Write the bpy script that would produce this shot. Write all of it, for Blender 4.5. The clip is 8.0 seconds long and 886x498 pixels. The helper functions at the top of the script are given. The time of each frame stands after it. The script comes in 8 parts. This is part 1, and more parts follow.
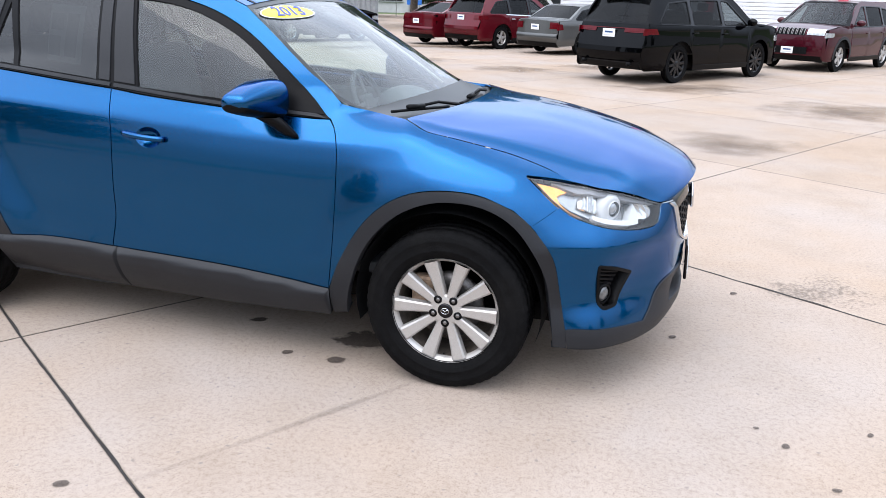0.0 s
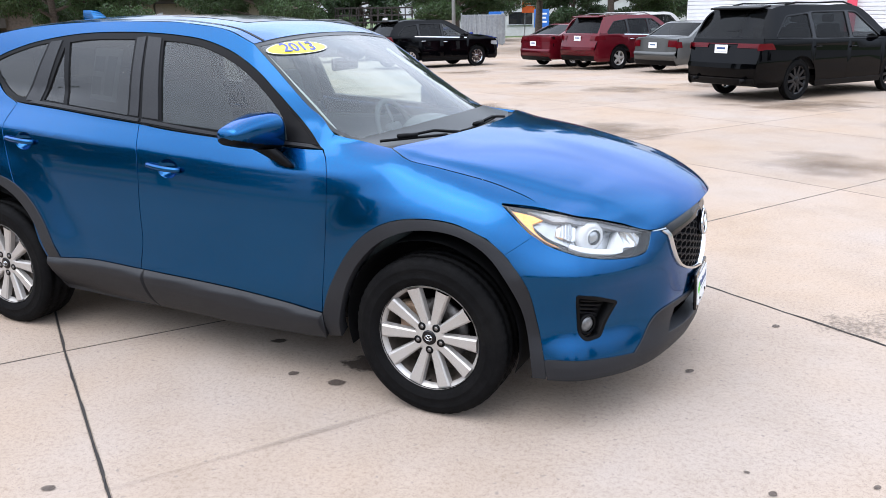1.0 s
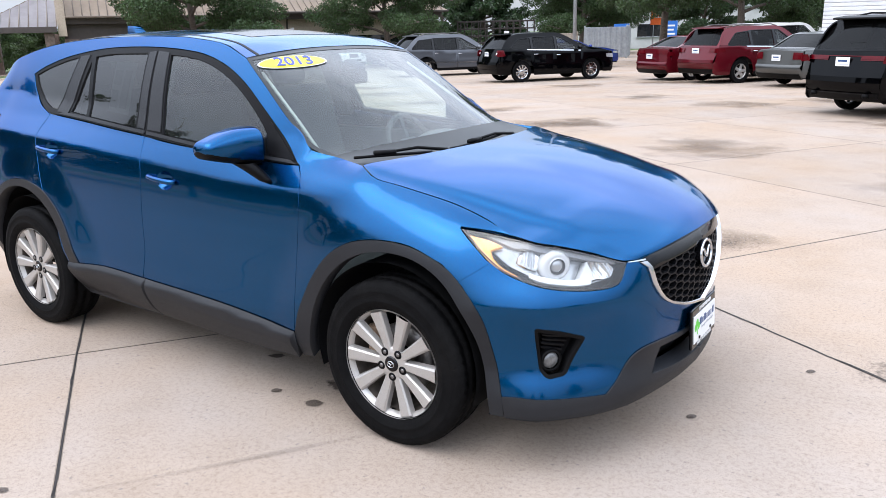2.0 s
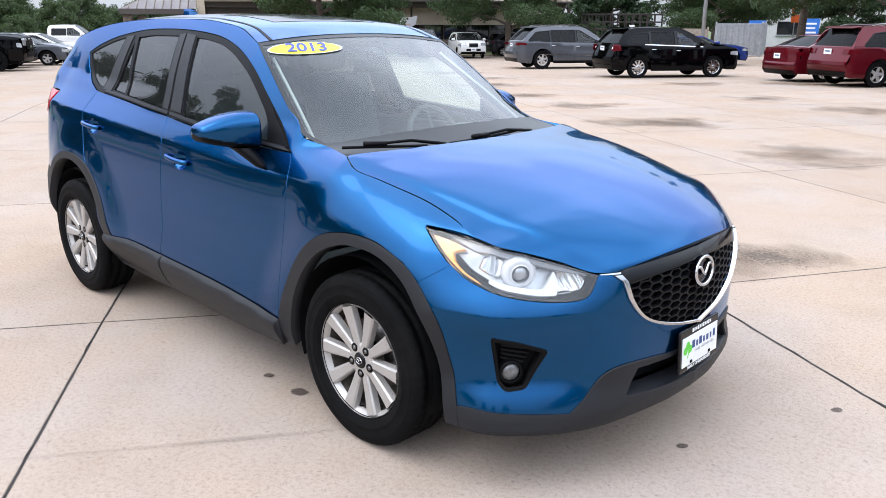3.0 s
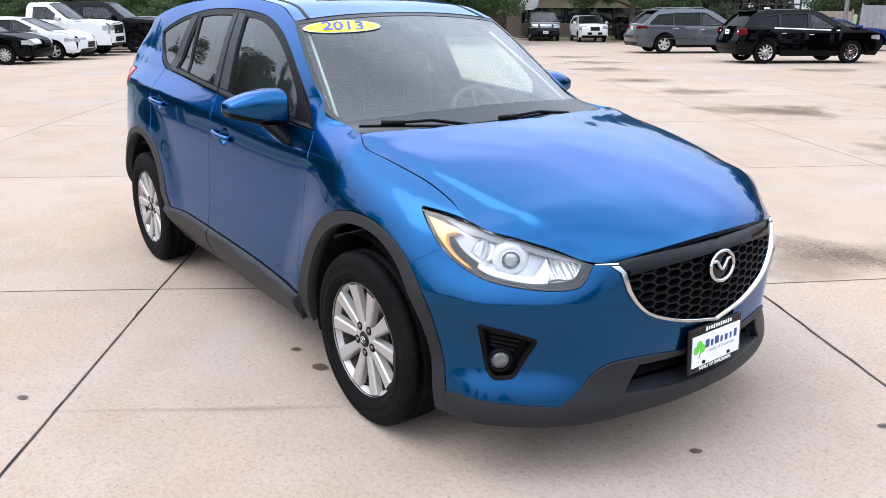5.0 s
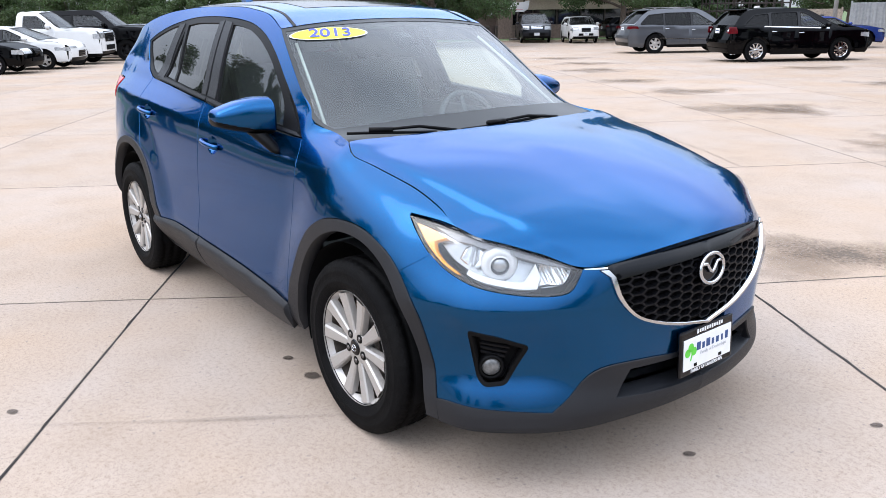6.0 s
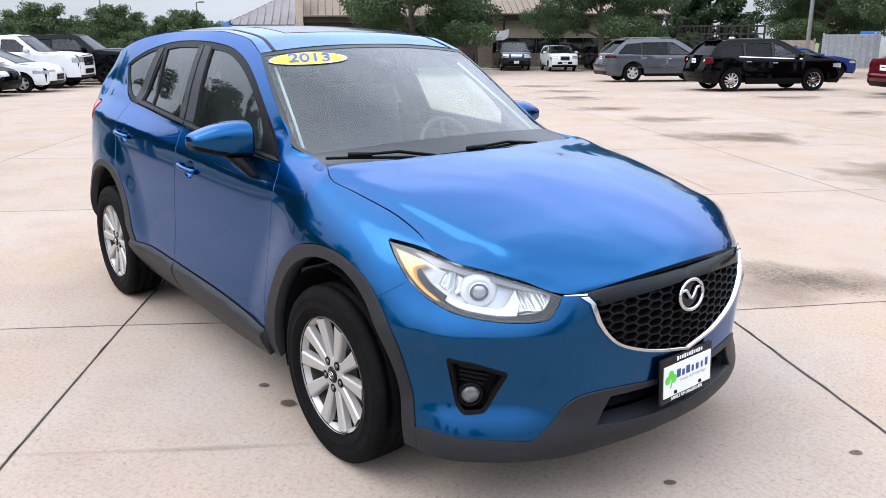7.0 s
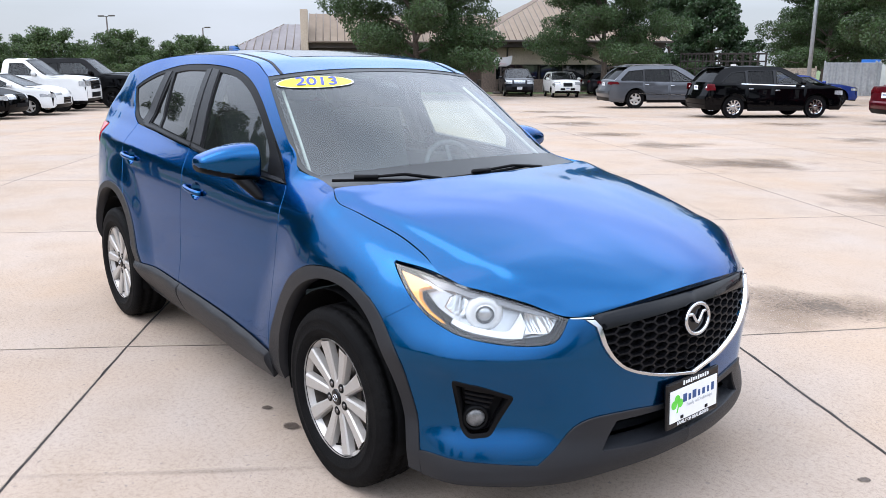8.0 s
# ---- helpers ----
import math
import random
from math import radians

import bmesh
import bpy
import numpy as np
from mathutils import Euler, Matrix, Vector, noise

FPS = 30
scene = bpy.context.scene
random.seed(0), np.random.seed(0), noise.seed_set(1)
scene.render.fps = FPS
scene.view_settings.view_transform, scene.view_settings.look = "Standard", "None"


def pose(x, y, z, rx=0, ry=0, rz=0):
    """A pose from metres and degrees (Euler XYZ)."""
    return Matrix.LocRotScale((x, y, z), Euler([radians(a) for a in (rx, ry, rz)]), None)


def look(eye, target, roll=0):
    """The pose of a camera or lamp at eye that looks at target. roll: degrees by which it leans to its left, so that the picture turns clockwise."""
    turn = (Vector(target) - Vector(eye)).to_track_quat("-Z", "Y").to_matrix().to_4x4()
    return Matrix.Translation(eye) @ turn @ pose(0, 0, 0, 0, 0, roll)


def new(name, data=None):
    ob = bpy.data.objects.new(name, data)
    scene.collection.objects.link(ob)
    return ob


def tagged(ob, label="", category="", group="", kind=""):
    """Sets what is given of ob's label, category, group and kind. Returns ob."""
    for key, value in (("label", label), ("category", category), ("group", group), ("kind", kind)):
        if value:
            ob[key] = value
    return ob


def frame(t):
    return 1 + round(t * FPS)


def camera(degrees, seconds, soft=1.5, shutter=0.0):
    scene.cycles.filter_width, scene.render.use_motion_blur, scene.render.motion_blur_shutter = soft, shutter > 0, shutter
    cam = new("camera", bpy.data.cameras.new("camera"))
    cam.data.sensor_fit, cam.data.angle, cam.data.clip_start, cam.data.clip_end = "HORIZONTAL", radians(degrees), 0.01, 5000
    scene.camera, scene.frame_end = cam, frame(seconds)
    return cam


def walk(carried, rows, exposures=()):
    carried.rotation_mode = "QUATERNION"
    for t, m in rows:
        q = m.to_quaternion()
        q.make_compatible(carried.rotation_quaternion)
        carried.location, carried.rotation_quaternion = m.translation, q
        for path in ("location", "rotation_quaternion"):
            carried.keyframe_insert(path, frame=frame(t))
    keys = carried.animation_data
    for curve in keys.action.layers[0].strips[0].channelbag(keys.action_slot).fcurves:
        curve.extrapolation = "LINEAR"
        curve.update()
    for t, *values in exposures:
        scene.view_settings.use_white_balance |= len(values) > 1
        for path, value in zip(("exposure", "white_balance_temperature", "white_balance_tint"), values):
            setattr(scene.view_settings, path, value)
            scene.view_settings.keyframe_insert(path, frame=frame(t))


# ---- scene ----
from mathutils.geometry import delaunay_2d_cdt

cam = camera(59.4, 8.0, soft=0.75)
PATH = [
    (0, (2.144, -3.854, 1.64), (1.64, -2.023, 1.014), 1.7),
    (0.5, (2.461, -3.764, 1.656), (1.779, -1.984, 1.05), 0.1),
    (1, (2.741, -3.643, 1.673), (1.91, -1.917, 1.098), -0.9),
    (1.5, (2.971, -3.407, 1.679), (2.006, -1.744, 1.127), -1.3),
    (1.7, (3.063, -3.305, 1.672), (2.038, -1.676, 1.128), -1.4),
    (2.8, (3.543, -2.837, 1.644), (2.252, -1.413, 1.091), -0.2),
    (3, (3.569, -2.732, 1.651), (2.236, -1.349, 1.093), 0.2),
    (3.5, (3.621, -2.545, 1.642), (2.203, -1.256, 1.068), 1.1),
    (4, (3.748, -2.412, 1.617), (2.273, -1.198, 1.024), 1.5),
    (4.5, (3.816, -2.381, 1.62), (2.302, -1.22, 1.019), 0.7),
    (6, (3.823, -2.347, 1.637), (2.304, -1.187, 1.048), -0.8),
    (6.5, (3.816, -2.332, 1.634), (2.311, -1.141, 1.073), -0.5),
    (7, (3.807, -2.33, 1.631), (2.306, -1.118, 1.105), -0.2),
    (7.5, (3.8, -2.334, 1.625), (2.293, -1.114, 1.134), 0.0),
    (8, (3.802, -2.341, 1.624), (2.285, -1.124, 1.159), 0.1),
]
walk(cam, [(t, look(eye, target, roll)) for t, eye, target, roll in PATH], [(0, 0.74), (8, 0.74)])


# ---- light ----
SUN_UP, SUN_TURN = 58.0, 200.0
world = bpy.data.worlds.new("sky")
scene.world = world
world.use_nodes = True
wn_ = world.node_tree
wn_.nodes.clear()
w_out = wn_.nodes.new("ShaderNodeOutputWorld")
w_bg = wn_.nodes.new("ShaderNodeBackground")
w_sky = wn_.nodes.new("ShaderNodeTexSky")
w_sky.sky_type = "NISHITA"
w_sky.sun_disc = False
w_sky.sun_elevation = radians(SUN_UP)
w_sky.sun_rotation = radians(SUN_TURN)
w_sky.air_density, w_sky.dust_density, w_sky.ozone_density = 1.0, 2.0, 1.0
w_tex = wn_.nodes.new("ShaderNodeTexCoord")
w_map = wn_.nodes.new("ShaderNodeMapping")
w_map.inputs["Scale"].default_value = (1.0, 1.0, 3.2)
w_noise = wn_.nodes.new("ShaderNodeTexNoise")
w_noise.inputs["Scale"].default_value = 1.6
w_noise.inputs["Detail"].default_value = 6.0
w_ramp = wn_.nodes.new("ShaderNodeMapRange")
w_ramp.inputs["From Min"].default_value, w_ramp.inputs["From Max"].default_value = 0.36, 0.66
w_ramp.inputs["To Min"].default_value, w_ramp.inputs["To Max"].default_value = 0.55, 0.92
w_mix = wn_.nodes.new("ShaderNodeMixRGB")
w_mix.inputs["Color2"].default_value = (6.9, 7.5, 8.7, 1)
wn_.links.new(w_tex.outputs["Generated"], w_map.inputs["Vector"])
wn_.links.new(w_map.outputs["Vector"], w_noise.inputs["Vector"])
wn_.links.new(w_noise.outputs["Fac"], w_ramp.inputs["Value"])
wn_.links.new(w_ramp.outputs["Result"], w_mix.inputs["Fac"])
wn_.links.new(w_sky.outputs["Color"], w_mix.inputs["Color1"])
w_sep = wn_.nodes.new("ShaderNodeSeparateXYZ")
w_up = wn_.nodes.new("ShaderNodeMapRange")
w_up.inputs["From Min"].default_value, w_up.inputs["From Max"].default_value = 0.06, 0.58
w_up.inputs["To Min"].default_value, w_up.inputs["To Max"].default_value = 0.68, 2.95
w_mul = wn_.nodes.new("ShaderNodeMixRGB")
w_mul.blend_type = "MULTIPLY"
w_mul.inputs["Fac"].default_value = 1.0
wn_.links.new(w_tex.outputs["Generated"], w_sep.inputs["Vector"])
wn_.links.new(w_sep.outputs["Z"], w_up.inputs["Value"])
wn_.links.new(w_mix.outputs["Color"], w_mul.inputs["Color1"])
wn_.links.new(w_up.outputs["Result"], w_mul.inputs["Color2"])
wn_.links.new(w_mul.outputs["Color"], w_bg.inputs["Color"])
wn_.links.new(w_bg.outputs["Background"], w_out.inputs["Surface"])
w_bg.inputs["Strength"].default_value = 0.1

sun_data = bpy.data.lights.new("sun", "SUN")
sun_data.energy, sun_data.angle, sun_data.color = 0.8, radians(50), (1.0, 0.965, 0.91)
sun = new("sun", sun_data)
sun_way = Vector((math.sin(radians(SUN_TURN)) * math.cos(radians(SUN_UP)), math.cos(radians(SUN_TURN)) * math.cos(radians(SUN_UP)), math.sin(radians(SUN_UP))))
sun.matrix_world = look(sun_way * 60, (0, 0, 0))


# ---- materials ----
def material(name, color, rough=0.5, metal=0.0, coat=0.0, coat_rough=0.03, grain=0.0, grain_scale=30.0, stain=0.0, stain_scale=1.5,
             stain_color=None, bump=0.0, bump_scale=80.0, random_value=0.0, spec=0.5, emit=0.0):
    """Principled surface with grain and stains at two scales, in object space."""
    m = bpy.data.materials.new(name)
    m.use_nodes = True
    nt = m.node_tree
    b = nt.nodes["Principled BSDF"]
    b.inputs["Base Color"].default_value = (*color, 1)
    b.inputs["Roughness"].default_value = rough
    b.inputs["Metallic"].default_value = metal
    b.inputs["Coat Weight"].default_value = coat
    b.inputs["Coat Roughness"].default_value = coat_rough
    b.inputs["Specular IOR Level"].default_value = spec
    if emit:
        b.inputs["Emission Color"].default_value = (*color, 1)
        b.inputs["Emission Strength"].default_value = emit
    tc = nt.nodes.new("ShaderNodeTexCoord")
    col = None

    def noise_at(scale, detail=4.0):
        n = nt.nodes.new("ShaderNodeTexNoise")
        n.inputs["Scale"].default_value = scale
        n.inputs["Detail"].default_value = detail
        nt.links.new(tc.outputs["Object"], n.inputs["Vector"])
        return n

    if grain or stain or random_value:
        rgb = nt.nodes.new("ShaderNodeRGB")
        rgb.outputs[0].default_value = (*color, 1)
        col = rgb.outputs[0]
    if stain:
        n = noise_at(stain_scale, 6.0)
        r = nt.nodes.new("ShaderNodeMapRange")
        r.inputs["From Min"].default_value, r.inputs["From Max"].default_value = 0.42, 0.68
        r.inputs["To Max"].default_value = stain
        nt.links.new(n.outputs["Fac"], r.inputs["Value"])
        mx = nt.nodes.new("ShaderNodeMixRGB")
        mx.inputs["Color2"].default_value = (*(stain_color or [c * 0.55 for c in color]), 1)
        nt.links.new(r.outputs["Result"], mx.inputs["Fac"])
        nt.links.new(col, mx.inputs["Color1"])
        col = mx.outputs["Color"]
    if grain:
        n = noise_at(grain_scale)
        r = nt.nodes.new("ShaderNodeMapRange")
        r.inputs["From Min"].default_value, r.inputs["From Max"].default_value = 0.3, 0.7
        r.inputs["To Min"].default_value, r.inputs["To Max"].default_value = 1 - grain, 1 + grain
        nt.links.new(n.outputs["Fac"], r.inputs["Value"])
        mx = nt.nodes.new("ShaderNodeMixRGB")
        mx.blend_type = "MULTIPLY"
        mx.inputs["Fac"].default_value = 1.0
        nt.links.new(col, mx.inputs["Color1"])
        nt.links.new(r.outputs["Result"], mx.inputs["Color2"])
        col = mx.outputs["Color"]
    if random_value:
        info = nt.nodes.new("ShaderNodeObjectInfo")
        geo = nt.nodes.new("ShaderNodeNewGeometry")
        add_ = nt.nodes.new("ShaderNodeMath")
        add_.operation = "ADD"
        fr = nt.nodes.new("ShaderNodeMath")
        fr.operation = "FRACT"
        nt.links.new(info.outputs["Random"], add_.inputs[0])
        nt.links.new(geo.outputs["Random Per Island"], add_.inputs[1])
        nt.links.new(add_.outputs[0], fr.inputs[0])
        hs = nt.nodes.new("ShaderNodeHueSaturation")
        r = nt.nodes.new("ShaderNodeMapRange")
        r.inputs["To Min"].default_value, r.inputs["To Max"].default_value = 1 - random_value, 1 + random_value
        nt.links.new(fr.outputs[0], r.inputs["Value"])
        nt.links.new(r.outputs["Result"], hs.inputs["Value"])
        nt.links.new(col, hs.inputs["Color"])
        col = hs.outputs["Color"]
    if col is not None:
        nt.links.new(col, b.inputs["Base Color"])
    if bump:
        n = noise_at(bump_scale, 5.0)
        bp = nt.nodes.new("ShaderNodeBump")
        bp.inputs["Strength"].default_value = bump
        bp.inputs["Distance"].default_value = 0.01
        nt.links.new(n.outputs["Fac"], bp.inputs["Height"])
        nt.links.new(bp.outputs["Normal"], b.inputs["Normal"])
    return m


def glass(name, tint, gloss=1.0, rough=0.0, haze=0.0, veil=(0.55, 0.57, 0.58)):
    """Thin pane: tinted see-through with a Fresnel gloss and a pale diffuse veil."""
    m = bpy.data.materials.new(name)
    m.use_nodes = True
    nt = m.node_tree
    nt.nodes.clear()
    out = nt.nodes.new("ShaderNodeOutputMaterial")
    tr = nt.nodes.new("ShaderNodeBsdfTransparent")
    tr.inputs["Color"].default_value = (*tint, 1)
    gl = nt.nodes.new("ShaderNodeBsdfGlossy")
    gl.inputs["Roughness"].default_value = rough
    gl.inputs["Color"].default_value = (gloss, gloss, gloss, 1)
    lw = nt.nodes.new("ShaderNodeLayerWeight")
    lw.inputs["Blend"].default_value = 0.5
    pw = nt.nodes.new("ShaderNodeMath")
    pw.operation = "POWER"
    pw.inputs[1].default_value = 5.0
    nt.links.new(lw.outputs["Facing"], pw.inputs[0])
    fr = nt.nodes.new("ShaderNodeMapRange")
    fr.inputs["To Min"].default_value, fr.inputs["To Max"].default_value = 0.05, 1.0
    nt.links.new(pw.outputs[0], fr.inputs["Value"])
    df = nt.nodes.new("ShaderNodeBsdfDiffuse")
    df.inputs["Color"].default_value = (*veil, 1)
    veil_mix = nt.nodes.new("ShaderNodeMixShader")
    veil_mix.inputs["Fac"].default_value = haze
    mix = nt.nodes.new("ShaderNodeMixShader")
    nt.links.new(tr.outputs[0], veil_mix.inputs[1])
    nt.links.new(df.outputs[0], veil_mix.inputs[2])
    nt.links.new(fr.outputs["Result"], mix.inputs["Fac"])
    nt.links.new(veil_mix.outputs[0], mix.inputs[1])
    nt.links.new(gl.outputs[0], mix.inputs[2])
    nt.links.new(mix.outputs[0], out.inputs["Surface"])
    return m


def paint(name, color, metal=0.0, rough=0.4, coat=0.55, spec=0.03):
    return material(name, color, rough=rough, metal=metal, coat=coat, spec=spec, coat_rough=0.025, grain=0.10, grain_scale=600.0, stain=0.08, stain_scale=3.0)


M_BLUE = paint("blue_mica_paint", (0.0008, 0.063, 0.174), 0.95, 0.20, 0.92)
M_BLUE.node_tree.nodes["Principled BSDF"].inputs["Coat IOR"].default_value = 1.3
M_BLUE.node_tree.nodes["Principled BSDF"].inputs["Specular Tint"].default_value = (0.22, 0.53, 0.94, 1)
M_CLAD = material("grey_moulded_plastic", (0.0085, 0.0094, 0.012), 0.5, spec=0.30, grain=0.12, grain_scale=300, stain=0.25, stain_scale=5, stain_color=(0.018, 0.0193, 0.022), bump=0.15, bump_scale=500)
M_BLACKTRIM = material("satin_black_trim", (0.0035, 0.0035, 0.004), 0.42, spec=0.09, grain=0.15, grain_scale=120)
M_GLOSSBLACK = material("gloss_black_plastic", (0.003, 0.003, 0.004), 0.15, spec=0.05, coat=0.45, grain=0.1, grain_scale=40)
M_DARK = material("dark_liner", (0.004, 0.004, 0.0045), 0.8, spec=0.1, grain=0.3, grain_scale=25)
M_RUBBER = material("tyre_rubber", (0.0040, 0.0040, 0.0044), 0.7, spec=0.06, grain=0.25, grain_scale=40, stain=0.3, stain_scale=6, stain_color=(0.011, 0.0105, 0.01), bump=0.3, bump_scale=150)
M_ALLOY = material("silver_alloy", (0.40, 0.385, 0.37), 0.42, metal=0.5, grain=0.06, grain_scale=200, stain=0.35, stain_scale=9, stain_color=(0.35, 0.31, 0.27))
M_CHROME = material("chrome", (0.56, 0.57, 0.59), 0.12, metal=1.0, grain=0.04, grain_scale=60)
# inner rim barrel, a darker brown than the silver lip
M_BARREL = material("brown_rim_barrel", (0.085, 0.072, 0.062), 0.6, metal=0.3, spec=0.2, grain=0.3, grain_scale=30)
M_STEEL = material("worn_steel", (0.17, 0.16, 0.155), 0.45, metal=0.8, grain=0.3, grain_scale=50)
M_RUST = material("rusty_caliper", (0.32, 0.22, 0.15), 0.7, metal=0.3, grain=0.4, grain_scale=35)
# the windshield's pale diffuse layer stands in for reflected sky and dash
M_WINDSHIELD = glass("windshield_glass", (0.74, 0.84, 0.81), 1.0, 0.0, 0.045, (0.42, 0.48, 0.50))
M_SIDEGLASS = glass("side_glass", (0.62, 0.70, 0.675), 1.0, 0.0, 0.012)
M_PRIVACY = glass("privacy_glass", (0.11, 0.125, 0.125), 0.85, 0.0, 0.015)
M_LENS = glass("lamp_lens", (0.94, 0.95, 0.95), 0.9, 0.0, 0.035)
M_REDLENS = material("red_lamp_lens", (0.075, 0.002, 0.005), 0.2, spec=0.1, coat=0.2, grain=0.2, grain_scale=90)
M_TAILLENS = material("tail_lamp_lens", (0.48, 0.010, 0.022), 0.12, spec=0.3, coat=0.6, grain=0.2, grain_scale=90)
M_AMBER = material("amber_lamp_lens", (0.95, 0.36, 0.02), 0.15, coat=1.0, grain=0.15, grain_scale=90)
M_REFLECTOR = material("lamp_reflector", (0.62, 0.63, 0.64), 0.2, metal=0.85, grain=0.06, grain_scale=50)
M_LAMPGREY = material("lamp_housing_grey", (0.19, 0.19, 0.20), 0.35, metal=0.4, grain=0.1, grain_scale=60)
M_LAMPBOWL = material("smoked_lamp_bowl", (0.36, 0.37, 0.375), 0.25, metal=0.8, grain=0.15, grain_scale=30)
M_WHITEPLASTIC = material("white_lamp_shroud", (0.56, 0.57, 0.58), 0.25, grain=0.04, grain_scale=40)
M_SEAT = material("grey_seat_cloth", (0.045, 0.046, 0.048), 0.9, grain=0.2, grain_scale=20)
M_DASH = material("dark_dash_plastic", (0.040, 0.042, 0.045), 0.7, grain=0.15, grain_scale=15)
M_LINING = material("light_headliner", (0.42, 0.41, 0.39), 0.9, grain=0.1, grain_scale=200)
M_YELLOW = material("yellow_sticker", (0.82, 0.68, 0.004), 0.35, grain=0.03, grain_scale=30)
M_WHITE = material("white_vinyl", (0.68, 0.68, 0.68), 0.4, grain=0.03, grain_scale=30)
M_BLUEINK = material("blue_ink", (0.035, 0.05, 0.30), 0.45, grain=0.05, grain_scale=30)
M_NAVYINK = material("navy_ink", (0.012, 0.05, 0.16), 0.45, grain=0.05, grain_scale=30)
M_GREENINK = material("green_ink", (0.09, 0.5, 0.04), 0.45, grain=0.05, grain_scale=30)
M_GREYINK = material("grey_ink", (0.45, 0.46, 0.48), 0.5, grain=0.05, grain_scale=30)


# ---- shape helpers ----
def curve(*pts):
    """Smooth monotone curve through (x, y) pairs."""
    xs = np.array([p[0] for p in pts], float)
    ys = np.array([p[1] for p in pts], float)
    h = np.diff(xs)
    m = np.diff(ys) / h
    t = np.zeros(len(xs))
    for i in range(1, len(xs) - 1):
        if m[i - 1] * m[i] > 0:
            w1, w2 = 2 * h[i] + h[i - 1], h[i] + 2 * h[i - 1]
            t[i] = (w1 + w2) / (w1 / m[i - 1] + w2 / m[i])
    t[0], t[-1] = m[0], m[-1]

    def f(x):
        x = np.clip(np.asarray(x, float), xs[0], xs[-1])
        i = np.clip(np.searchsorted(xs, x) - 1, 0, len(h) - 1)
        u = (x - xs[i]) / h[i]
        return ((1 + 2 * u) * (1 - u) ** 2 * ys[i] + u * (1 - u) ** 2 * h[i] * t[i]
                + u * u * (3 - 2 * u) * ys[i + 1] + u * u * (u - 1) * h[i] * t[i + 1])
    return f


def arc(pts, step=0.03):
    """Open Catmull-Rom line through plane points, sampled about every step."""
    p = np.array(pts, float)
    if len(p) == 2:
        n = max(1, int(round(np.linalg.norm(p[1] - p[0]) / step)))
        return [tuple(p[0] + (p[1] - p[0]) * k / n) for k in range(n + 1)]
    q = np.concatenate([[2 * p[0] - p[1]], p, [2 * p[-1] - p[-2]]])
    res = []
    for i in range(1, len(q) - 2):
        a, b, c, d = q[i - 1:i + 3]
        n = max(1, int(round(np.linalg.norm(c - b) / step)))
        for k in range(n):
            u = k / n
            res.append(tuple(0.5 * (2 * b + (c - a) * u + (2 * a - 5 * b + 4 * c - d) * u**2 + (3 * b - a - 3 * c + d) * u**3)))
    res.append(tuple(p[-1]))
    return res


def ring(*edges, step=0.03):
    """Closed outline from smooth edges that meet in corners."""
    res = []
    for e in edges:
        for p in arc(e, step):
            if not res or math.dist(p, res[-1]) > 0.002:
                res.append(p)
    while len(res) > 2 and math.dist(res[0], res[-1]) < 0.002:
        res.pop()
    return res


def rounded(pts, r, n=4):
    """Polygon with its corners rounded by r."""
    res = []
    k = len(pts)
    for i in range(k):
        a, b, c = (np.array(pts[j % k], float) for j in (i - 1, i, i + 1))
        ra = min(r, 0.45 * np.linalg.norm(a - b))
        rc = min(r, 0.45 * np.linalg.norm(c - b))
        p0 = b + (a - b) / np.linalg.norm(a - b) * ra
        p2 = b + (c - b) / np.linalg.norm(c - b) * rc
        for j in range(n + 1):
            u = j / n
            res.append(tuple((1 - u) ** 2 * p0 + 2 * u * (1 - u) * b + u * u * p2))
    return res


def within(poly, x, y):
    """Which of the points lie inside the polygon."""
    x, y = np.asarray(x), np.asarray(y)
    hit = np.zeros(x.shape, bool)
    p = np.array(poly)
    for (x0, y0), (x1, y1) in zip(p, np.roll(p, -1, 0)):
        if y0 == y1:
            continue
        cross = ((y0 > y) != (y1 > y)) & (x < (x1 - x0) * (y - y0) / (y1 - y0) + x0)
        hit ^= cross
    return hit


def area2(poly):
    p = np.array(poly)
    q = np.roll(p, -1, 0)
    return 0.5 * float((p[:, 0] * q[:, 1] - q[:, 0] * p[:, 1]).sum())


def shrink(poly, d):
    """The outline moved inwards by d (counter-clockwise in, counter-clockwise out)."""
    p = np.array(poly if area2(poly) > 0 else poly[::-1], float)
    t = np.roll(p, -1, 0) - np.roll(p, 1, 0)
    t /= np.linalg.norm(t, axis=1)[:, None] + 1e-9
    return [tuple(a) for a in p + np.stack([-t[:, 1], t[:, 0]], 1) * d]


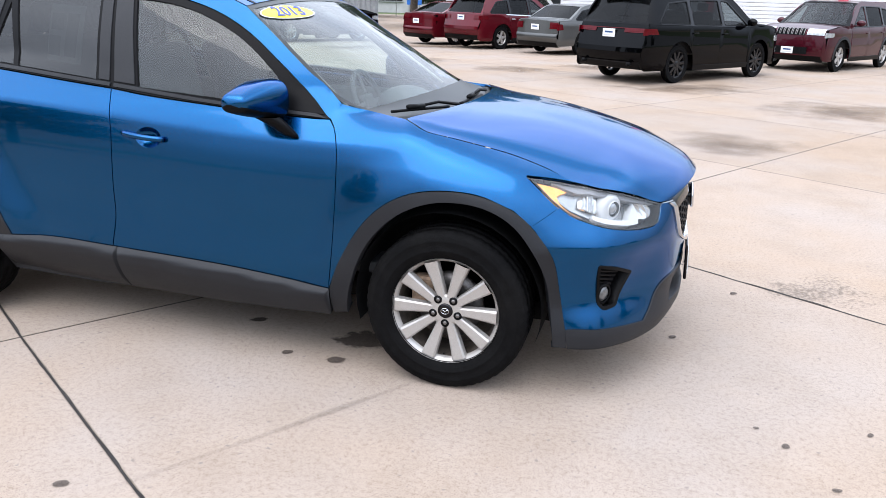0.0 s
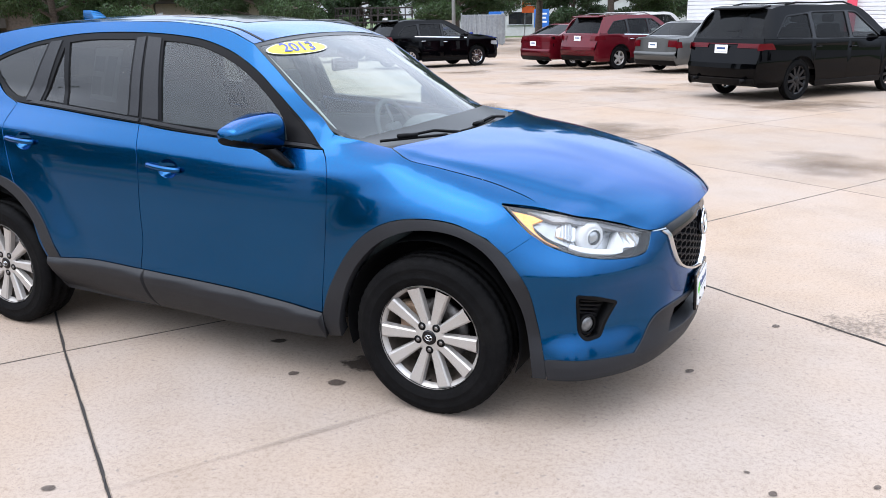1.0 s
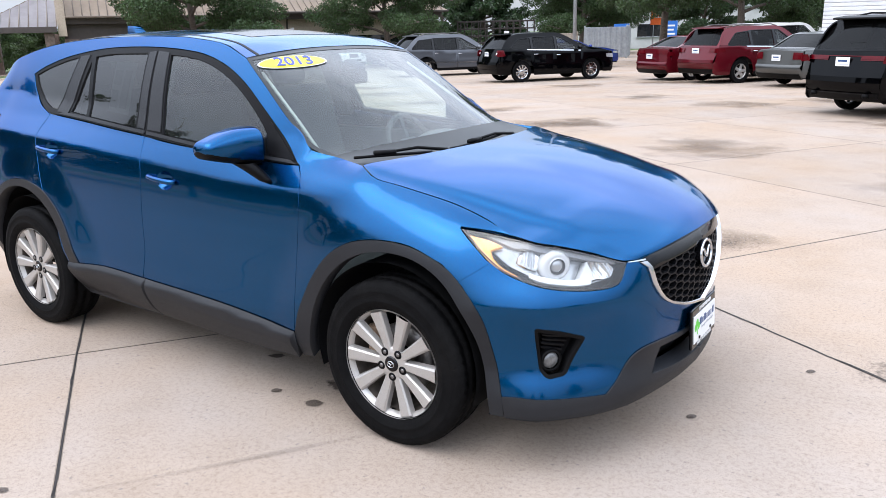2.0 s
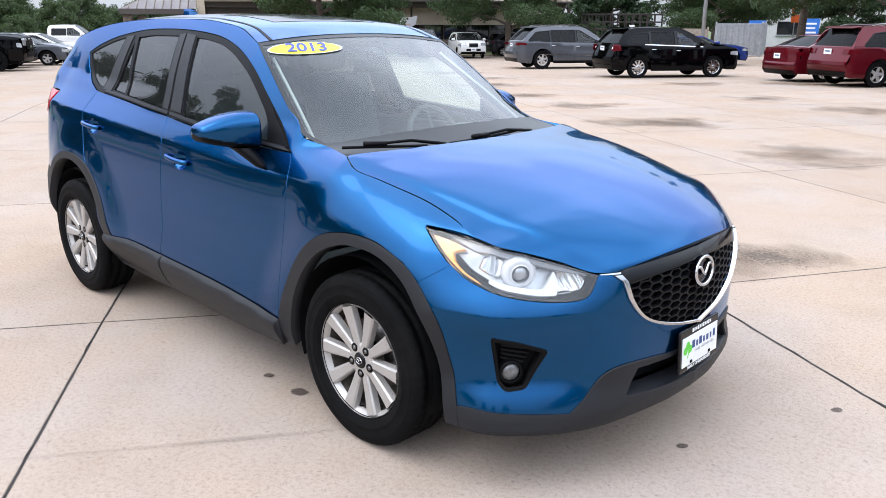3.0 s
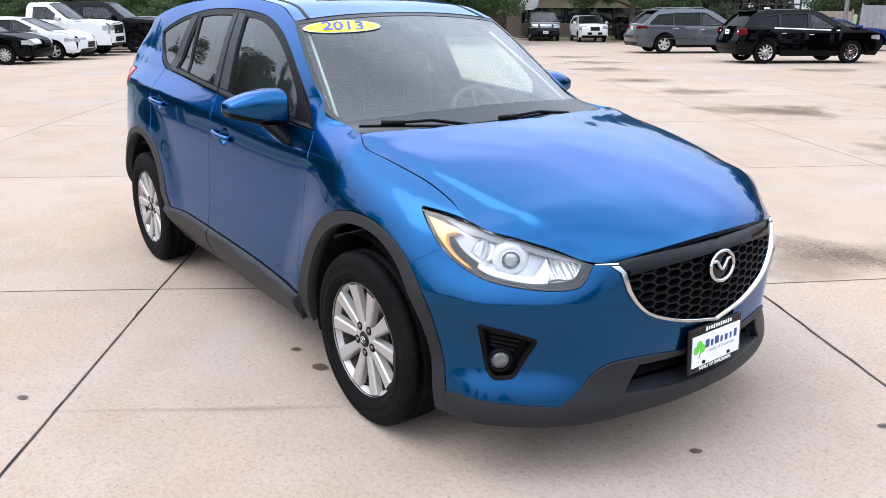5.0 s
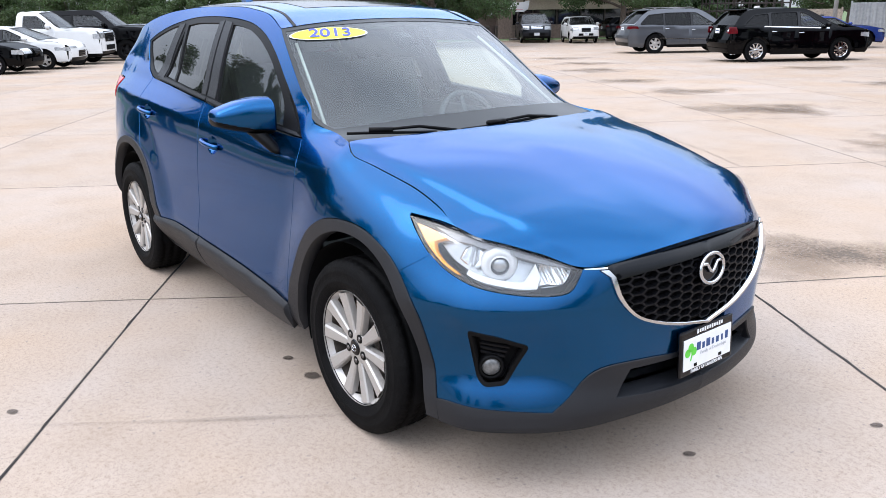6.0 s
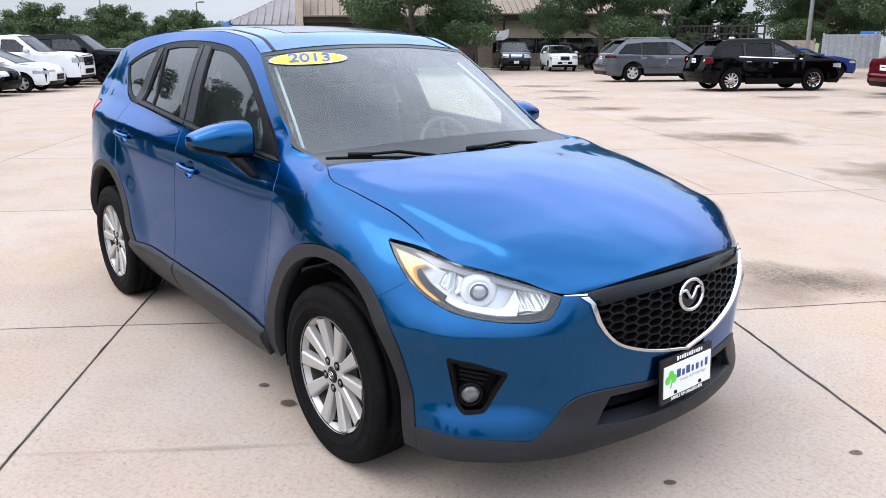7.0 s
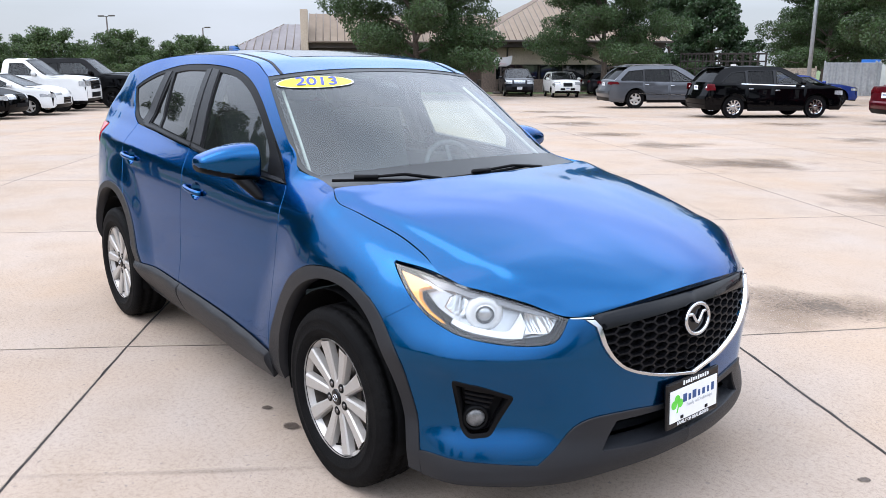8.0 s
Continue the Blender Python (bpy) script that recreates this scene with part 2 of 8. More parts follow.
def fill(outline, fn, step=0.05, holes=(), flange=0.015, gap=0.0, lines=()):
    """Surface fn(u, v) filled inside an outline, with folded edges. Returns points, faces, normals."""
    outline = outline if area2(outline) > 0 else outline[::-1]
    if gap:
        outline = shrink(outline, gap)
    holes = [h if area2(h) > 0 else h[::-1] for h in holes]
    loops = [outline, *holes]
    pts, edges, ranges = [], [], []
    for lp in loops:
        i0 = len(pts)
        pts += [Vector((float(a), float(b))) for a, b in lp]
        n = len(lp)
        edges += [(i0 + i, i0 + (i + 1) % n) for i in range(n)]
        ranges.append((i0, n))
    bd = np.array([[p.x, p.y] for p in pts])
    lo, hi = bd.min(0), bd.max(0)
    gx, gy = np.meshgrid(np.arange(lo[0] + step / 2, hi[0], step), np.arange(lo[1] + step / 2, hi[1], step))
    gx, gy = gx.ravel(), gy.ravel()
    if len(lines):
        lx, ly = np.array(lines, float).T
        clear = ((gx[:, None] - lx[None]) ** 2 + (gy[:, None] - ly[None]) ** 2).min(1) > (0.4 * step) ** 2
        gx, gy = np.r_[gx[clear], lx], np.r_[gy[clear], ly]
    ok = within(outline, gx, gy)
    for h in holes:
        ok &= ~within(h, gx, gy)
    gx, gy = gx[ok], gy[ok]
    if len(gx):
        far = ((gx[:, None] - bd[None, :, 0]) ** 2 + (gy[:, None] - bd[None, :, 1]) ** 2).min(1) > (0.40 * step) ** 2
        pts += [Vector((float(a), float(b))) for a, b in zip(gx[far], gy[far])]
    vs, _, fs, *_ = delaunay_2d_cdt(pts, edges, [], 1, 1e-5)
    v2 = np.array([[v.x, v.y] for v in vs])
    tri = np.array([f for f in fs if len(f) == 3])
    mid = v2[tri].mean(1)
    keep = within(outline, mid[:, 0], mid[:, 1])
    for h in holes:
        keep &= ~within(h, mid[:, 0], mid[:, 1])
    tri = tri[keep]
    e1, e2 = v2[tri[:, 1]] - v2[tri[:, 0]], v2[tri[:, 2]] - v2[tri[:, 0]]
    neg = e1[:, 0] * e2[:, 1] - e1[:, 1] * e2[:, 0] < 0
    tri[neg] = tri[neg][:, ::-1]

    def shape(a):
        return np.stack([np.broadcast_to(c, a[:, 0].shape) for c in fn(a[:, 0], a[:, 1])], 1)

    def normal(a):
        e = 0.004
        du = shape(a + [e, 0]) - shape(a - [e, 0])
        dv = shape(a + [0, e]) - shape(a - [0, e])
        n = np.cross(du, dv)
        return n / (np.linalg.norm(n, axis=1)[:, None] + 1e-12)

    P, N = shape(v2), normal(v2)
    F = [tuple(t) for t in tri]
    if flange:
        for lp, hole in zip(loops, [False] + [True] * len(holes)):
            a = np.array(lp)
            p, n = shape(a), normal(a)
            tng = np.roll(p, -1, 0) - np.roll(p, 1, 0)
            side = np.cross(tng, n)
            side /= np.linalg.norm(side, axis=1)[:, None] + 1e-12
            side = -side if hole else side
            soft = n * 0.6 + side * 0.8
            i0, k = len(P), len(lp)
            P = np.concatenate([P, p, p - n * flange + side * 0.0])
            N = np.concatenate([N, soft, side])
            for i in range(k):
                j = (i + 1) % k
                q = (i0 + i, i0 + k + i, i0 + k + j, i0 + j)
                F.append(q if not hole else q[::-1])
    return P, F, N


def flip_y(m):
    P, F, N = m
    return P * [1, -1, 1], [f[::-1] for f in F], N * [1, -1, 1]


def joined(*ms):
    P, F, N, k = [], [], [], 0
    for p, f, n in ms:
        P.append(p)
        N.append(n)
        F += [tuple(int(i) + k for i in q) for q in f]
        k += len(p)
    return np.concatenate(P), F, np.concatenate(N)


def add(name, m, mat, parent=None, label=""):
    """One mesh object from points, faces and normals, or from a bmesh."""
    if isinstance(m, bmesh.types.BMesh):
        me = bpy.data.meshes.new(name)
        m.to_mesh(me)
        m.free()
    elif isinstance(m, bpy.types.Mesh):
        me = m
    else:
        P, F, N = m
        me = bpy.data.meshes.new(name)
        me.from_pydata([tuple(map(float, p)) for p in P], [], [tuple(int(i) for i in f) for f in F])
        me.shade_smooth()
        if N is not None:
            me.normals_split_custom_set_from_vertices([tuple(map(float, n)) for n in N])
    if mat is not None and not me.materials:
        me.materials.append(mat)
    ob = new(name, me)
    ob.parent = parent
    if label:
        ob["label"] = label
    return ob


def base(name, m, label, category, group="", kind=""):
    ob = new(name)
    ob.empty_display_size = 0.2
    ob.matrix_world = m
    return tagged(ob, label, category, group, kind)


def box(sx, sy, sz, at=(0, 0, 0), bevel=0.004, seg=2, turn=None, bm=None):
    """Bevelled block centred at a place."""
    b = bm or bmesh.new()
    m = Matrix.Translation(at) @ (turn or Matrix()) @ Matrix.Diagonal((sx, sy, sz, 1))
    made = bmesh.ops.create_cube(b, size=1.0, matrix=m)["verts"]
    if bevel:
        es = list({e for v in made for e in v.link_edges})
        bmesh.ops.bevel(b, geom=es, offset=min(bevel, 0.45 * min(sx, sy, sz)), segments=seg, affect="EDGES", profile=0.5)
    return b


def rod(points, r, n=8, r2=None, caps=True):
    """Round bar along points; the radius runs from r to r2."""
    p = np.array(points, float)
    r2 = r if r2 is None else r2
    k = len(p)
    tan = np.gradient(p, axis=0)
    tan /= np.linalg.norm(tan, axis=1)[:, None] + 1e-12
    up = np.array([0, 0, 1.0]) if abs(tan[0][2]) < 0.9 else np.array([1.0, 0, 0])
    V, F = [], []
    a = np.linspace(0, 2 * np.pi, n, endpoint=False)
    for i in range(k):
        s = np.cross(tan[i], up)
        s /= np.linalg.norm(s) + 1e-12
        w = np.cross(s, tan[i])
        up = w
        rr = r + (r2 - r) * i / max(1, k - 1)
        V += [p[i] + rr * (math.cos(t) * s + math.sin(t) * w) for t in a]
    for i in range(k - 1):
        for j in range(n):
            F.append((i * n + j, i * n + (j + 1) % n, (i + 1) * n + (j + 1) % n, (i + 1) * n + j))
    if caps:
        F.append(tuple(range(n))[::-1])
        F.append(tuple(range((k - 1) * n, k * n)))
    me = bpy.data.meshes.new("rod")
    me.from_pydata([tuple(v) for v in V], [], F)
    me.shade_smooth()
    return me


def lathe(profile, n=48, close=False):
    """Turned shape about the y axis from (radius, y) pairs."""
    V, F = [], []
    k = len(profile)
    for i in range(n):
        t = 2 * math.pi * i / n
        V += [(r * math.cos(t), y, r * math.sin(t)) for r, y in profile]
    for i in range(n):
        i2 = (i + 1) % n
        for j in range(k - 1 if not close else k):
            j2 = (j + 1) % k
            F.append((i * k + j, i * k + j2, i2 * k + j2, i2 * k + j))
    me = bpy.data.meshes.new("lathe")
    me.from_pydata(V, [], F)
    bm = bmesh.new()
    bm.from_mesh(me)
    bmesh.ops.remove_doubles(bm, verts=bm.verts, dist=1e-6)
    bmesh.ops.recalc_face_normals(bm, faces=bm.faces)
    for f in bm.faces:
        f.smooth = True
    return bm


def strip(E, C, power=2.2, lift=None):
    """Sheet between a right edge line E(a) and a centre line C(a), the left mirrored."""
    def fn(a, b):
        ex, ey, ez = E(a)
        cx, cz = C(a)
        w = np.abs(b) ** power
        z = cz + (ez - cz) * w
        if lift is not None:
            z = z + lift(a, np.abs(b))
        return cx + (ex - cx) * w, ey * b, z
    return fn


def grid(fn, us, vs, out=0.0, flip=False):
    """Regular sheet of fn over lists of u and v, with normals."""
    U, V = np.meshgrid(np.asarray(us, float), np.asarray(vs, float), indexing="ij")
    u, v = U.ravel(), V.ravel()

    def shape(a, b):
        return np.stack([np.broadcast_to(c, a.shape) for c in fn(a, b)], 1)
    e = 0.003
    n = np.cross(shape(u + e, v) - shape(u - e, v), shape(u, v + e) - shape(u, v - e))
    n /= np.linalg.norm(n, axis=1)[:, None] + 1e-12
    if flip:
        n = -n
    P = shape(u, v) + n * out
    nv = len(vs)
    F = []
    for i in range(len(us) - 1):
        for j in range(nv - 1):
            q = (i * nv + j, (i + 1) * nv + j, (i + 1) * nv + j + 1, i * nv + j + 1)
            F.append(q[::-1] if flip else q)
    return P, F, n


def writing(name, text, size, mat, parent, m, label="", bold=0.0, shear=0.0, align="CENTER"):
    """Flat raised lettering in the built-in font, lying in its local xy plane."""
    cu = bpy.data.curves.new(name, "FONT")
    cu.body, cu.size, cu.align_x, cu.align_y = text, size, align, "CENTER"
    cu.extrude, cu.offset, cu.shear = 0.0006, bold, shear
    tmp = bpy.data.objects.new("tmp", cu)
    scene.collection.objects.link(tmp)
    dg = bpy.context.evaluated_depsgraph_get()
    me = bpy.data.meshes.new_from_object(tmp.evaluated_get(dg))
    bpy.data.objects.remove(tmp)
    me.materials.clear()
    ob = add(name, me, mat, parent, label)
    ob.matrix_local = m
    return ob


# ---- ground ----
TH = radians(58.5)
UX, UY = math.cos(TH), math.sin(TH)


def uv(u, v):
    """Place on the lot from distances along and across the joints."""
    return u * UX - v * UY, u * UY + v * UX


def gz(x, y):
    """Height of the lot, which falls a little towards the building."""
    v = -x * UY + y * UX
    return -0.022 * math.log1p(math.exp(max(-30.0, min(30.0, (v - 9) / 2))))


def concrete():
    m = bpy.data.materials.new("pale_concrete")
    m.use_nodes = True
    nt = m.node_tree
    b = nt.nodes["Principled BSDF"]
    b.inputs["Roughness"].default_value = 0.85
    b.inputs["Specular IOR Level"].default_value = 0.0
    tc = nt.nodes.new("ShaderNodeNewGeometry")

    def ns(scale, detail, rough=0.55):
        n = nt.nodes.new("ShaderNodeTexNoise")
        n.inputs["Scale"].default_value, n.inputs["Detail"].default_value, n.inputs["Roughness"].default_value = scale, detail, rough
        nt.links.new(tc.outputs["Position"], n.inputs["Vector"])
        return n.outputs["Fac"]

    def rng(v, a, c, lo, hi):
        r = nt.nodes.new("ShaderNodeMapRange")
        for k, val in zip(("From Min", "From Max", "To Min", "To Max"), (a, c, lo, hi)):
            r.inputs[k].default_value = val
        nt.links.new(v, r.inputs["Value"])
        return r.outputs["Result"]

    def mix(c1, c2, fac, how="MIX"):
        x = nt.nodes.new("ShaderNodeMixRGB")
        x.blend_type = how
        for k, val in (("Color1", c1), ("Color2", c2), ("Fac", fac)):
            if isinstance(val, tuple):
                x.inputs[k].default_value = (*val, 1)
            elif isinstance(val, float):
                x.inputs[k].default_value = val
            else:
                nt.links.new(val, x.inputs[k])
        return x.outputs["Color"]

    c = mix((0.338, 0.261, 0.200), (0.336, 0.284, 0.245), rng(ns(0.55, 4), 0.35, 0.65, 0.0, 1.0))
    c = mix(c, (0.229, 0.178, 0.136), rng(ns(1.5, 7, 0.62), 0.47, 0.75, 0.0, 0.38))
    c = mix(c, (0.368, 0.303, 0.250), rng(ns(4.2, 6, 0.6), 0.52, 0.74, 0.0, 0.4))
    c = mix(c, (0.54, 0.50, 0.46), rng(ns(48.0, 7, 0.75), 0.48, 0.70, 0.0, 0.6), "MULTIPLY")
    c = mix(c, (0.40, 0.37, 0.34), rng(ns(190.0, 4, 0.7), 0.52, 0.68, 0.0, 0.7), "MULTIPLY")
    c = mix(c, (0.20, 0.17, 0.15), rng(ns(33.0, 2, 0.4), 0.70, 0.735, 0.0, 0.85))
    info = nt.nodes.new("ShaderNodeObjectInfo")
    hs = nt.nodes.new("ShaderNodeHueSaturation")
    nt.links.new(rng(info.outputs["Random"], 0.0, 1.0, 0.95, 1.05), hs.inputs["Value"])
    nt.links.new(c, hs.inputs["Color"])
    nt.links.new(hs.outputs["Color"], b.inputs["Base Color"])
    bp = nt.nodes.new("ShaderNodeBump")
    bp.inputs["Strength"].default_value, bp.inputs["Distance"].default_value = 0.25, 0.004
    nt.links.new(ns(180.0, 6, 0.7), bp.inputs["Height"])
    nt.links.new(bp.outputs["Normal"], b.inputs["Normal"])
    return m


M_CONCRETE = concrete()
M_JOINT = material("dark_joint_fill", (0.022, 0.018, 0.016), 0.9, grain=0.4, grain_scale=60)
M_EDGE = material("grimy_slab_edge", (0.165, 0.126, 0.096), 0.85, grain=0.3, grain_scale=40, stain=0.6, stain_scale=6, stain_color=(0.31, 0.25, 0.19))
M_GRASS = material("mown_grass", (0.06, 0.10, 0.028), 0.95, grain=0.4, grain_scale=8, stain=0.5, stain_scale=0.4, stain_color=(0.11, 0.12, 0.04), bump=0.5, bump_scale=30)

# One sheet to the horizon: the fill under the slabs, grass past the lot.
g_vals = [-900, -300, -120, -60, -30, -15, -5, 2, 3.5, 5, 6.5, 8, 9.5, 11, 12.5, 14, 15.5, 17, 20, 26, 32, 40, 50, 62, 80, 120, 300, 900]
gv, gf = [], []
for a in g_vals:
    for c in g_vals:
        x, y = uv(a, c)
        gv.append((x, y, max(gz(x, y), -0.62) - 0.015))
k = len(g_vals)
for i in range(k - 1):
    for j in range(k - 1):
        gf.append((i * k + j, (i + 1) * k + j, (i + 1) * k + j + 1, i * k + j + 1))
g_me = bpy.data.meshes.new("ground")
g_me.from_pydata(gv, [], gf)
g_me.materials.append(M_JOINT)
g_me.materials.append(M_GRASS)
for poly in g_me.polygons:
    cx, cy, _ = poly.center
    pu, pv = cx * UX + cy * UY, -cx * UY + cy * UX
    poly.material_index = 0 if -62 < pu < 50 and -35 < pv < 62 else 1
g_me.shade_smooth()
tagged(new("ground", g_me), "flat ground under the concrete lot with grass beyond", "ground", kind="structure")

# Joint lattice; some nodes lie a little off the regular net.
NODE = {(0, 0): (-1.31, 0.045), (1, 0): (2.27, -0.21), (2, 0): (5.56, -0.14), (2, 1): (5.45, 3.28), (0, -1): (-1.46, -3.52), (1, -1): (2.24, -3.6),
        (0, 1): (-1.10, 3.4), (1, 1): (2.22, 3.25), (-1, 0): (-4.72, 0.2), (-1, 1): (-4.66, 3.5), (-1, 2): (-4.66, 7.2), (-1, 3): (-4.52, 10.7)}


def node(i, j):
    return NODE.get((i, j), (-1.25 + 3.4 * i, -0.1 + 3.42 * j))


pavement = tagged(new("pavement"), "large pale concrete lot cast in square slabs with dark joints", "pavement", kind="structure")


def slab(i, j):
    """One slab: worn, slightly rounded edges round a flat top."""
    q = [np.array(uv(*node(a, c))) for a, c in ((i, j), (i + 1, j), (i + 1, j + 1), (i, j + 1))]
    mid = sum(q) / 4
    V = []
    for inset, dz in ((0.0, -0.0014), (0.0052, -0.0012), (0.0062, 0.0), (0.0100, 0.0)):
        for p in q:
            d = mid - p
            p2 = p + d / np.linalg.norm(d) * inset * 1.41
            V.append((p2[0], p2[1], gz(*p2) + dz))
    F = [(12, 13, 14, 15)]
    for a in (0, 4, 8):
        F += [(a + n, a + (n + 1) % 4, a + 4 + (n + 1) % 4, a + 4 + n) for n in range(4)]
    return V, F


def dress(me):
    """Concrete on top, a grimy worn edge, dark fill in the joint."""
    for m in (M_CONCRETE, M_EDGE, M_JOINT):
        me.materials.append(m)
    for i, p in enumerate(me.polygons):
        p.material_index = (0, 2, 2, 2, 2, 1, 1, 1, 1, 1, 1, 1, 1)[i % 13]


def build_slabs():
    rest_v, rest_f, count = [], [], 0
    for i in range(-17, 15):
        for j in range(-9, 18):
            V, F = slab(i, j)
            if -4 <= i <= 8 and -3 <= j <= 12:
                me = bpy.data.meshes.new("slab")
                me.from_pydata(V, [], F)
                dress(me)
                add("slab", me, M_CONCRETE, pavement)
                count += 1
            else:
                o = len(rest_v)
                rest_v += V
                rest_f += [tuple(n + o for n in f) for f in F]
    me = bpy.data.meshes.new("far_slabs")
    me.from_pydata(rest_v, [], rest_f)
    dress(me)
    tagged(add("far_slabs", me, M_CONCRETE, pavement), kind="stuff")


# ---- blue compact SUV: its skin ----
PLAN = [(-2.24, 0), (-2.22, -.36), (-2.15, -.69), (-1.985, -.845), (-1.7, -.893), (-1.35, -.907), (-.8, -.905), (0, -.9), (.8, -.905), (1.2, -.915),
        (1.5, -.92), (1.72, -.912), (1.86, -.892), (1.985, -.85), (2.088, -.747), (2.178, -.612), (2.252, -.45), (2.307, -.2), (2.322, 0)]
PQ = np.array(arc(PLAN, 0.008))
PS = np.r_[0, np.cumsum(np.hypot(*np.diff(PQ, axis=0).T))]
PS = PS - np.interp(0, PQ[:, 0], PS)
PN = np.stack([np.gradient(PQ[:, 1], PS), -np.gradient(PQ[:, 0], PS)], 1)
PN /= np.linalg.norm(PN, axis=1)[:, None]
S_END = float(PS[-1])
S_REAR = float(PS[0])
belt = curve((-2.2, 1.29), (-1.2, 1.235), (-.31, 1.182), (.79, 1.127), (1.11, 1.128), (1.3, 1.085), (1.6, 1.01), (1.83, .945), (2.0, .89), (2.4, .83))
sec_door = curve((-.95, .10), (-.89, .045), (-.82, .008), (-.77, -.008), (-.7, -.011), (-.64, -.006), (-.58, .001), (-.52, .007), (-.42, .014), (-.32, .0215), (-.25, .029), (-.20, .036), (-.15, .045), (-.114, .053), (-.104, .057),
                 (-.05, .0815), (0, .105), (.05, .121), (.2, .176), (.42, .285), (.5, .34), (.58, .42))
sec_fender = curve((-.95, .10), (-.89, .045), (-.82, .012), (-.5, 0), (-.35, .003), (-.2, .017), (-.14, .033), (-.09, .053), (-.045, .085), (0, .16), (.03, .25), (.4, .33), (.58, .42))
sec_corner = curve((.16, .12), (.2, .06), (.257, .012), (.30, .012), (.335, .018), (.37, .029), (.405, .043), (.45, .056), (.5, .054), (.56, .041), (.62, .022), (.665, .006), (.683, .003), (.690, .005), (.72, .016), (.75, .031), (.80, .057), (.86, .083), (.944, .126), (1.1, .3))
sec_front = curve((.16, .12), (.2, .06), (.26, .015), (.31, 0), (.40, .012), (.5, .005), (.58, .002), (.64, .0), (.72, .002), (.78, .01), (.82, .022), (.87, .07), (1.1, .3))
sec_rear = curve((.2, .15), (.28, .05), (.35, .02), (.5, 0), (.65, .0), (.75, .03), (.9, .05), (1.1, .08), (1.3, .12), (1.5, .28), (1.7, .5))
on_door = curve((-3, 0), (-2.15, 0), (-1.75, 1), (.75, 1), (1.12, 0), (3, 0))
on_fender = curve((-3, 0), (.75, 0), (1.12, 1), (1.6, 1), (1.98, 0), (3, 0))
on_corner = curve((-3, 0), (1.6, 0), (1.98, 1), (2.2, 1), (2.55, 0), (3, 0))
on_front = curve((-3, 0), (2.2, 0), (2.55, 1), (3, 1))
on_rear = curve((-3, 1), (-2.15, 1), (-1.75, 0), (3, 0))
taper = curve((-3, .05), (-1.2, .06), (-.3, .012), (.3, 0.0), (.8, .035), (3, .035))


def flare(s, z):
    """Swell of the body round the wheel openings."""
    res = 0.0
    for c in (1.36, -1.36):
        q = np.clip((.74 - np.hypot(s - c, (z - .36) * 1.04)) / .24, 0, 1)
        res = res + FLARE * q * q * (3 - 2 * q) * np.clip((1.98 - np.abs(s)) / .28, 0, 1) * np.clip((z - .27) / .26, 0, 1)
    return res


FLARE = .026
# rows of points along the shoulder crease
CREASE = [(float(a), float(belt(a)) + r) for a in np.arange(-1.9, .95, .03) for r in (-.128, -.114, -.104, -.092)]


def skin(s, z, out=0.0):
    """Point of the body's side and ends: s runs along the plan outline, z is the height."""
    s, z = np.asarray(s, float), np.asarray(z, float)
    x = np.interp(s, PS, PQ[:, 0])
    r = z - belt(x)
    d = (on_door(s) * (sec_door(r) + taper(s) * np.clip((r + .1) / .2, 0, 1)) + on_fender(s) * sec_fender(r) + on_corner(s) * sec_corner(z)
         + on_front(s) * sec_front(z) + on_rear(s) * sec_rear(z)) - out - flare(s, z)
    return x - d * np.interp(s, PS, PN[:, 0]), np.interp(s, PS, PQ[:, 1]) - d * np.interp(s, PS, PN[:, 1]), z


def at_skin(out):
    return lambda s, z: skin(s, z, out)


suv = base("compact_suv", Matrix(), "blue compact SUV, rain-spotted, grey plastic cladding and a yellow year sticker", "car")


def both(name, outline, mat, parent, out=0.0, step=0.026, holes=(), flange=0.015, gap=0.003, label=""):
    """A panel on each side of the car."""
    m = fill(outline, at_skin(out), step, holes, flange, gap, CREASE if mat is M_BLUE else ())
    return [add(name, m, mat, parent, label), add(name, flip_y(m), mat, parent, label)]


def whole(name, outline, mat, parent, out=0.0, step=0.022, holes=(), flange=0.015, gap=0.0, label=""):
    """A panel that runs round the nose or tail from side to side."""
    m = fill(outline, at_skin(out), step, holes, flange, gap)
    return add(name, joined(m, flip_y(m)), mat, parent, label)


DF_CUT = [(.825, .395), (.84, .56), (.845, .82), (.84, 1.0), (.81, 1.09)]
B_CUT = [(-.285, .458), (-.262, .60), (-.268, .75), (-.27, .98), (-.29, 1.116), (-.30, 1.18)]
R_CUT = [(-1.12, .79), (-1.17, .9), (-1.225, 1.04), (-1.25, 1.15), (-1.22, 1.25)]
ARCH_OUT = [(.83, .40), (.87, .515), (.95, .662), (1.05, .777), (1.17, .85), (1.31, .881), (1.47, .877), (1.62, .828), (1.71, .757), (1.79, .647), (1.83, .486), (1.862, .335)]
ARCH_IN = [(1.81, .257), (1.79, .411), (1.76, .551), (1.69, .68), (1.60, .77), (1.47, .82), (1.31, .82), (1.17, .769), (1.06, .679), (.98, .562), (.925, .403), (.905, .285)]
ARCH_IN = [(1.36 + (a - 1.36) * 1.012, .36 + (c - .36) * (1.03 if c > .5 else 1.0)) for a, c in ARCH_IN]
HOOD_CUT = [(1.105, 1.132), (1.15, 1.118), (1.22, 1.092), (1.35, 1.067), (1.56, 1.024), (1.73, .976), (1.87, .931)]
LAMP_TOP = [(1.655, .951), (1.76, .939), (1.87, .925), (2.08, .900), (2.25, .860), (2.392, .817)]
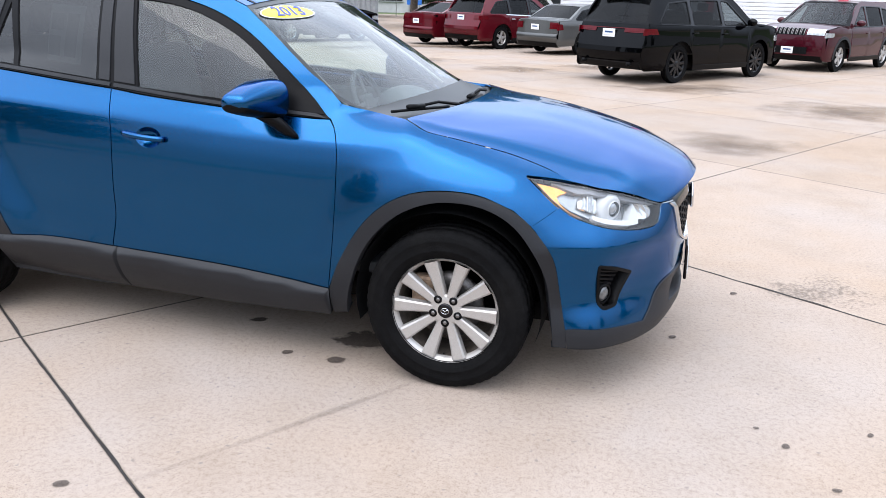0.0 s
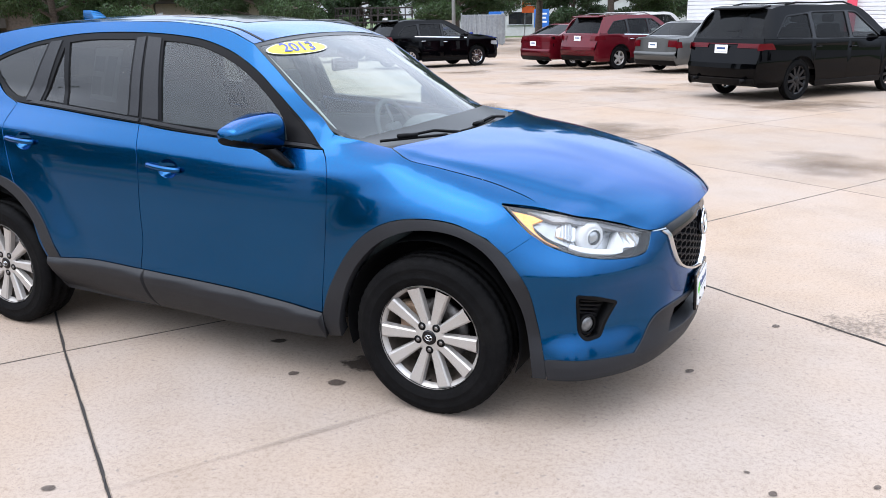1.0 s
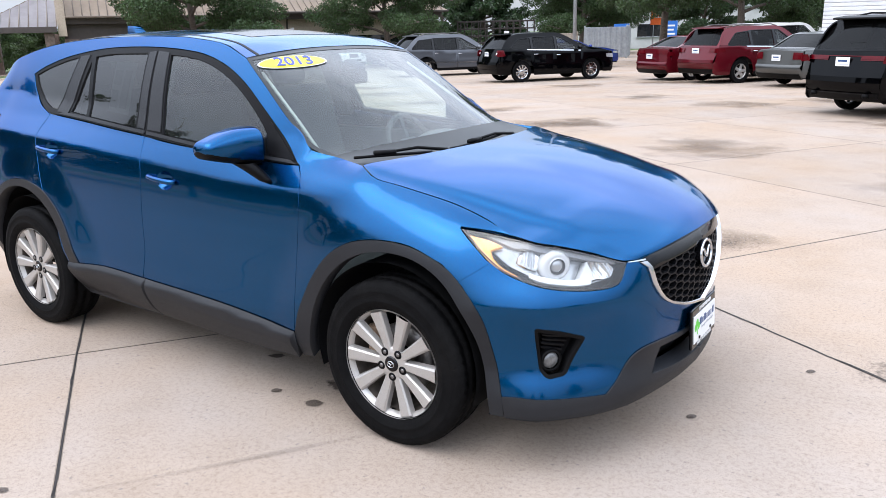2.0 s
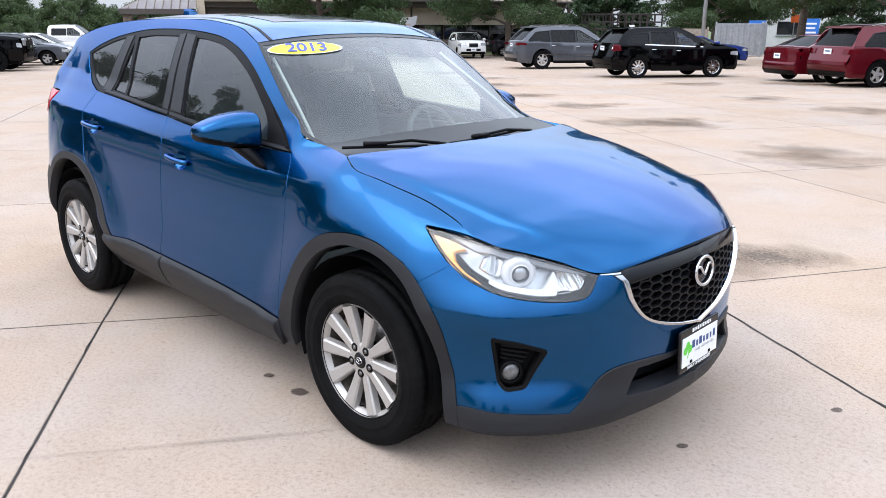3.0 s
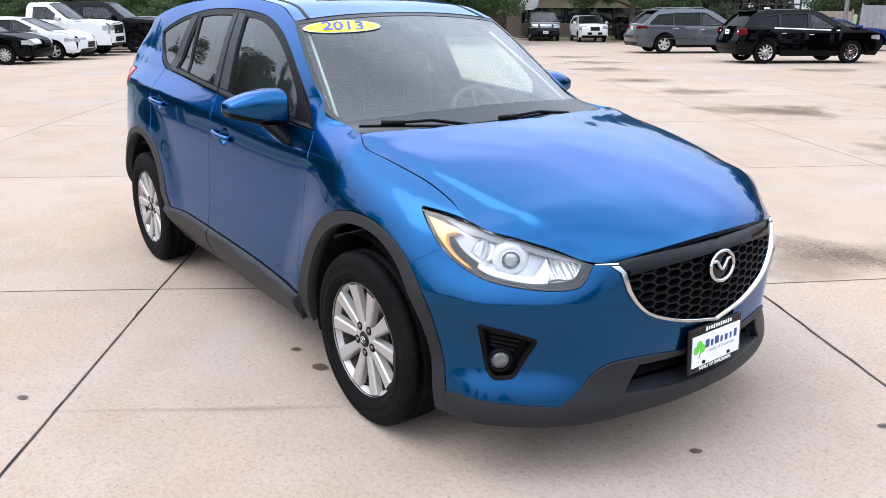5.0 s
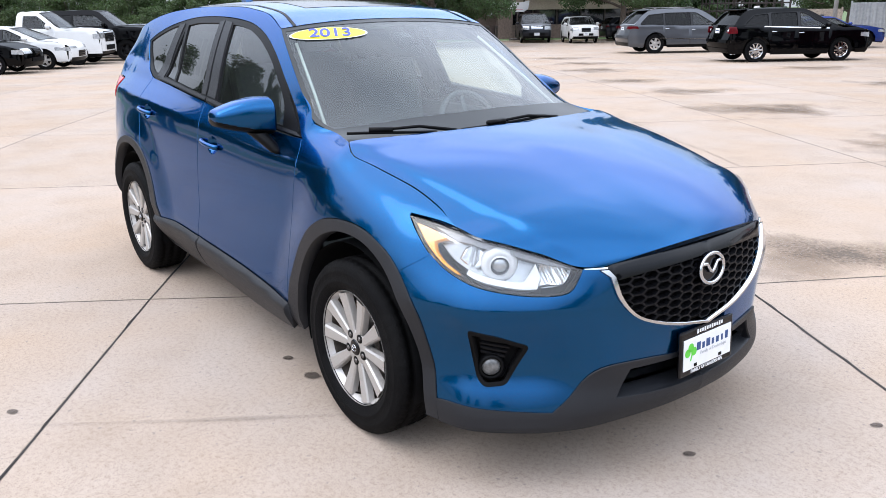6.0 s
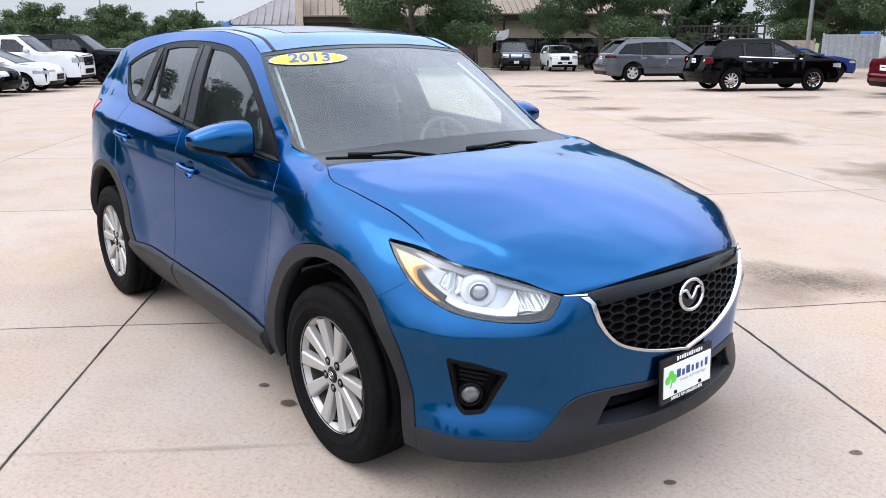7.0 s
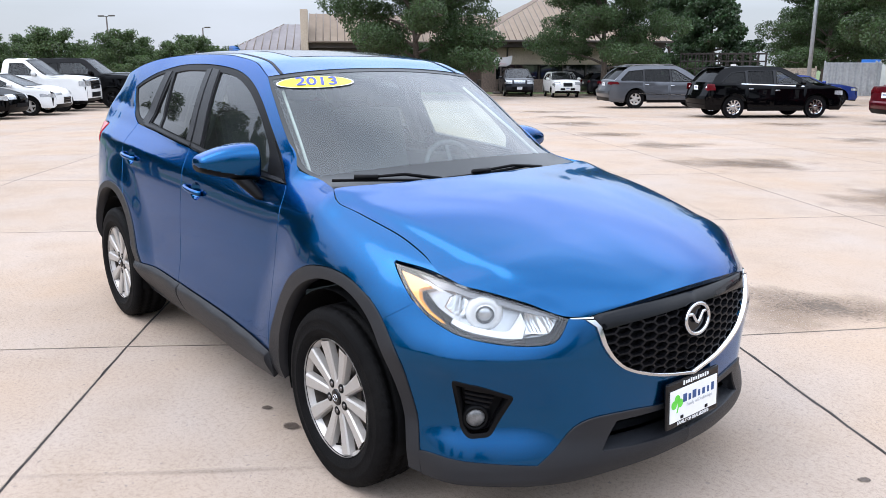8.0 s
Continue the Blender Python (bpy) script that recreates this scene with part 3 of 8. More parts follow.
LAMP_LOW = [(1.655, .951), (1.705, .912), (1.785, .848), (1.885, .795), (2.05, .757), (2.2, .737), (2.31, .737), (2.355, .757), (2.392, .817)]
DLO_LOW = [(.785, 1.115), (.61, 1.117), (-.03, 1.155), (-.30, 1.182), (-.57, 1.203), (-.86, 1.228), (-1.16, 1.252), (-1.24, 1.262)]
DLO_BACK = [(-1.24, 1.262), (-1.36, 1.31), (-1.455, 1.385), (-1.515, 1.47)]
DLO_TOP = [(-1.515, 1.47), (-1.40, 1.515), (-1.21, 1.564), (-.99, 1.597), (-.79, 1.613), (-.56, 1.617), (-.36, 1.613), (-.16, 1.60), (.02, 1.576), (.2, 1.524), (.36, 1.446), (.5, 1.345), (.62, 1.25), (.7, 1.185), (.785, 1.115)]
WS_EDGE = [(.82, 1.180), (.74, 1.25), (.65, 1.308), (.47, 1.45), (.315, 1.562)]
RAIL = [(.315, 1.562), (.13, 1.626), (-.06, 1.652), (-.28, 1.668), (-.8, 1.672), (-1.3, 1.645), (-1.7, 1.58), (-1.93, 1.51)]
DPOST = [(-1.93, 1.51), (-2.0, 1.40), (-2.1, 1.26), (-2.2, 1.17)]
TAIL = [(-1.76, 1.232), (-1.95, 1.235), (-2.2, 1.17), (-2.42, 1.13), (-2.40, 1.05), (-2.2, 1.02), (-2.0, 1.06), (-1.85, 1.14)]


def rev(a):
    return a[::-1]


def cup_ring(hs, hz, k=1.0):
    """Outline of the hollow behind a door handle."""
    return [(hs + .02 + .066 * k * math.cos(t), hz - .002 + .046 * k * math.sin(t)) for t in np.linspace(0, 2 * math.pi, 20, endpoint=False)]


# side panels
both("front_fender", ring(DF_CUT[:4] + [(.81, 1.085), (.783, 1.119)], [(.783, 1.119), (.82, 1.178)], [(.82, 1.178), (.9, 1.16), (1.0, 1.143), (1.105, 1.132)], HOOD_CUT, [(1.87, .931), (1.76, .944), (1.655, .955)], [(1.655, .955), (1.655, .951)],
                                   LAMP_LOW[:3] + [(1.80, .84)], [(1.80, .84), (1.695, .77)], rev([p for p in ARCH_OUT if p[0] < 1.7 and p[1] > .45]), [(.87, .515), (.825, .395)]), M_BLUE, suv, gap=.0015)
front_door = both("front_door", ring(DF_CUT[:4] + [(.81, 1.085), (.783, 1.115)], DLO_LOW[:4], rev(B_CUT), [(-.285, .458), (.30, .437), (.825, .395)]), M_BLUE, suv, holes=[cup_ring(-.095, .985)])
rear_arch = [(-1.36 + (1.36 - p[0]), p[1] + .004) for p in ARCH_OUT]
rear_arch_in = [(-1.36 + (1.36 - p[0]), p[1] + .004) for p in ARCH_IN]
rear_fwd = [(-1.0, .571), (-1.05, .70), (-1.12, .79)]
rear_door = both("rear_door", ring(B_CUT, DLO_LOW[3:], [(-1.24, 1.262), *rev(R_CUT)], rev(rear_fwd), [(-1.0, .571), (-.955, .452)], [(-.955, .452), (-.6, .468), (-.285, .458)]), M_BLUE, suv, holes=[cup_ring(-1.10, 1.068)])
quarter = both("quarter_panel", ring(WS_EDGE, RAIL, DPOST, [(-2.2, 1.17), (-1.95, 1.235), (-1.76, 1.232)], [(-1.76, 1.232), (-1.85, 1.14), (-2.0, 1.06)], [(-2.0, 1.06), (-2.02, .75)],
                                     [(-2.02, .75), (-1.74, .74)], [(-1.74, .74), (-1.67, .79), (-1.55, .855), (-1.41, .885), (-1.25, .872), (-1.12, .79)], R_CUT, DLO_BACK, DLO_TOP[:-1], [(.7, 1.185), (.785, 1.115), (.82, 1.180)]), M_BLUE, suv)

# roof, hood, windshield
e_rail = [curve(*[(i / 7, p[k]) for i, p in enumerate(RAIL)]) for k in (0, 1)]
c_roof = [curve((0, .33), (.14, .14), (.29, -.07), (.43, -.30), (.57, -.82), (.71, -1.33), (.86, -1.75), (1, -2.0)),
          curve((0, 1.60), (.14, 1.648), (.29, 1.676), (.43, 1.694), (.57, 1.704), (.71, 1.682), (.86, 1.625), (1, 1.56))]
f_roof = strip(lambda a: skin(e_rail[0](a), e_rail[1](a)), lambda a: (c_roof[0](a), c_roof[1](a)), 2.4)
lin = np.linspace
roof = add("roof", grid(f_roof, lin(0, 1, 40), lin(-1, 1, 33)), M_BLUE, suv)
e_ws = [curve((0, .315), (.25, .47), (.5, .65), (.75, .83), (1, 1.06)), curve((0, 1.562), (.25, 1.45), (.5, 1.308), (.75, 1.182), (1, 1.125))]
c_ws = [curve((0, .33), (.25, .56), (.5, .79), (.75, 1.01), (1, 1.23)), curve((0, 1.60), (.25, 1.492), (.5, 1.375), (.75, 1.25), (1, 1.12))]
f_ws = strip(lambda a: skin(e_ws[0](a), e_ws[1](a)), lambda a: (c_ws[0](a), c_ws[1](a)), 2.2)
windshield = add("windshield", grid(f_ws, lin(0, 1, 24), lin(-1, 1, 25), -0.004, flip=True), M_WINDSHIELD, suv, "clear windshield with a grey band along its edges")
frit = joined(grid(f_ws, lin(0, .035, 3), lin(-1, 1, 25), -.002, True), grid(f_ws, lin(.845, 1, 8), lin(-1, 1, 25), -.002, True),
              grid(f_ws, lin(0, .9, 20), lin(-1, -.972, 3), -.002, True), grid(f_ws, lin(0, .9, 20), lin(.972, 1, 3), -.002, True))
M_FRIT = material("grey_frit_band", (0.022, 0.024, 0.025), 0.35, spec=0.25, grain=0.1, grain_scale=300)
add("frit_band", frit, M_FRIT, windshield)
E_LINE = HOOD_CUT + [(2.08, .904), (2.25, .864), (2.392, .822), (2.46, .82)]
hk = np.r_[0, np.cumsum([math.dist(a, b) for a, b in zip(E_LINE, E_LINE[1:])])]
hk /= hk[-1]
e_hood = [curve(*zip(hk, [p[k] for p in E_LINE])) for k in (0, 1)]
c_hood = [curve((0, 1.26), (.25, 1.60), (.5, 1.91), (.75, 2.16), (.9, 2.286), (1, 2.327)), curve((0, 1.147), (.25, 1.112), (.5, 1.05), (.75, .972), (.9, .915), (1, .882))]


A_TAB = np.linspace(0, 1, 60)
EX_TAB, EY_TAB, _ = skin(e_hood[0](A_TAB), e_hood[1](A_TAB))
EY_TAB = np.abs(EY_TAB)


def hood_lift(a, b):
    """A soft crease from the rear corner to the grille's end, and a shallow valley inboard."""
    ey = np.interp(a, A_TAB, EY_TAB)
    crease = np.minimum(np.interp(np.interp(a, A_TAB, EX_TAB), (1.1, 1.25, 1.535, 1.777, 2.0, 2.16, 2.3), (.748, .734, .706, .668, .61, .515, .40)), ey - .012)
    return .018 * np.sin(np.pi * np.clip(.06 + a * .94, 0, 1)) ** .7 / (1 + np.exp((b * ey - crease) / .011)) - .004 * np.exp(-((b - .33) / .12) ** 2) * np.sin(np.pi * a)


f_hood = strip(lambda a: skin(e_hood[0](a), e_hood[1](a)), lambda a: (c_hood[0](a), c_hood[1](a)), 2.15, hood_lift)
hood_m = grid(f_hood, lin(0.002, .998, 110), lin(-.9985, .9985, 221), 0, True)
hood = add("hood", hood_m, M_BLUE, suv)
lipm = grid(lambda a, t: tuple(np.asarray(c) + o for c, o in zip(f_hood(np.full_like(a, .997), a), (-.03 * t, 0 * t, -.03 * t))), lin(-.994, .994, 60), lin(0, 1, 3), 0, False)
add("hood_lip", lipm, M_BLUE, hood)
add("roof_moulding", joined(*[grid(f_roof, lin(0.0, .95, 30), lin(sg * .872, sg * .90, 3), .002) for sg in (-1, 1)]), M_BLACKTRIM, roof)

# nose
CH_OUT = [(2.447, .812), (2.481, .79), (2.502, .728), (2.549, .664), (2.617, .618), (2.754, .574), (S_END, .5395)]
BUMP = ring([(1.695, .77), (1.80, .84)], [(1.80, .84)] + LAMP_LOW[3:], [(2.392, .817), (2.447, .812)], CH_OUT,
            [(S_END, .5395), (S_END, .455)], [(S_END, .455), (2.77, .457), (2.65, .466), (2.50, .468), (2.42, .437), (2.35, .365), (2.29, .315)], [(2.29, .315), (2.10, .328), (1.92, .338), (1.862, .335)], rev(ARCH_OUT[8:]) , [(1.71, .757), (1.695, .77)])
FOG = rounded([(1.985, .614), (2.09, .594), (2.212, .552), (2.165, .47), (2.13, .41), (2.05, .402), (2.015, .435)], .02)
whole("front_bumper", BUMP, M_BLUE, suv, holes=[FOG], flange=.02)
GREY = ring([(1.862, .335), (1.92, .338), (2.10, .328), (2.29, .315)], [(2.29, .315), (2.35, .365), (2.42, .437), (2.50, .468), (2.65, .466), (2.77, .457), (S_END, .455)], [(S_END, .455), (S_END, .437)],
            [(S_END, .437), (2.72, .439), (2.58, .441)], [(2.58, .441), (2.52, .343)], [(2.52, .343), (2.7, .333), (S_END, .328)], [(S_END, .328), (S_END, .262)], [(S_END, .262), (2.6, .25), (2.35, .236), (2.1, .246), (1.875, .252)], [(1.875, .252), (1.862, .335)])
lower_bumper = whole("lower_bumper", GREY, M_CLAD, suv, out=.006, flange=.10)

# arches, sills
both("arch_moulding", ring(ARCH_OUT + [(1.872, .255)], [(1.872, .255), (1.81, .257)], ARCH_IN, [(.905, .285), (.83, .272)], [(.83, .272), (.83, .40)]), M_CLAD, suv, out=.006, step=.03, flange=.06, gap=.001)
both("arch_moulding", ring(rev(rear_arch), [rear_arch[0], (-.95, .24)], [(-.95, .24), (-.95, .285), rear_arch_in[-1]], rev(rear_arch_in), [rear_arch_in[0], (-1.872, .26)], [(-1.872, .26), rear_arch[-1]]), M_CLAD, suv, out=.006, step=.03, flange=.06, gap=.001)
skirt_top = curve((-.95, .455), (-.60, .473), (-.27, .461), (.30, .440), (.828, .398))


def skirt(s, z):
    """Skirt with a narrow ledge under the doors and a bulged face."""
    return skin(s, z, .004 + .026 * np.clip((skirt_top(s) - z) / .028, 0, 1) ** .7)


# the skirt is made of a rear and a front length
for s0, s1 in ((-.948, -.262), (-.258, .826)):
    n_ = 14
    tops = [(float(s), float(skirt_top(s))) for s in np.linspace(s1, s0, n_)]
    lows = [(float(s), float(np.interp(s, (-.95, -.44, .23, .828), (.245, .228, .242, .268)))) for s in np.linspace(s0, s1, n_)]
    m = fill(tops + lows, skirt, .018, (), .05, .001)
    add("side_skirt", m, M_CLAD, suv)
    add("side_skirt", flip_y(m), M_CLAD, suv)

M_LABEL = material("label_paper", (0.30, 0.31, 0.31), 0.4, grain=0.1, grain_scale=30)
M_LABELINK = material("label_ink", (0.12, 0.13, 0.14), 0.4, grain=0.2, grain_scale=60)
# side glass
P_FRONT = ring([(-.165, 1.193), (.2, 1.171), (.585, 1.146)], [(.585, 1.146), (.545, 1.235), (.455, 1.325), (.325, 1.42), (.165, 1.497), (0, 1.548), (-.15, 1.57), (-.245, 1.576)], [(-.245, 1.576), (-.165, 1.193)])
P_REAR = ring([(-.392, 1.215), (-.6, 1.233), (-.845, 1.253)], [(-.845, 1.253), (-.925, 1.568)], [(-.925, 1.568), (-.75, 1.582), (-.44, 1.584)], [(-.44, 1.584), (-.392, 1.215)])
P_VENT = ring([(-.872, 1.257), (-1.03, 1.271)], [(-1.03, 1.271), (-.955, 1.545)], [(-.955, 1.545), (-.872, 1.257)])
P_QUART = ring([(-1.175, 1.283), (-1.24, 1.289), (-1.345, 1.332), (-1.43, 1.398), (-1.485, 1.465)], [(-1.485, 1.465), (-1.38, 1.502), (-1.21, 1.545), (-1.09, 1.565)], [(-1.09, 1.565), (-1.175, 1.283)])
DLO = ring(DLO_LOW, DLO_BACK, DLO_TOP)
for sgn, door_f, door_r, qp in ((0, front_door[0], rear_door[0], quarter[0]), (1, front_door[1], rear_door[1], quarter[1])):
    def side_part(name, outline, mat, parent, out=0.0, holes=(), flange=.01, gap=.001, label="", step=.05):
        m = fill(outline, at_skin(out), step, holes, flange, gap)
        return add(name, flip_y(m) if sgn else m, mat, parent, label)
    side_part("window_surround", DLO, M_BLACKTRIM, qp, -.004, [P_FRONT, P_REAR, P_VENT, P_QUART], .02, .002)
    side_part("window", P_FRONT, M_SIDEGLASS, door_f, -.012, flange=0)
    side_part("window", P_REAR, M_PRIVACY, door_r, -.012, flange=0)
    side_part("vent_window", P_VENT, M_PRIVACY, door_r, -.012, flange=0)
    side_part("quarter_window", P_QUART, M_PRIVACY, qp, -.010, flange=0)
    side_part("pillar_cover", ring([(-.315, 1.215), (-.375, 1.22)], [(-.375, 1.22), (-.425, 1.592)], [(-.425, 1.592), (-.368, 1.598)], [(-.368, 1.598), (-.315, 1.215)]), M_CLAD, door_r, .001)
    side_part("pillar_cover", ring([(-.18, 1.205), (-.29, 1.213)], [(-.29, 1.213), (-.352, 1.598)], [(-.352, 1.598), (-.262, 1.59)], [(-.262, 1.59), (-.18, 1.205)]), M_CLAD, door_f, .001)
    side_part("pillar_cover", ring([(-1.05, 1.262), (-1.16, 1.270)], [(-1.16, 1.270), (-1.07, 1.572)], [(-1.07, 1.572), (-.985, 1.58)], [(-.985, 1.58), (-1.05, 1.262)]), M_CLAD, qp, .001)
    side_part("belt_strip", ring([(.77, 1.117), (.2, 1.148), (-.29, 1.19)], [(-.29, 1.19), (-.29, 1.207), (.2, 1.164), (.72, 1.135)], [(.72, 1.135), (.77, 1.117)]), M_CLAD, door_f, .003)
    side_part("belt_strip", ring([(-.31, 1.191), (-.8, 1.232), (-1.13, 1.258)], [(-1.13, 1.258), (-1.10, 1.27), (-.8, 1.249), (-.31, 1.209)], [(-.31, 1.209), (-.31, 1.191)]), M_CLAD, door_r, .003)
    side_part("mirror_sail", ring([(.60, 1.143), (.755, 1.131)], [(.755, 1.131), (.66, 1.205), (.565, 1.285)], [(.565, 1.285), (.60, 1.143)]), M_BLACKTRIM, door_f, .002)
    if sgn == 0:
        lab = side_part("window_label", ring([(-.50, 1.27), (-.70, 1.287)], [(-.70, 1.287), (-.725, 1.54)], [(-.725, 1.54), (-.52, 1.535)], [(-.52, 1.535), (-.50, 1.27)]), M_LABEL, door_r, -.018, flange=0, label="pale paper label behind the tinted glass")
        for c0, c1, z0, z1 in ((-.535, -.605, 1.30, 1.50), (-.625, -.695, 1.305, 1.40), (-.625, -.70, 1.42, 1.50)):
            side_part("label_block", ring([(c0, z0), (c1, z0 + .005)], [(c1, z0 + .005), (c1 - .01, z1)], [(c1 - .01, z1), (c0 - .01, z1 - .003)], [(c0 - .01, z1 - .003), (c0, z0)]), M_LABELINK, lab, -.0165, flange=0)
    # door handles over their cups
    for door, hs, hz in ((door_f, -.095, .985), (door_r, -1.10, 1.068)):
        cup = cup_ring(hs, hz, 1.015)
        def dish(s, z, hs=hs, hz=hz):
            q = np.clip(1.03 - ((s - hs - .02) / .066) ** 2 - ((z - hz + .002) / .046) ** 2, 0, 1)
            return skin(s, z, -.0005 - .042 * q ** .75)
        m = fill(cup, dish, .012, flange=.002)
        add("handle_cup", flip_y(m) if sgn else m, M_BLUE, door)
        pts = []
        for t in lin(0, 1, 13):
            hx, hy, hz2 = skin(hs - .105 + .21 * t, hz + .012 - .016 * t, .006 + .024 * math.sin(math.pi * min(1, max(0, t))) ** .5)
            pts.append((float(hx), float(hy) * (-1 if sgn else 1), float(hz2)))
        h = add("door_handle", rod(pts, .0135, 10), M_BLUE, door)
        add("handle_end", rod(pts[:3], .0132, 10), M_BLUE, h)
    # tail lamp
    side_part("tail_lamp", shrink(ring(TAIL + TAIL[:1]), .003), M_TAILLENS, qp, .006, flange=.02)

# grille and its frame
CH_IN = [(2.475, .812), (2.497, .79), (2.515, .730), (2.56, .668), (2.625, .625), (2.76, .582), (S_END, .548)]
chrome = whole("chrome_trim", ring([(2.447, .814), (2.475, .814)], CH_IN, [(S_END, .548), (S_END, .5395)], rev(CH_OUT)), M_CHROME, suv, out=.012, step=.02, flange=.02)
both("chrome_wing", ring([(2.395, .8200), (2.475, .8215)], [(2.475, .8215), (2.475, .8155)], [(2.475, .8155), (2.395, .8172)], [(2.395, .8172), (2.395, .8200)]), M_CHROME, chrome, out=.006, step=.02, flange=.01, gap=0)
TOPG = [(2.475, .822), (2.62, .852), (2.79, .865), (S_END, .868)]
grille = whole("grille", ring(TOPG, [(S_END, .868), (S_END, .55)], rev(CH_IN)[0:], [(2.475, .812), (2.475, .822)]), M_DARK, suv, out=-.045, step=.04, flange=0)


def grille_bars():
    """Flattened honeycomb standing in front of the dark backing."""
    V, F = [], []
    w, h, t = .074, .0305, .0032
    poly = ring([(2.49, .775), (2.62, .79), (S_END + .05, .80)], [(S_END + .05, .80), (S_END + .05, .548)], rev(CH_IN[1:]) + [(2.49, .775)])
    hexa = [(-.5, 0), (-.27, .5), (.27, .5), (.5, 0), (.27, -.5), (-.27, -.5)]
    for r in range(10):
        for c in range(-1, 9):
            cs = S_END - c * w * .77
            cz = .785 - r * h + (h / 2 if c % 2 else 0)
            if not within(poly, np.array([cs]), np.array([cz]))[0] or cs > S_END + .001:
                continue
            o = len(V)
            for k, dep in ((1.0, -.030), (1.0, -.008), (.85, -.008), (.80, -.034)):
                for px, pz in hexa:
                    x, y, z = skin(min(S_END - .0005, cs + px * w * k), cz + pz * h * (k if k == 1 else k - .04), dep)
                    if cs + px * w * k > S_END:
                        y = float(cs + px * w * k - S_END)
                    V.append((float(x), float(y), float(z)))
            for a in range(3):
                F += [(o + 6 * a + i, o + 6 * a + (i + 1) % 6, o + 6 * a + 6 + (i + 1) % 6, o + 6 * a + 6 + i) for i in range(6)]
    P = np.array(V)
    P2 = P * [1, -1, 1]
    n = len(V)
    me = bpy.data.meshes.new("honeycomb")
    me.from_pydata([tuple(p) for p in np.concatenate([P, P2])], [], F + [tuple(i + n for i in f[::-1]) for f in F])
    return me


M_MESHBLACK = material("black_grille_plastic", (0.004, 0.004, 0.005), 0.5, spec=0.14, grain=0.2, grain_scale=80)
add("honeycomb", grille_bars(), M_MESHBLACK, grille)
whole("grille_panel", ring(TOPG, [(S_END, .868), (S_END, .80)], [(S_END, .80), (2.75, .793), (2.62, .785), (2.515, .775)], [(2.515, .775), (2.475, .822)]), M_GLOSSBLACK, grille, out=.002, step=.03, flange=.02)


def emblem():
    """Oval ring with a winged bar in it, as a plain chrome shape."""
    at = Matrix.Translation((2.324, 0, .748)) @ pose(0, 0, 0, 0, -6, 0)
    pts = [(0, .068 * math.cos(t), .054 * math.sin(t)) for t in lin(0, 2 * math.pi, 41)]
    e = add("emblem", rod(pts, .0075, 8, caps=False), M_CHROME, grille, "chrome oval emblem")
    e.matrix_local = at
    wing = [(0, -.060, .022), (0, -.03, .020), (0, -.012, -.006), (0, 0, -.014), (0, .012, -.006), (0, .03, .020), (0, .060, .022)]
    add("emblem_wing", rod(wing, .007, 8), M_CHROME, e)
    back = bmesh.new()
    bmesh.ops.create_cone(back, cap_ends=True, segments=32, radius1=.06, radius2=.06, depth=.02, matrix=Matrix.Translation((-.018, 0, 0)) @ pose(0, 0, 0, 0, 90, 0) @ Matrix.Diagonal((.85, 1.1, 1, 1)))
    add("emblem_back", back, M_GLOSSBLACK, e)


emblem()

# lower opening: shelf, slats, plate
shelf_f = lambda s, t: skin(s, .336 - .004 * t + .045 * t, .0 - .13 * t)
sm = grid(shelf_f, lin(2.53, S_END, 16), lin(0, 1, 4), 0, False)
add("opening_shelf", joined(sm, flip_y(sm)), M_CLAD, lower_bumper)
bk = grid(lambda s, z: skin(s, z, -.12), lin(2.45, S_END, 12), lin(.3, .48, 4))
add("opening_back", joined(bk, flip_y(bk)), M_DARK, lower_bumper)
for zc in (.402, .362):
    pr = grid(lambda s, t, zc=zc: skin(s, zc + .012 * (np.abs(t - 1.5) < .6) - .006, -.035 - .06 * np.abs(t - 1.5) / 1.5), lin(2.545, S_END, 14), lin(0, 3, 7))
    add("opening_slat", joined(pr, flip_y(pr)), M_MESHBLACK, lower_bumper)
wl = grid(lambda z, t: skin(2.525 + (z - .343) * .55, z, -.12 * t), lin(.337, .445, 5), lin(0, 1, 3), 0, True)
add("opening_wall", wl, M_CLAD, lower_bumper)
add("opening_wall", flip_y(wl), M_CLAD, lower_bumper)

plate = add("licence_plate", box(.318, .172, .014, (0, 0, -.006), .006), M_GLOSSBLACK, suv, "white dealer plate in a black frame")
plate.matrix_local = Matrix.Translation((2.336, -.005, .452)) @ pose(0, 0, 0, 90, 0, 90) @ pose(0, 0, 0, -3, 0, 0)
add("plate_sheet", box(.286, .118, .004, (0, -.003, .003), .001), M_WHITE, plate)
for k in range(11):
    add("plate_bar", box(.009, .012 + .004 * (k % 3 == 0), .001, (-.06 + .0145 * k, .072, .0018), 0), M_WHITE, plate)
for k in range(7):
    wdt = (.022, .014, .022, .012, .016, .010, .016)[k]
    add("plate_bar", box(wdt, .030 if k in (0, 2, 6) else .023, .001, (-.058 + .0285 * k, .017 if k in (0, 2, 6) else .0135, .0058), 0), M_NAVYINK, plate)
writing("plate_text", "Family of Dealerships", .0185, M_GREYINK, plate, Matrix.Translation((.033, -.0125, .0056)))
for k, (px, py) in enumerate(((-.104, .022), (-.122, .004), (-.086, .004))):
    lf = bmesh.new()
    bmesh.ops.create_circle(lf, cap_ends=True, segments=12, radius=.0165, matrix=Matrix.Translation((px, py, .0058)))
    add("plate_leaf", lf, M_GREENINK, plate)
add("plate_stalk", box(.006, .03, .001, (-.100, -.015, .0058), 0, turn=pose(0, 0, 0, 0, 0, -18)), M_GREENINK, plate)
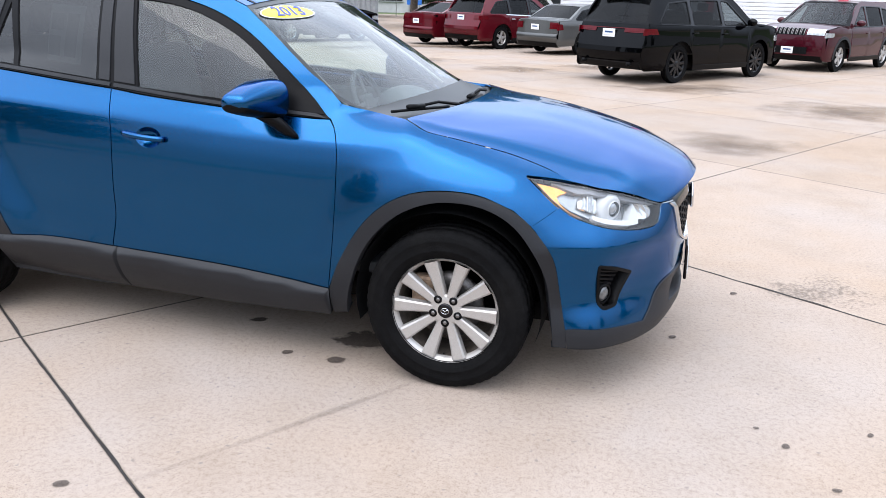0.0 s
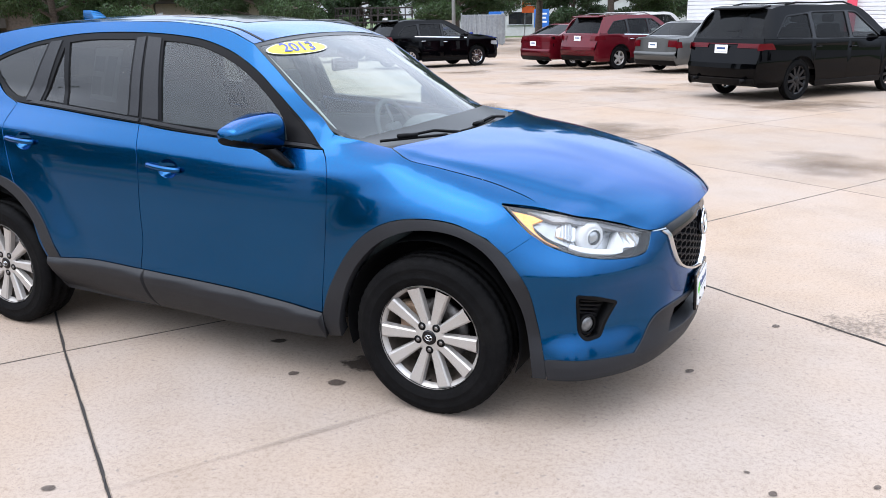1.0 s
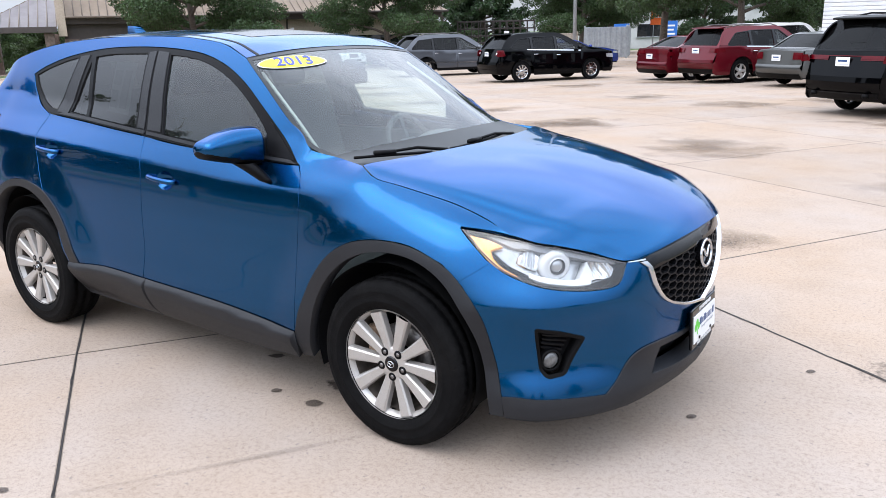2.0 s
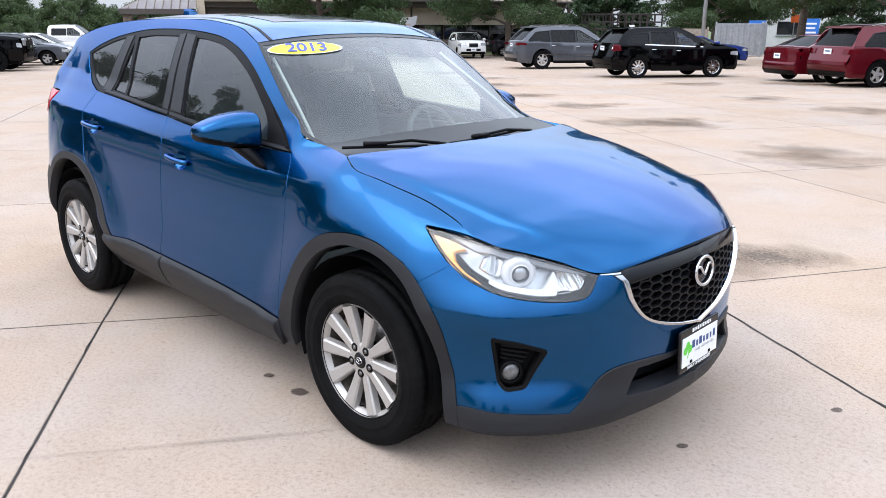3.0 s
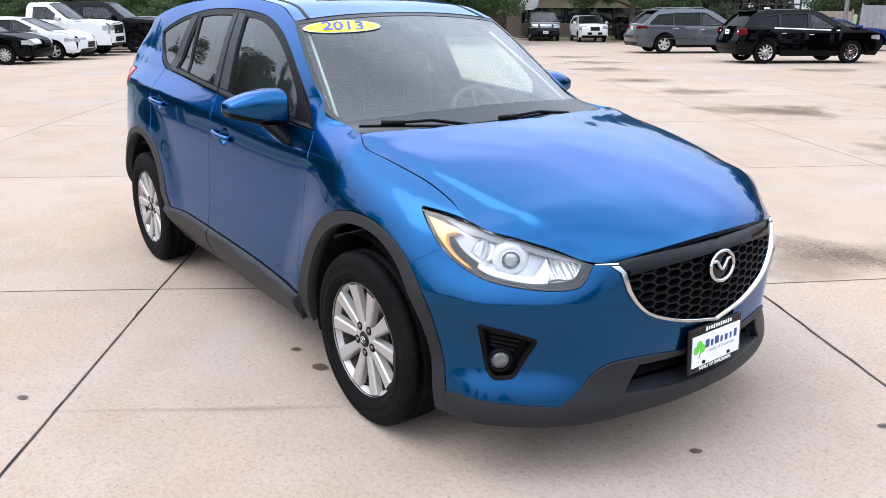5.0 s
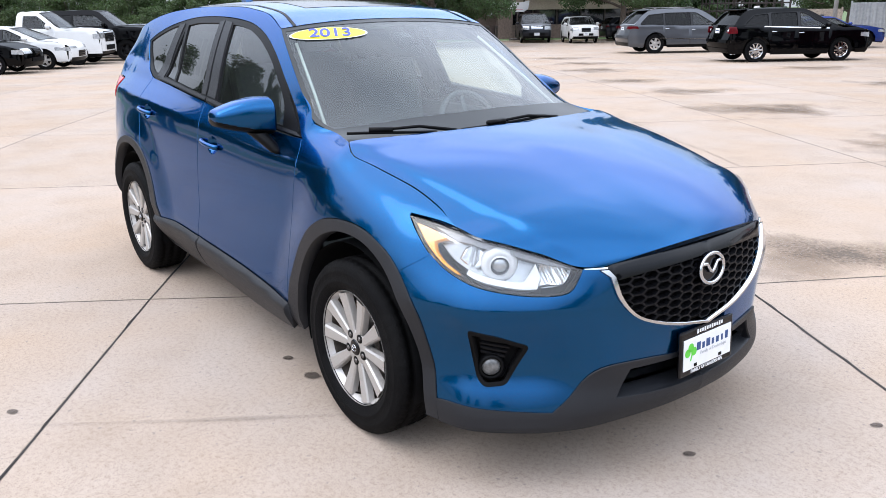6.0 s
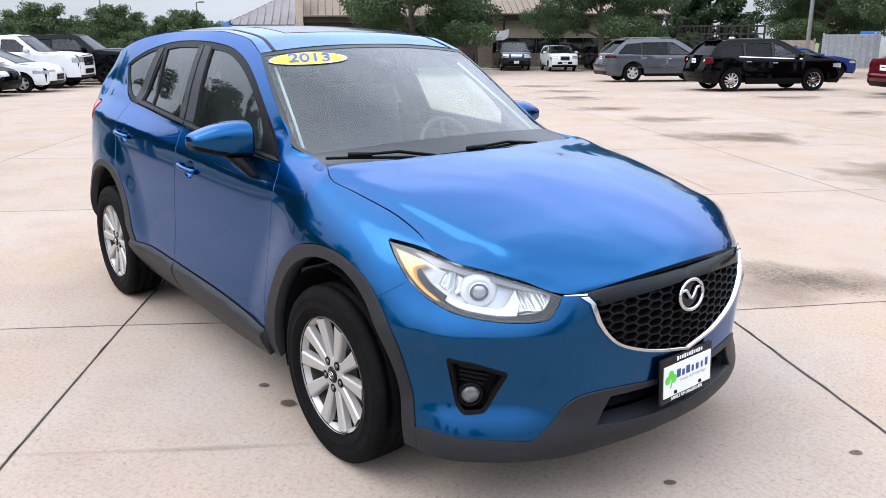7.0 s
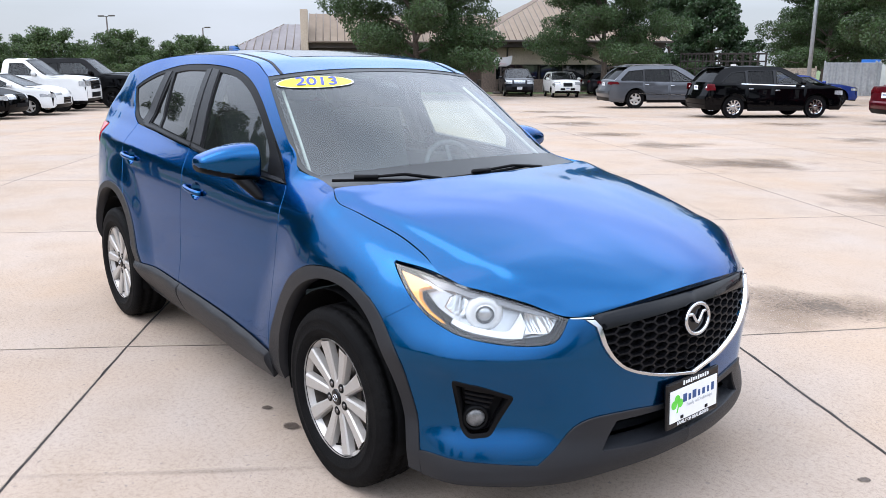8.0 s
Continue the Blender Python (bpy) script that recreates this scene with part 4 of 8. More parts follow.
for px in (-.075, .075):
    add("plate_screw", box(.016, .012, .005, (px, -.05, .006), .003), M_BLACKTRIM, plate)
writing("plate_text", "FAMILY OF DEALERSHIPS", .0175, M_WHITE, plate, Matrix.Translation((0, -.0735, .0022)), bold=.0004)



# ---- headlamps and fog lamps ----
def headlamp(flip):
    def put(name, m, mat, parent, label=""):
        return add(name, flip_y(m) if flip else m, mat, parent, label)

    def facing(s, z, depth, turn):
        x, y, z2 = (float(c) for c in skin(s, z, depth))
        return Matrix.Translation((x, -y if flip else y, z2)) @ pose(0, 0, 0, 0, 0, 90 + (turn if flip else -turn))
    lens = put("headlamp", fill(ring(rev(LAMP_TOP), LAMP_LOW, step=.025), at_skin(.002), .03, (), .012, .003), M_LENS, suv, "clear headlamp with amber corner")
    put("lamp_bowl", fill(ring(rev(LAMP_TOP), LAMP_LOW, step=.025), at_skin(-.075), .04, (), 0, .004), M_LAMPBOWL, lens)
    put("lamp_wall", fill(ring(rev(LAMP_TOP), LAMP_LOW, step=.025), at_skin(-.004), .03, [shrink(ring(rev(LAMP_TOP), LAMP_LOW, step=.025), .008)], .07, .004), M_BLACKTRIM, lens)
    put("indicator", fill(ring([(1.69, .926), (1.73, .888), (1.80, .832), (1.88, .796), (1.925, .784)], [(1.925, .784), (1.90, .797), (1.85, .817), (1.80, .852), (1.785, .878), (1.83, .892)], [(1.83, .892), (1.78, .908), (1.69, .926)]), at_skin(-.016), .02, (), .03), M_AMBER, lens)
    put("upper_trim", fill(ring([(1.72, .934), (1.88, .911), (2.08, .886), (2.25, .846), (2.36, .812)], [(2.36, .812), (2.26, .829), (2.10, .866), (1.95, .886), (1.88, .886)], [(1.88, .886), (1.72, .934)]), at_skin(-.020), .02, (), .04), M_LAMPGREY, lens)
    put("lower_trim", fill(ring([(1.955, .792), (2.05, .771), (2.17, .753), (2.235, .752)], [(2.235, .752), (2.25, .79), (2.235, .828)], [(2.235, .828), (2.215, .80), (2.19, .775), (2.12, .778), (1.96, .806)], [(1.96, .806), (1.955, .792)]), at_skin(-.022), .02, (), .045), M_WHITEPLASTIC, lens)
    put("corner_reflector", fill(ring([(1.90, .83), (1.97, .81), (2.0, .83), (1.99, .875), (1.92, .885), (1.90, .83)]), lambda s, z: skin(s, z, -.05 + .012 * np.sin(s * 160)), .008, (), .02), M_REFLECTOR, lens)
    put("beam_reflector", fill(ring([(2.25, .757), (2.33, .762), (2.35, .79), (2.33, .815), (2.26, .835), (2.25, .757)]), lambda s, z: skin(s, z, -.035 - 9 * np.clip(.045 ** 2 - (s - 2.275) ** 2 - (z - .785) ** 2, 0, 1) + .004 * np.sin(s * 260 + z * 120)), .008, (), .02), M_REFLECTOR, lens)
    prj = add("projector_shroud", lathe([(.031, -.012), (.036, -.004), (.040, -.008), (.058, .006), (.064, .03), (.05, .05)], 40), M_WHITEPLASTIC, lens)
    prj.matrix_local = facing(2.105, .822, -.034, 38)
    cap = add("projector_lens", lathe([(0, -.016), (.012, -.0145), (.022, -.009), (.030, .002), (.031, .012)], 32), M_PROJ, lens)
    cap.matrix_local = facing(2.105, .822, -.034, 38)
    fog_wall = put("fog_pocket", fill(FOG, at_skin(.003), .03, [shrink(FOG, .014)], .055), M_BLACKTRIM, suv, "black fog lamp pocket with a round lamp")
    put("pocket_back", fill(FOG, at_skin(-.05), .03, (), 0, .006), M_DARK, fog_wall)
    for n in range(4):
        zc = .575 - .018 * n
        hb = ring([(2.03, zc), (2.15 - .008 * n, zc - .018)], [(2.15 - .008 * n, zc - .018), (2.15 - .008 * n, zc - .026)], [(2.15 - .008 * n, zc - .026), (2.03, zc - .007)], [(2.03, zc - .007), (2.03, zc)])
        put("pocket_rib", fill(hb, at_skin(-.026), .03, (), .02), M_MESHBLACK, fog_wall)
    fo = add("fog_lamp", lathe([(0, -.012), (.02, -.010), (.030, -.004), (.034, .004)], 28), M_FOGLENS, fog_wall)
    fo.matrix_local = facing(2.075, .463, -.020, 32)
    fr_ = add("fog_lamp_ring", lathe([(.034, -.006), (.040, -.010), (.047, -.002), (.050, .035)], 28), M_BLACKTRIM, fog_wall)
    fr_.matrix_local = facing(2.075, .463, -.020, 32)


M_PROJ = material("projector_glass", (0.30, 0.31, 0.32), 0.06, metal=0.6, coat=1.0, grain=0.3, grain_scale=25)
M_FOGLENS = material("fog_lamp_glass", (0.10, 0.10, 0.10), 0.15, metal=0.0, coat=0.5, grain=0.4, grain_scale=60)
for side in (False, True):
    headlamp(side)


# ---- wheels ----
def spoke_mesh(r0, r1, w0, w1, y0, y1, deep):
    """One tapered, crowned spoke from hub to rim along +z."""
    bm = bmesh.new()
    rows = []
    for t in lin(0, 1, 6):
        r = r0 + (r1 - r0) * t
        w = (w0 + (w1 - w0) * t ** 1.2) / 2
        y = y0 + (y1 - y0) * t ** 1.6
        rows.append([bm.verts.new(v) for v in ((-w * 1.12, y + deep, r), (-w, y + .006, r), (-w * .72, y, r), (w * .72, y, r), (w, y + .006, r), (w * 1.12, y + deep, r))])
    for a, b in zip(rows, rows[1:]):
        for i in range(5):
            bm.faces.new((a[i], a[i + 1], b[i + 1], b[i]))
    bmesh.ops.recalc_face_normals(bm, faces=bm.faces)
    me = bpy.data.meshes.new("spoke")
    bm.to_mesh(me)
    bm.free()
    return me


def tyre_mesh(R, r, w, n=72, grooves=True):
    """Tyre with bulged walls and cut tread; outer wall towards -y."""
    h = w / 2
    prof = [(r, -h * .80), (r + .012, -h * .90), (r + .030, -h * .985), (r + (R - r) * .30, -h * 1.0), (r + (R - r) * .33, -h * 1.02), (r + (R - r) * .36, -h * 1.0), (r + (R - r) * .45, -h), (R - .050, -h * .975), (R - .045, -h * .995), (R - .040, -h * .965), (R - .030, -h * .955), (R - .014, -h * .88), (R - .004, -h * .76)]
    if grooves:
        for g in (-.48, 0, .48):
            prof += [(R, h * (g - .09)), (R - .008, h * (g - .075)), (R - .008, h * (g + .075)), (R, h * (g + .09))]
    else:
        prof += [(R, 0)]
    prof += [(R - .004, h * .76), (R - .014, h * .88), (R - .045, h * .965), (r + (R - r) * .45, h), (r, h * .8)]
    return lathe(prof, n)


RIM_SPOKE = spoke_mesh(.040, .224, .034, .061, -.006, -.020, .030)
TYRE = bpy.data.meshes.new("tyre")
_b = tyre_mesh(.359, .233, .228, 168)
# tread blocks: every second pair of rows cut back, and fine ribs on the wall
for _v in _b.verts:
    _r = math.hypot(_v.co.x, _v.co.z)
    _k = int(round(math.atan2(_v.co.z, _v.co.x) / (2 * math.pi) * 168))
    if _r > .340 and abs(_v.co.y) < .092 and _k % 3 == 0:
        _v.co.x, _v.co.z = _v.co.x * (_r - .003) / _r, _v.co.z * (_r - .003) / _r
_b.to_mesh(TYRE)
_b.free()


def suv_wheel(x, sgn):
    w = add("wheel", TYRE, M_RUBBER, suv, "worn road tyre on a ten-spoke silver alloy rim")
    w.matrix_local = Matrix.Translation((x, sgn * .818, .357)) @ (Matrix() if sgn < 0 else pose(0, 0, 0, 0, 0, 180))
    if w.data.materials[0] is None:
        w.data.materials[0] = M_RUBBER
    rim = add("rim", lathe([(.235, -.100), (.236, -.092), (.229, -.087), (.222, -.080), (.217, -.068)], 64), M_ALLOY, w)
    add("rim_barrel", lathe([(.217, -.068), (.208, .02), (.212, .085), (.235, .095)], 48), M_BARREL, w)
    for k in range(10):
        a = 36 * k + 18
        sp = add("spoke", RIM_SPOKE, M_ALLOY, w)
        sp.matrix_local = pose(0, -.078, 0, 0, a, 0)
    add("hub", lathe([(0, -.086), (.050, -.086), (.068, -.083), (.074, -.075), (.060, -.03)], 40), M_ALLOY, w)
    add("hub_cap", lathe([(0, -.0925), (.026, -.0925), (.032, -.090), (.034, -.084)], 32), M_GLOSSBLACK, w)
    add("cap_emblem", rod([(.017 * math.cos(t), -.0935, .013 * math.sin(t)) for t in lin(0, 2 * math.pi, 25)], .0018, 6, caps=False), M_CHROME, w)
    add("cap_emblem", rod([(-.015, -.0935, .006), (-.006, -.0935, .004), (0, -.0935, -.004), (.006, -.0935, .004), (.015, -.0935, .006)], .0018, 6), M_CHROME, w)
    for k in range(5):
        t = radians(72 * k - 90)
        nut = add("lug_nut", lathe([(0, -.094), (.009, -.092), (.0105, -.088), (.0105, -.07)], 6), M_STEEL, w)
        nut.location = (.057 * math.cos(t), .004, .057 * math.sin(t))
        # a flat black disc paints the shade of the recess round each nut
        well = add("lug_well", lathe([(0, -.0862), (.0175, -.0872), (.019, -.084)], 18), M_BLACKTRIM, w)
        well.location = (.057 * math.cos(t), 0, .057 * math.sin(t))
    add("brake_disc", lathe([(.06, -.01), (.148, -.01), (.148, .012), (.06, .012)], 40, True), M_STEEL, w)
    cal = box(.10, .06, .13, (-.12 if sgn < 0 else .12, -.005, .06), .015)
    add("brake_caliper", cal, M_RUST, w)
    add("valve_stem", rod([(0, -.075, -.205), (0, -.095, -.196)], .004, 6), M_BLACKTRIM, w)


for wx in (1.35, -1.35):
    for sgn in (-1, 1):
        suv_wheel(wx, sgn)
        prof = [(.40, -.17), (.405, .14), (.30, .145), (0, .15)]
        li = lathe([(r, y) for r, y in prof], 40)
        bmesh.ops.delete(li, geom=[v for v in li.verts if v.co.z < -.16], context="VERTS")
        lob = add("wheel_liner", li, M_DARK, suv)
        lob.matrix_local = Matrix.Translation((wx, sgn * .73, .385)) @ (Matrix() if sgn < 0 else pose(0, 0, 0, 0, 0, 180)) @ Matrix.Diagonal((1.02, 1, 1.0, 1))
add("underbody", box(3.9, 1.28, .10, (-.05, 0, .30), .03), M_DARK, suv)
add("underbody", box(1.5, 1.60, .08, (-.05, 0, .27), .02), M_DARK, suv)
add("engine_bay", box(.95, 1.1, .4, (1.55, 0, .58), .05), M_DARK, suv)


# ---- mirrors ----
def mirror(flip):
    k = -1 if flip else 1

    def shell(sel):
        V, F = [], []
        n, rows = 60, 48
        for i in range(rows):
            t = i / (rows - 1)
            y = -.805 - .262 * t
            top = 1.284 - .064 * t ** 2.0 - .010 * (1 - t) ** 3
            low = 1.102 + .028 * t + .030 * t ** 2.0
            cz, hz = (top + low) / 2, (top - low) / 2
            hx = .098 * (1 - .35 * t ** 2.2)
            cx = .515 - .05 * t
            cap_ = math.sqrt(max(0.0, 1 - max(0.0, (t - .91) / .09) ** 2.6)) * math.sqrt(max(.25, 1 - max(0.0, (.06 - t) / .06) ** 2)) if 0 < t < 1 else .05
            for j in range(n):
                a = 2 * math.pi * j / n
                c, s = math.cos(a), math.sin(a)
                px = hx * math.copysign(abs(c) ** .62, c) * (1.0 if c > 0 else .62)
                pz = hz * math.copysign(abs(s) ** .68, s)
                V.append((cx + px * (cap_ ** .6), y, cz + pz * cap_))
        for i in range(rows - 1):
            for j in range(n):
                F.append((i * n + j, i * n + (j + 1) % n, (i + 1) * n + (j + 1) % n, (i + 1) * n + j))
        F.append(tuple(range(n)))
        F.append(tuple(range((rows - 1) * n, rows * n))[::-1])
        P = np.array(V)
        keep = [f for f in F if sel(np.mean([P[i] for i in f], 0))]
        me = bpy.data.meshes.new("mirror")
        me.from_pydata([(p[0], p[1] * k, p[2]) for p in P], [], [f if flip else f[::-1] for f in keep])
        bm = bmesh.new()
        bm.from_mesh(me)
        bmesh.ops.delete(bm, geom=[v for v in bm.verts if not v.link_faces], context="VERTS")
        bmesh.ops.recalc_face_normals(bm, faces=bm.faces)
        for f in bm.faces:
            f.smooth = True
        return bm

    def cut(p):
        t = (-.805 - p[1]) / .262
        return p[2] > 1.128 + .026 * t + .030 * t ** 2
    m = add("side_mirror", shell(cut), M_BLUE, suv, "blue door mirror on a black foot")
    add("mirror_base", shell(lambda p: not cut(p)), M_BLACKTRIM, m)
    foot = bmesh.new()
    rows = []
    for t in lin(0, 1, 6):
        cx, cy, cz = .53 + .085 * t ** .8, -.885 + .05 * t, 1.122 - .078 * t
        hx, hy = .062 - .014 * t, .042 - .010 * t
        rows.append([foot.verts.new((cx + hx * math.cos(a), (cy + hy * math.sin(a)) * k, cz - .012 * math.cos(a) * t)) for a in lin(0, 2 * math.pi, 16, endpoint=False)])
    for a, b in zip(rows, rows[1:]):
        for i in range(16):
            foot.faces.new((a[i], a[(i + 1) % 16], b[(i + 1) % 16], b[i]))
    foot.faces.new(rows[-1])
    bmesh.ops.recalc_face_normals(foot, faces=foot.faces)
    for f in foot.faces:
        f.smooth = True
    add("mirror_foot", foot, M_BLACKTRIM, m)
    add("mirror_glass", box(.006, .14, .09, (.449, .915 * -k * -1, 1.19), .002), M_CHROME, m)


mirror(False)
mirror(True)


# ---- wipers, cowl, fin, roof glass ----
def on_ws(a, b, out):
    P, _, N = grid(f_ws, [a, a + .001], [b, b + .001], 0, True)
    return P[0] + N[0] * out


def wiper(b0, b1, a0, a1, bp):
    pts = [on_ws(a0 + (a1 - a0) * t, b0 + (b1 - b0) * t, .016) for t in lin(0, 1, 12)]
    w = add("wiper", rod(pts, .007, 6), M_BLACKTRIM, suv)
    mid = pts[7]
    piv = on_ws(.99, bp, .02)
    arm = [piv, piv + (mid - piv) * .5 + np.array((0, 0, .022)), mid + np.array((.004, 0, .012))]
    add("wiper_arm", rod(arm, .009, 6, .006), M_BLACKTRIM, w)
    q = pts[7]
    d = (pts[8] - pts[6]) / np.linalg.norm(pts[8] - pts[6])
    add("wiper_clip", rod([q - d * .05 + [0, 0, .012], q + d * .05 + [0, 0, .012]], .012, 8), M_BLACKTRIM, w)
    return w


wiper(.48, .96, .985, .947, .36)
wiper(-.38, .32, .962, .985, -.46)
cowl_f = strip(lambda a: skin(1.05 + .07 * a, 1.128 + .004 * a), lambda a: (1.20 + .09 * a, 1.105 + .0 * a), 2.2)
add("cowl", grid(cowl_f, lin(0, 1, 5), lin(-.89, .89, 25), 0, True), M_BLACKTRIM, suv)
fin = bmesh.new()
rows = []
for t in lin(0, 1, 7):
    w = .026 * (1 - t) ** .8 + .003
    x0, x1 = -1.48 - .015 * t, -1.22 - .15 * t ** .8
    z = 1.655 + .085 * t
    rows.append([fin.verts.new(v) for v in ((x1, 0, z), ((x0 + x1) / 2, -w, z), (x0, -w * .8, z), (x0 - .004, 0, z), (x0, w * .8, z), ((x0 + x1) / 2, w, z))])
for a, b in zip(rows, rows[1:]):
    for i in range(6):
        fin.faces.new((a[i], a[(i + 1) % 6], b[(i + 1) % 6], b[i]))
fin.faces.new(rows[-1])
bmesh.ops.recalc_face_normals(fin, faces=fin.faces)
add("antenna_fin", fin, M_BLUE, roof)
add("sunroof", grid(f_roof, lin(.20, .48, 14), lin(-.60, .60, 17), .0015), M_GLOSSBLACK, roof)

# ---- tail ----
e_bl = [curve((0, -1.93), (.35, -2.02), (.7, -2.12), (1, -2.25)), curve((0, 1.51), (.35, 1.39), (.7, 1.26), (1, 1.13))]
c_bl = [curve((0, -2.0), (.35, -2.07), (.7, -2.14), (1, -2.19)), curve((0, 1.56), (.35, 1.42), (.7, 1.28), (1, 1.12))]
f_bl = strip(lambda a: skin(e_bl[0](a), e_bl[1](a)), lambda a: (c_bl[0](a), c_bl[1](a)), 2.4)
tg = whole("tailgate", ring([(S_REAR, 1.14), (-2.42, 1.14)], [(-2.42, 1.14), (-2.40, 1.05), (-2.2, 1.02), (-2.02, 1.05)], [(-2.02, 1.05), (-2.03, .76)], [(-2.03, .76), (S_REAR, .76)], [(S_REAR, .76), (S_REAR, 1.14)]), M_BLUE, suv)
add("rear_window", grid(f_bl, lin(.06, .95, 10), lin(-.86, .86, 15), .0, False), M_PRIVACY, tg)
fr2 = joined(grid(f_bl, lin(0, .06, 3), lin(-1, 1, 15)), grid(f_bl, lin(0, 1, 12), lin(-1, -.86, 4)), grid(f_bl, lin(0, 1, 12), lin(.86, 1, 4)), grid(f_bl, lin(.95, 1, 3), lin(-1, 1, 15)))
add("window_frame", fr2, M_BLUE, tg)
whole("rear_bumper", ring([(-1.74, .74), (-2.02, .745), (S_REAR, .745)], [(S_REAR, .745), (S_REAR, .30)], [(S_REAR, .30), (-2.2, .27), (-1.872, .262)], [(-1.872, .262), (-1.83, .49), (-1.79, .65), (-1.74, .74)]), M_CLAD, suv, flange=.03)

# ---- cabin ----
def seat(x, y, wide, parent_name):
    s = add(parent_name, box(.50, wide, .16, (x, y, .72), .05, 3), M_SEAT, suv)
    back = box(.14, wide * .96, .62, (0, 0, .31), .05, 3)
    bk_ = add("seat_back", back, M_SEAT, s)
    bk_.matrix_local = Matrix.Translation((x - .22, y, .76)) @ pose(0, 0, 0, 0, -16, 0)
    return s


def head_rest(parent, x, y):
    h = add("head_rest", box(.10, .25, .17, (0, 0, .09), .045, 3), M_SEAT, parent)
    h.matrix_local = Matrix.Translation((x, y, 1.36)) @ pose(0, 0, 0, 0, -10, 0)
    for dy in (-.06, .06):
        add("head_rest_post", rod([(x + .005, y + dy, 1.30), (x, y + dy, 1.40)], .006, 6), M_STEEL, parent)


for sy in (-.37, .37):
    head_rest(seat(.02, sy, .50, "front_seat"), -.44 + .02, sy)
rs = seat(-.82, 0, 1.28, "rear_seat")
for sy in (-.42, 0, .42):
    head_rest(rs, -1.27, sy)
dash_f = strip(lambda a: (1.10 - .42 * a, -.70 + 0 * a, 1.06 - .0 * a - .10 * a ** 4), lambda a: (1.20 - .48 * a, 1.085 + .01 * np.sin(3 * a) - .12 * a ** 4), 2.4)
dash = add("dashboard", grid(dash_f, lin(0, 1, 12), lin(-1, 1, 21), 0, False), M_DASH, suv)
add("dash_front", box(.10, 1.36, .42, (.66, 0, .80), .04, 3), M_DASH, dash)
hoodm = bmesh.new()
bmesh.ops.create_uvsphere(hoodm, u_segments=20, v_segments=10, radius=1.0, matrix=Matrix.Translation((.74, .37, 1.055)) @ Matrix.Diagonal((.15, .20, .085, 1)))
for f in hoodm.faces:
    f.smooth = True
add("instrument_hood", hoodm, M_DASH, dash)
wheel_at = Matrix.Translation((.52, .37, 1.03)) @ pose(0, 0, 0, 0, 66, 0)
stw = add("steering_wheel", rod([(.185 * math.cos(t), .185 * math.sin(t), 0) for t in lin(0, 2 * math.pi, 41)], .016, 10, caps=False), M_DASH, suv)
stw.matrix_local = wheel_at
add("wheel_boss", box(.11, .14, .05, (0, 0, -.01), .02), M_DASH, stw)
for a in (0, 180, 90):
    add("wheel_spoke", box(.12, .03, .014, (.115 * math.cos(radians(a + 90)), .115 * math.sin(radians(a + 90)), -.004), .006, turn=pose(0, 0, 0, 0, 0, a + 90)), M_DASH, stw)
add("rear_view_mirror", box(.03, .24, .065, (.42, 0, 1.435), .015), M_BLACKTRIM, suv)
add("sensor_cover", box(.10, .09, .06, (.44, 0, 1.49), .02, turn=pose(0, 0, 0, 0, 24, 0)), M_BLACKTRIM, suv)
liner_f = strip(lambda a: skin(e_rail[0](a), e_rail[1](a) - .045, -.03), lambda a: (c_roof[0](a), c_roof[1](a) - .05), 2.4)
add("headliner", grid(liner_f, lin(.03, 1, 20), lin(-1, 1, 17), 0, True), M_LINING, suv)
for sy in (-1, 1):
    add("pillar_lining", rod([(.86, sy * .70, 1.13), (.66, sy * .645, 1.28), (.36, sy * .565, 1.49)], .007, 8), M_LINING, suv)
    add("pillar_lining", box(.12, .05, .50, (-.31, sy * .655, 1.37), .02, turn=pose(0, 0, 0, sy * 24, 0, 0)), M_DASH, suv)
    add("door_lining", box(2.0, .05, .60, (-.15, sy * .765, .77), .02), M_DASH, suv)
    add("quarter_lining", box(.12, .06, .62, (-1.15, sy * .63, 1.36), .02, turn=pose(0, 0, 0, sy * 24, 12, 0)), M_DASH, suv)
add("cabin_floor", box(3.1, 1.5, .06, (-.4, 0, .45), .02), M_DASH, suv)
add("load_cover", box(.75, 1.3, .03, (-1.62, 0, 1.06), .01), M_DASH, suv)

# ---- year sticker on the windshield ----
def sticker():
    ca, cb, ra, rb, kt = .116, .652, .060, .305, -.07
    def disc(k, out, name, mat, parent):
        outline = [(ca + k * ra * math.sin(t) + kt * k * rb * math.cos(t), cb + k * rb * math.cos(t)) for t in lin(0, 2 * math.pi, 40, endpoint=False)]
        def fn(a, b):
            return f_ws(a, b)
        m = fill(outline, fn, .02, flange=0)
        P, F, N = m
        N = -N
        return add(name, (P + N * out, [f[::-1] for f in F], N), mat, parent)
    st = disc(1.0, .001, "year_sticker", M_WHITE, suv)
    st["label"] = "yellow oval sticker with the year in blue digits"
    disc(.955, .002, "sticker_face", M_YELLOW, st)
    p = on_ws(ca, cb, .0034)
    ex = on_ws(ca - .1 * kt, cb - .1, .0034) - on_ws(ca + .1 * kt, cb + .1, .0034)
    ey = on_ws(ca - .04, cb, .0034) - on_ws(ca + .04, cb, .0034)
    ex /= np.linalg.norm(ex)
    ey -= ex * (ex @ ey)
    ey /= np.linalg.norm(ey)
    nz = np.cross(ex, ey)
    m = Matrix([[ex[i], ey[i], nz[i], p[i]] for i in range(3)] + [[0, 0, 0, 1]])
    writing("year_text", "2013", .107, M_BLUEINK, st, m @ pose(0, 0, 0, 0, 0, -3), bold=.0022, shear=.18)


sticker()


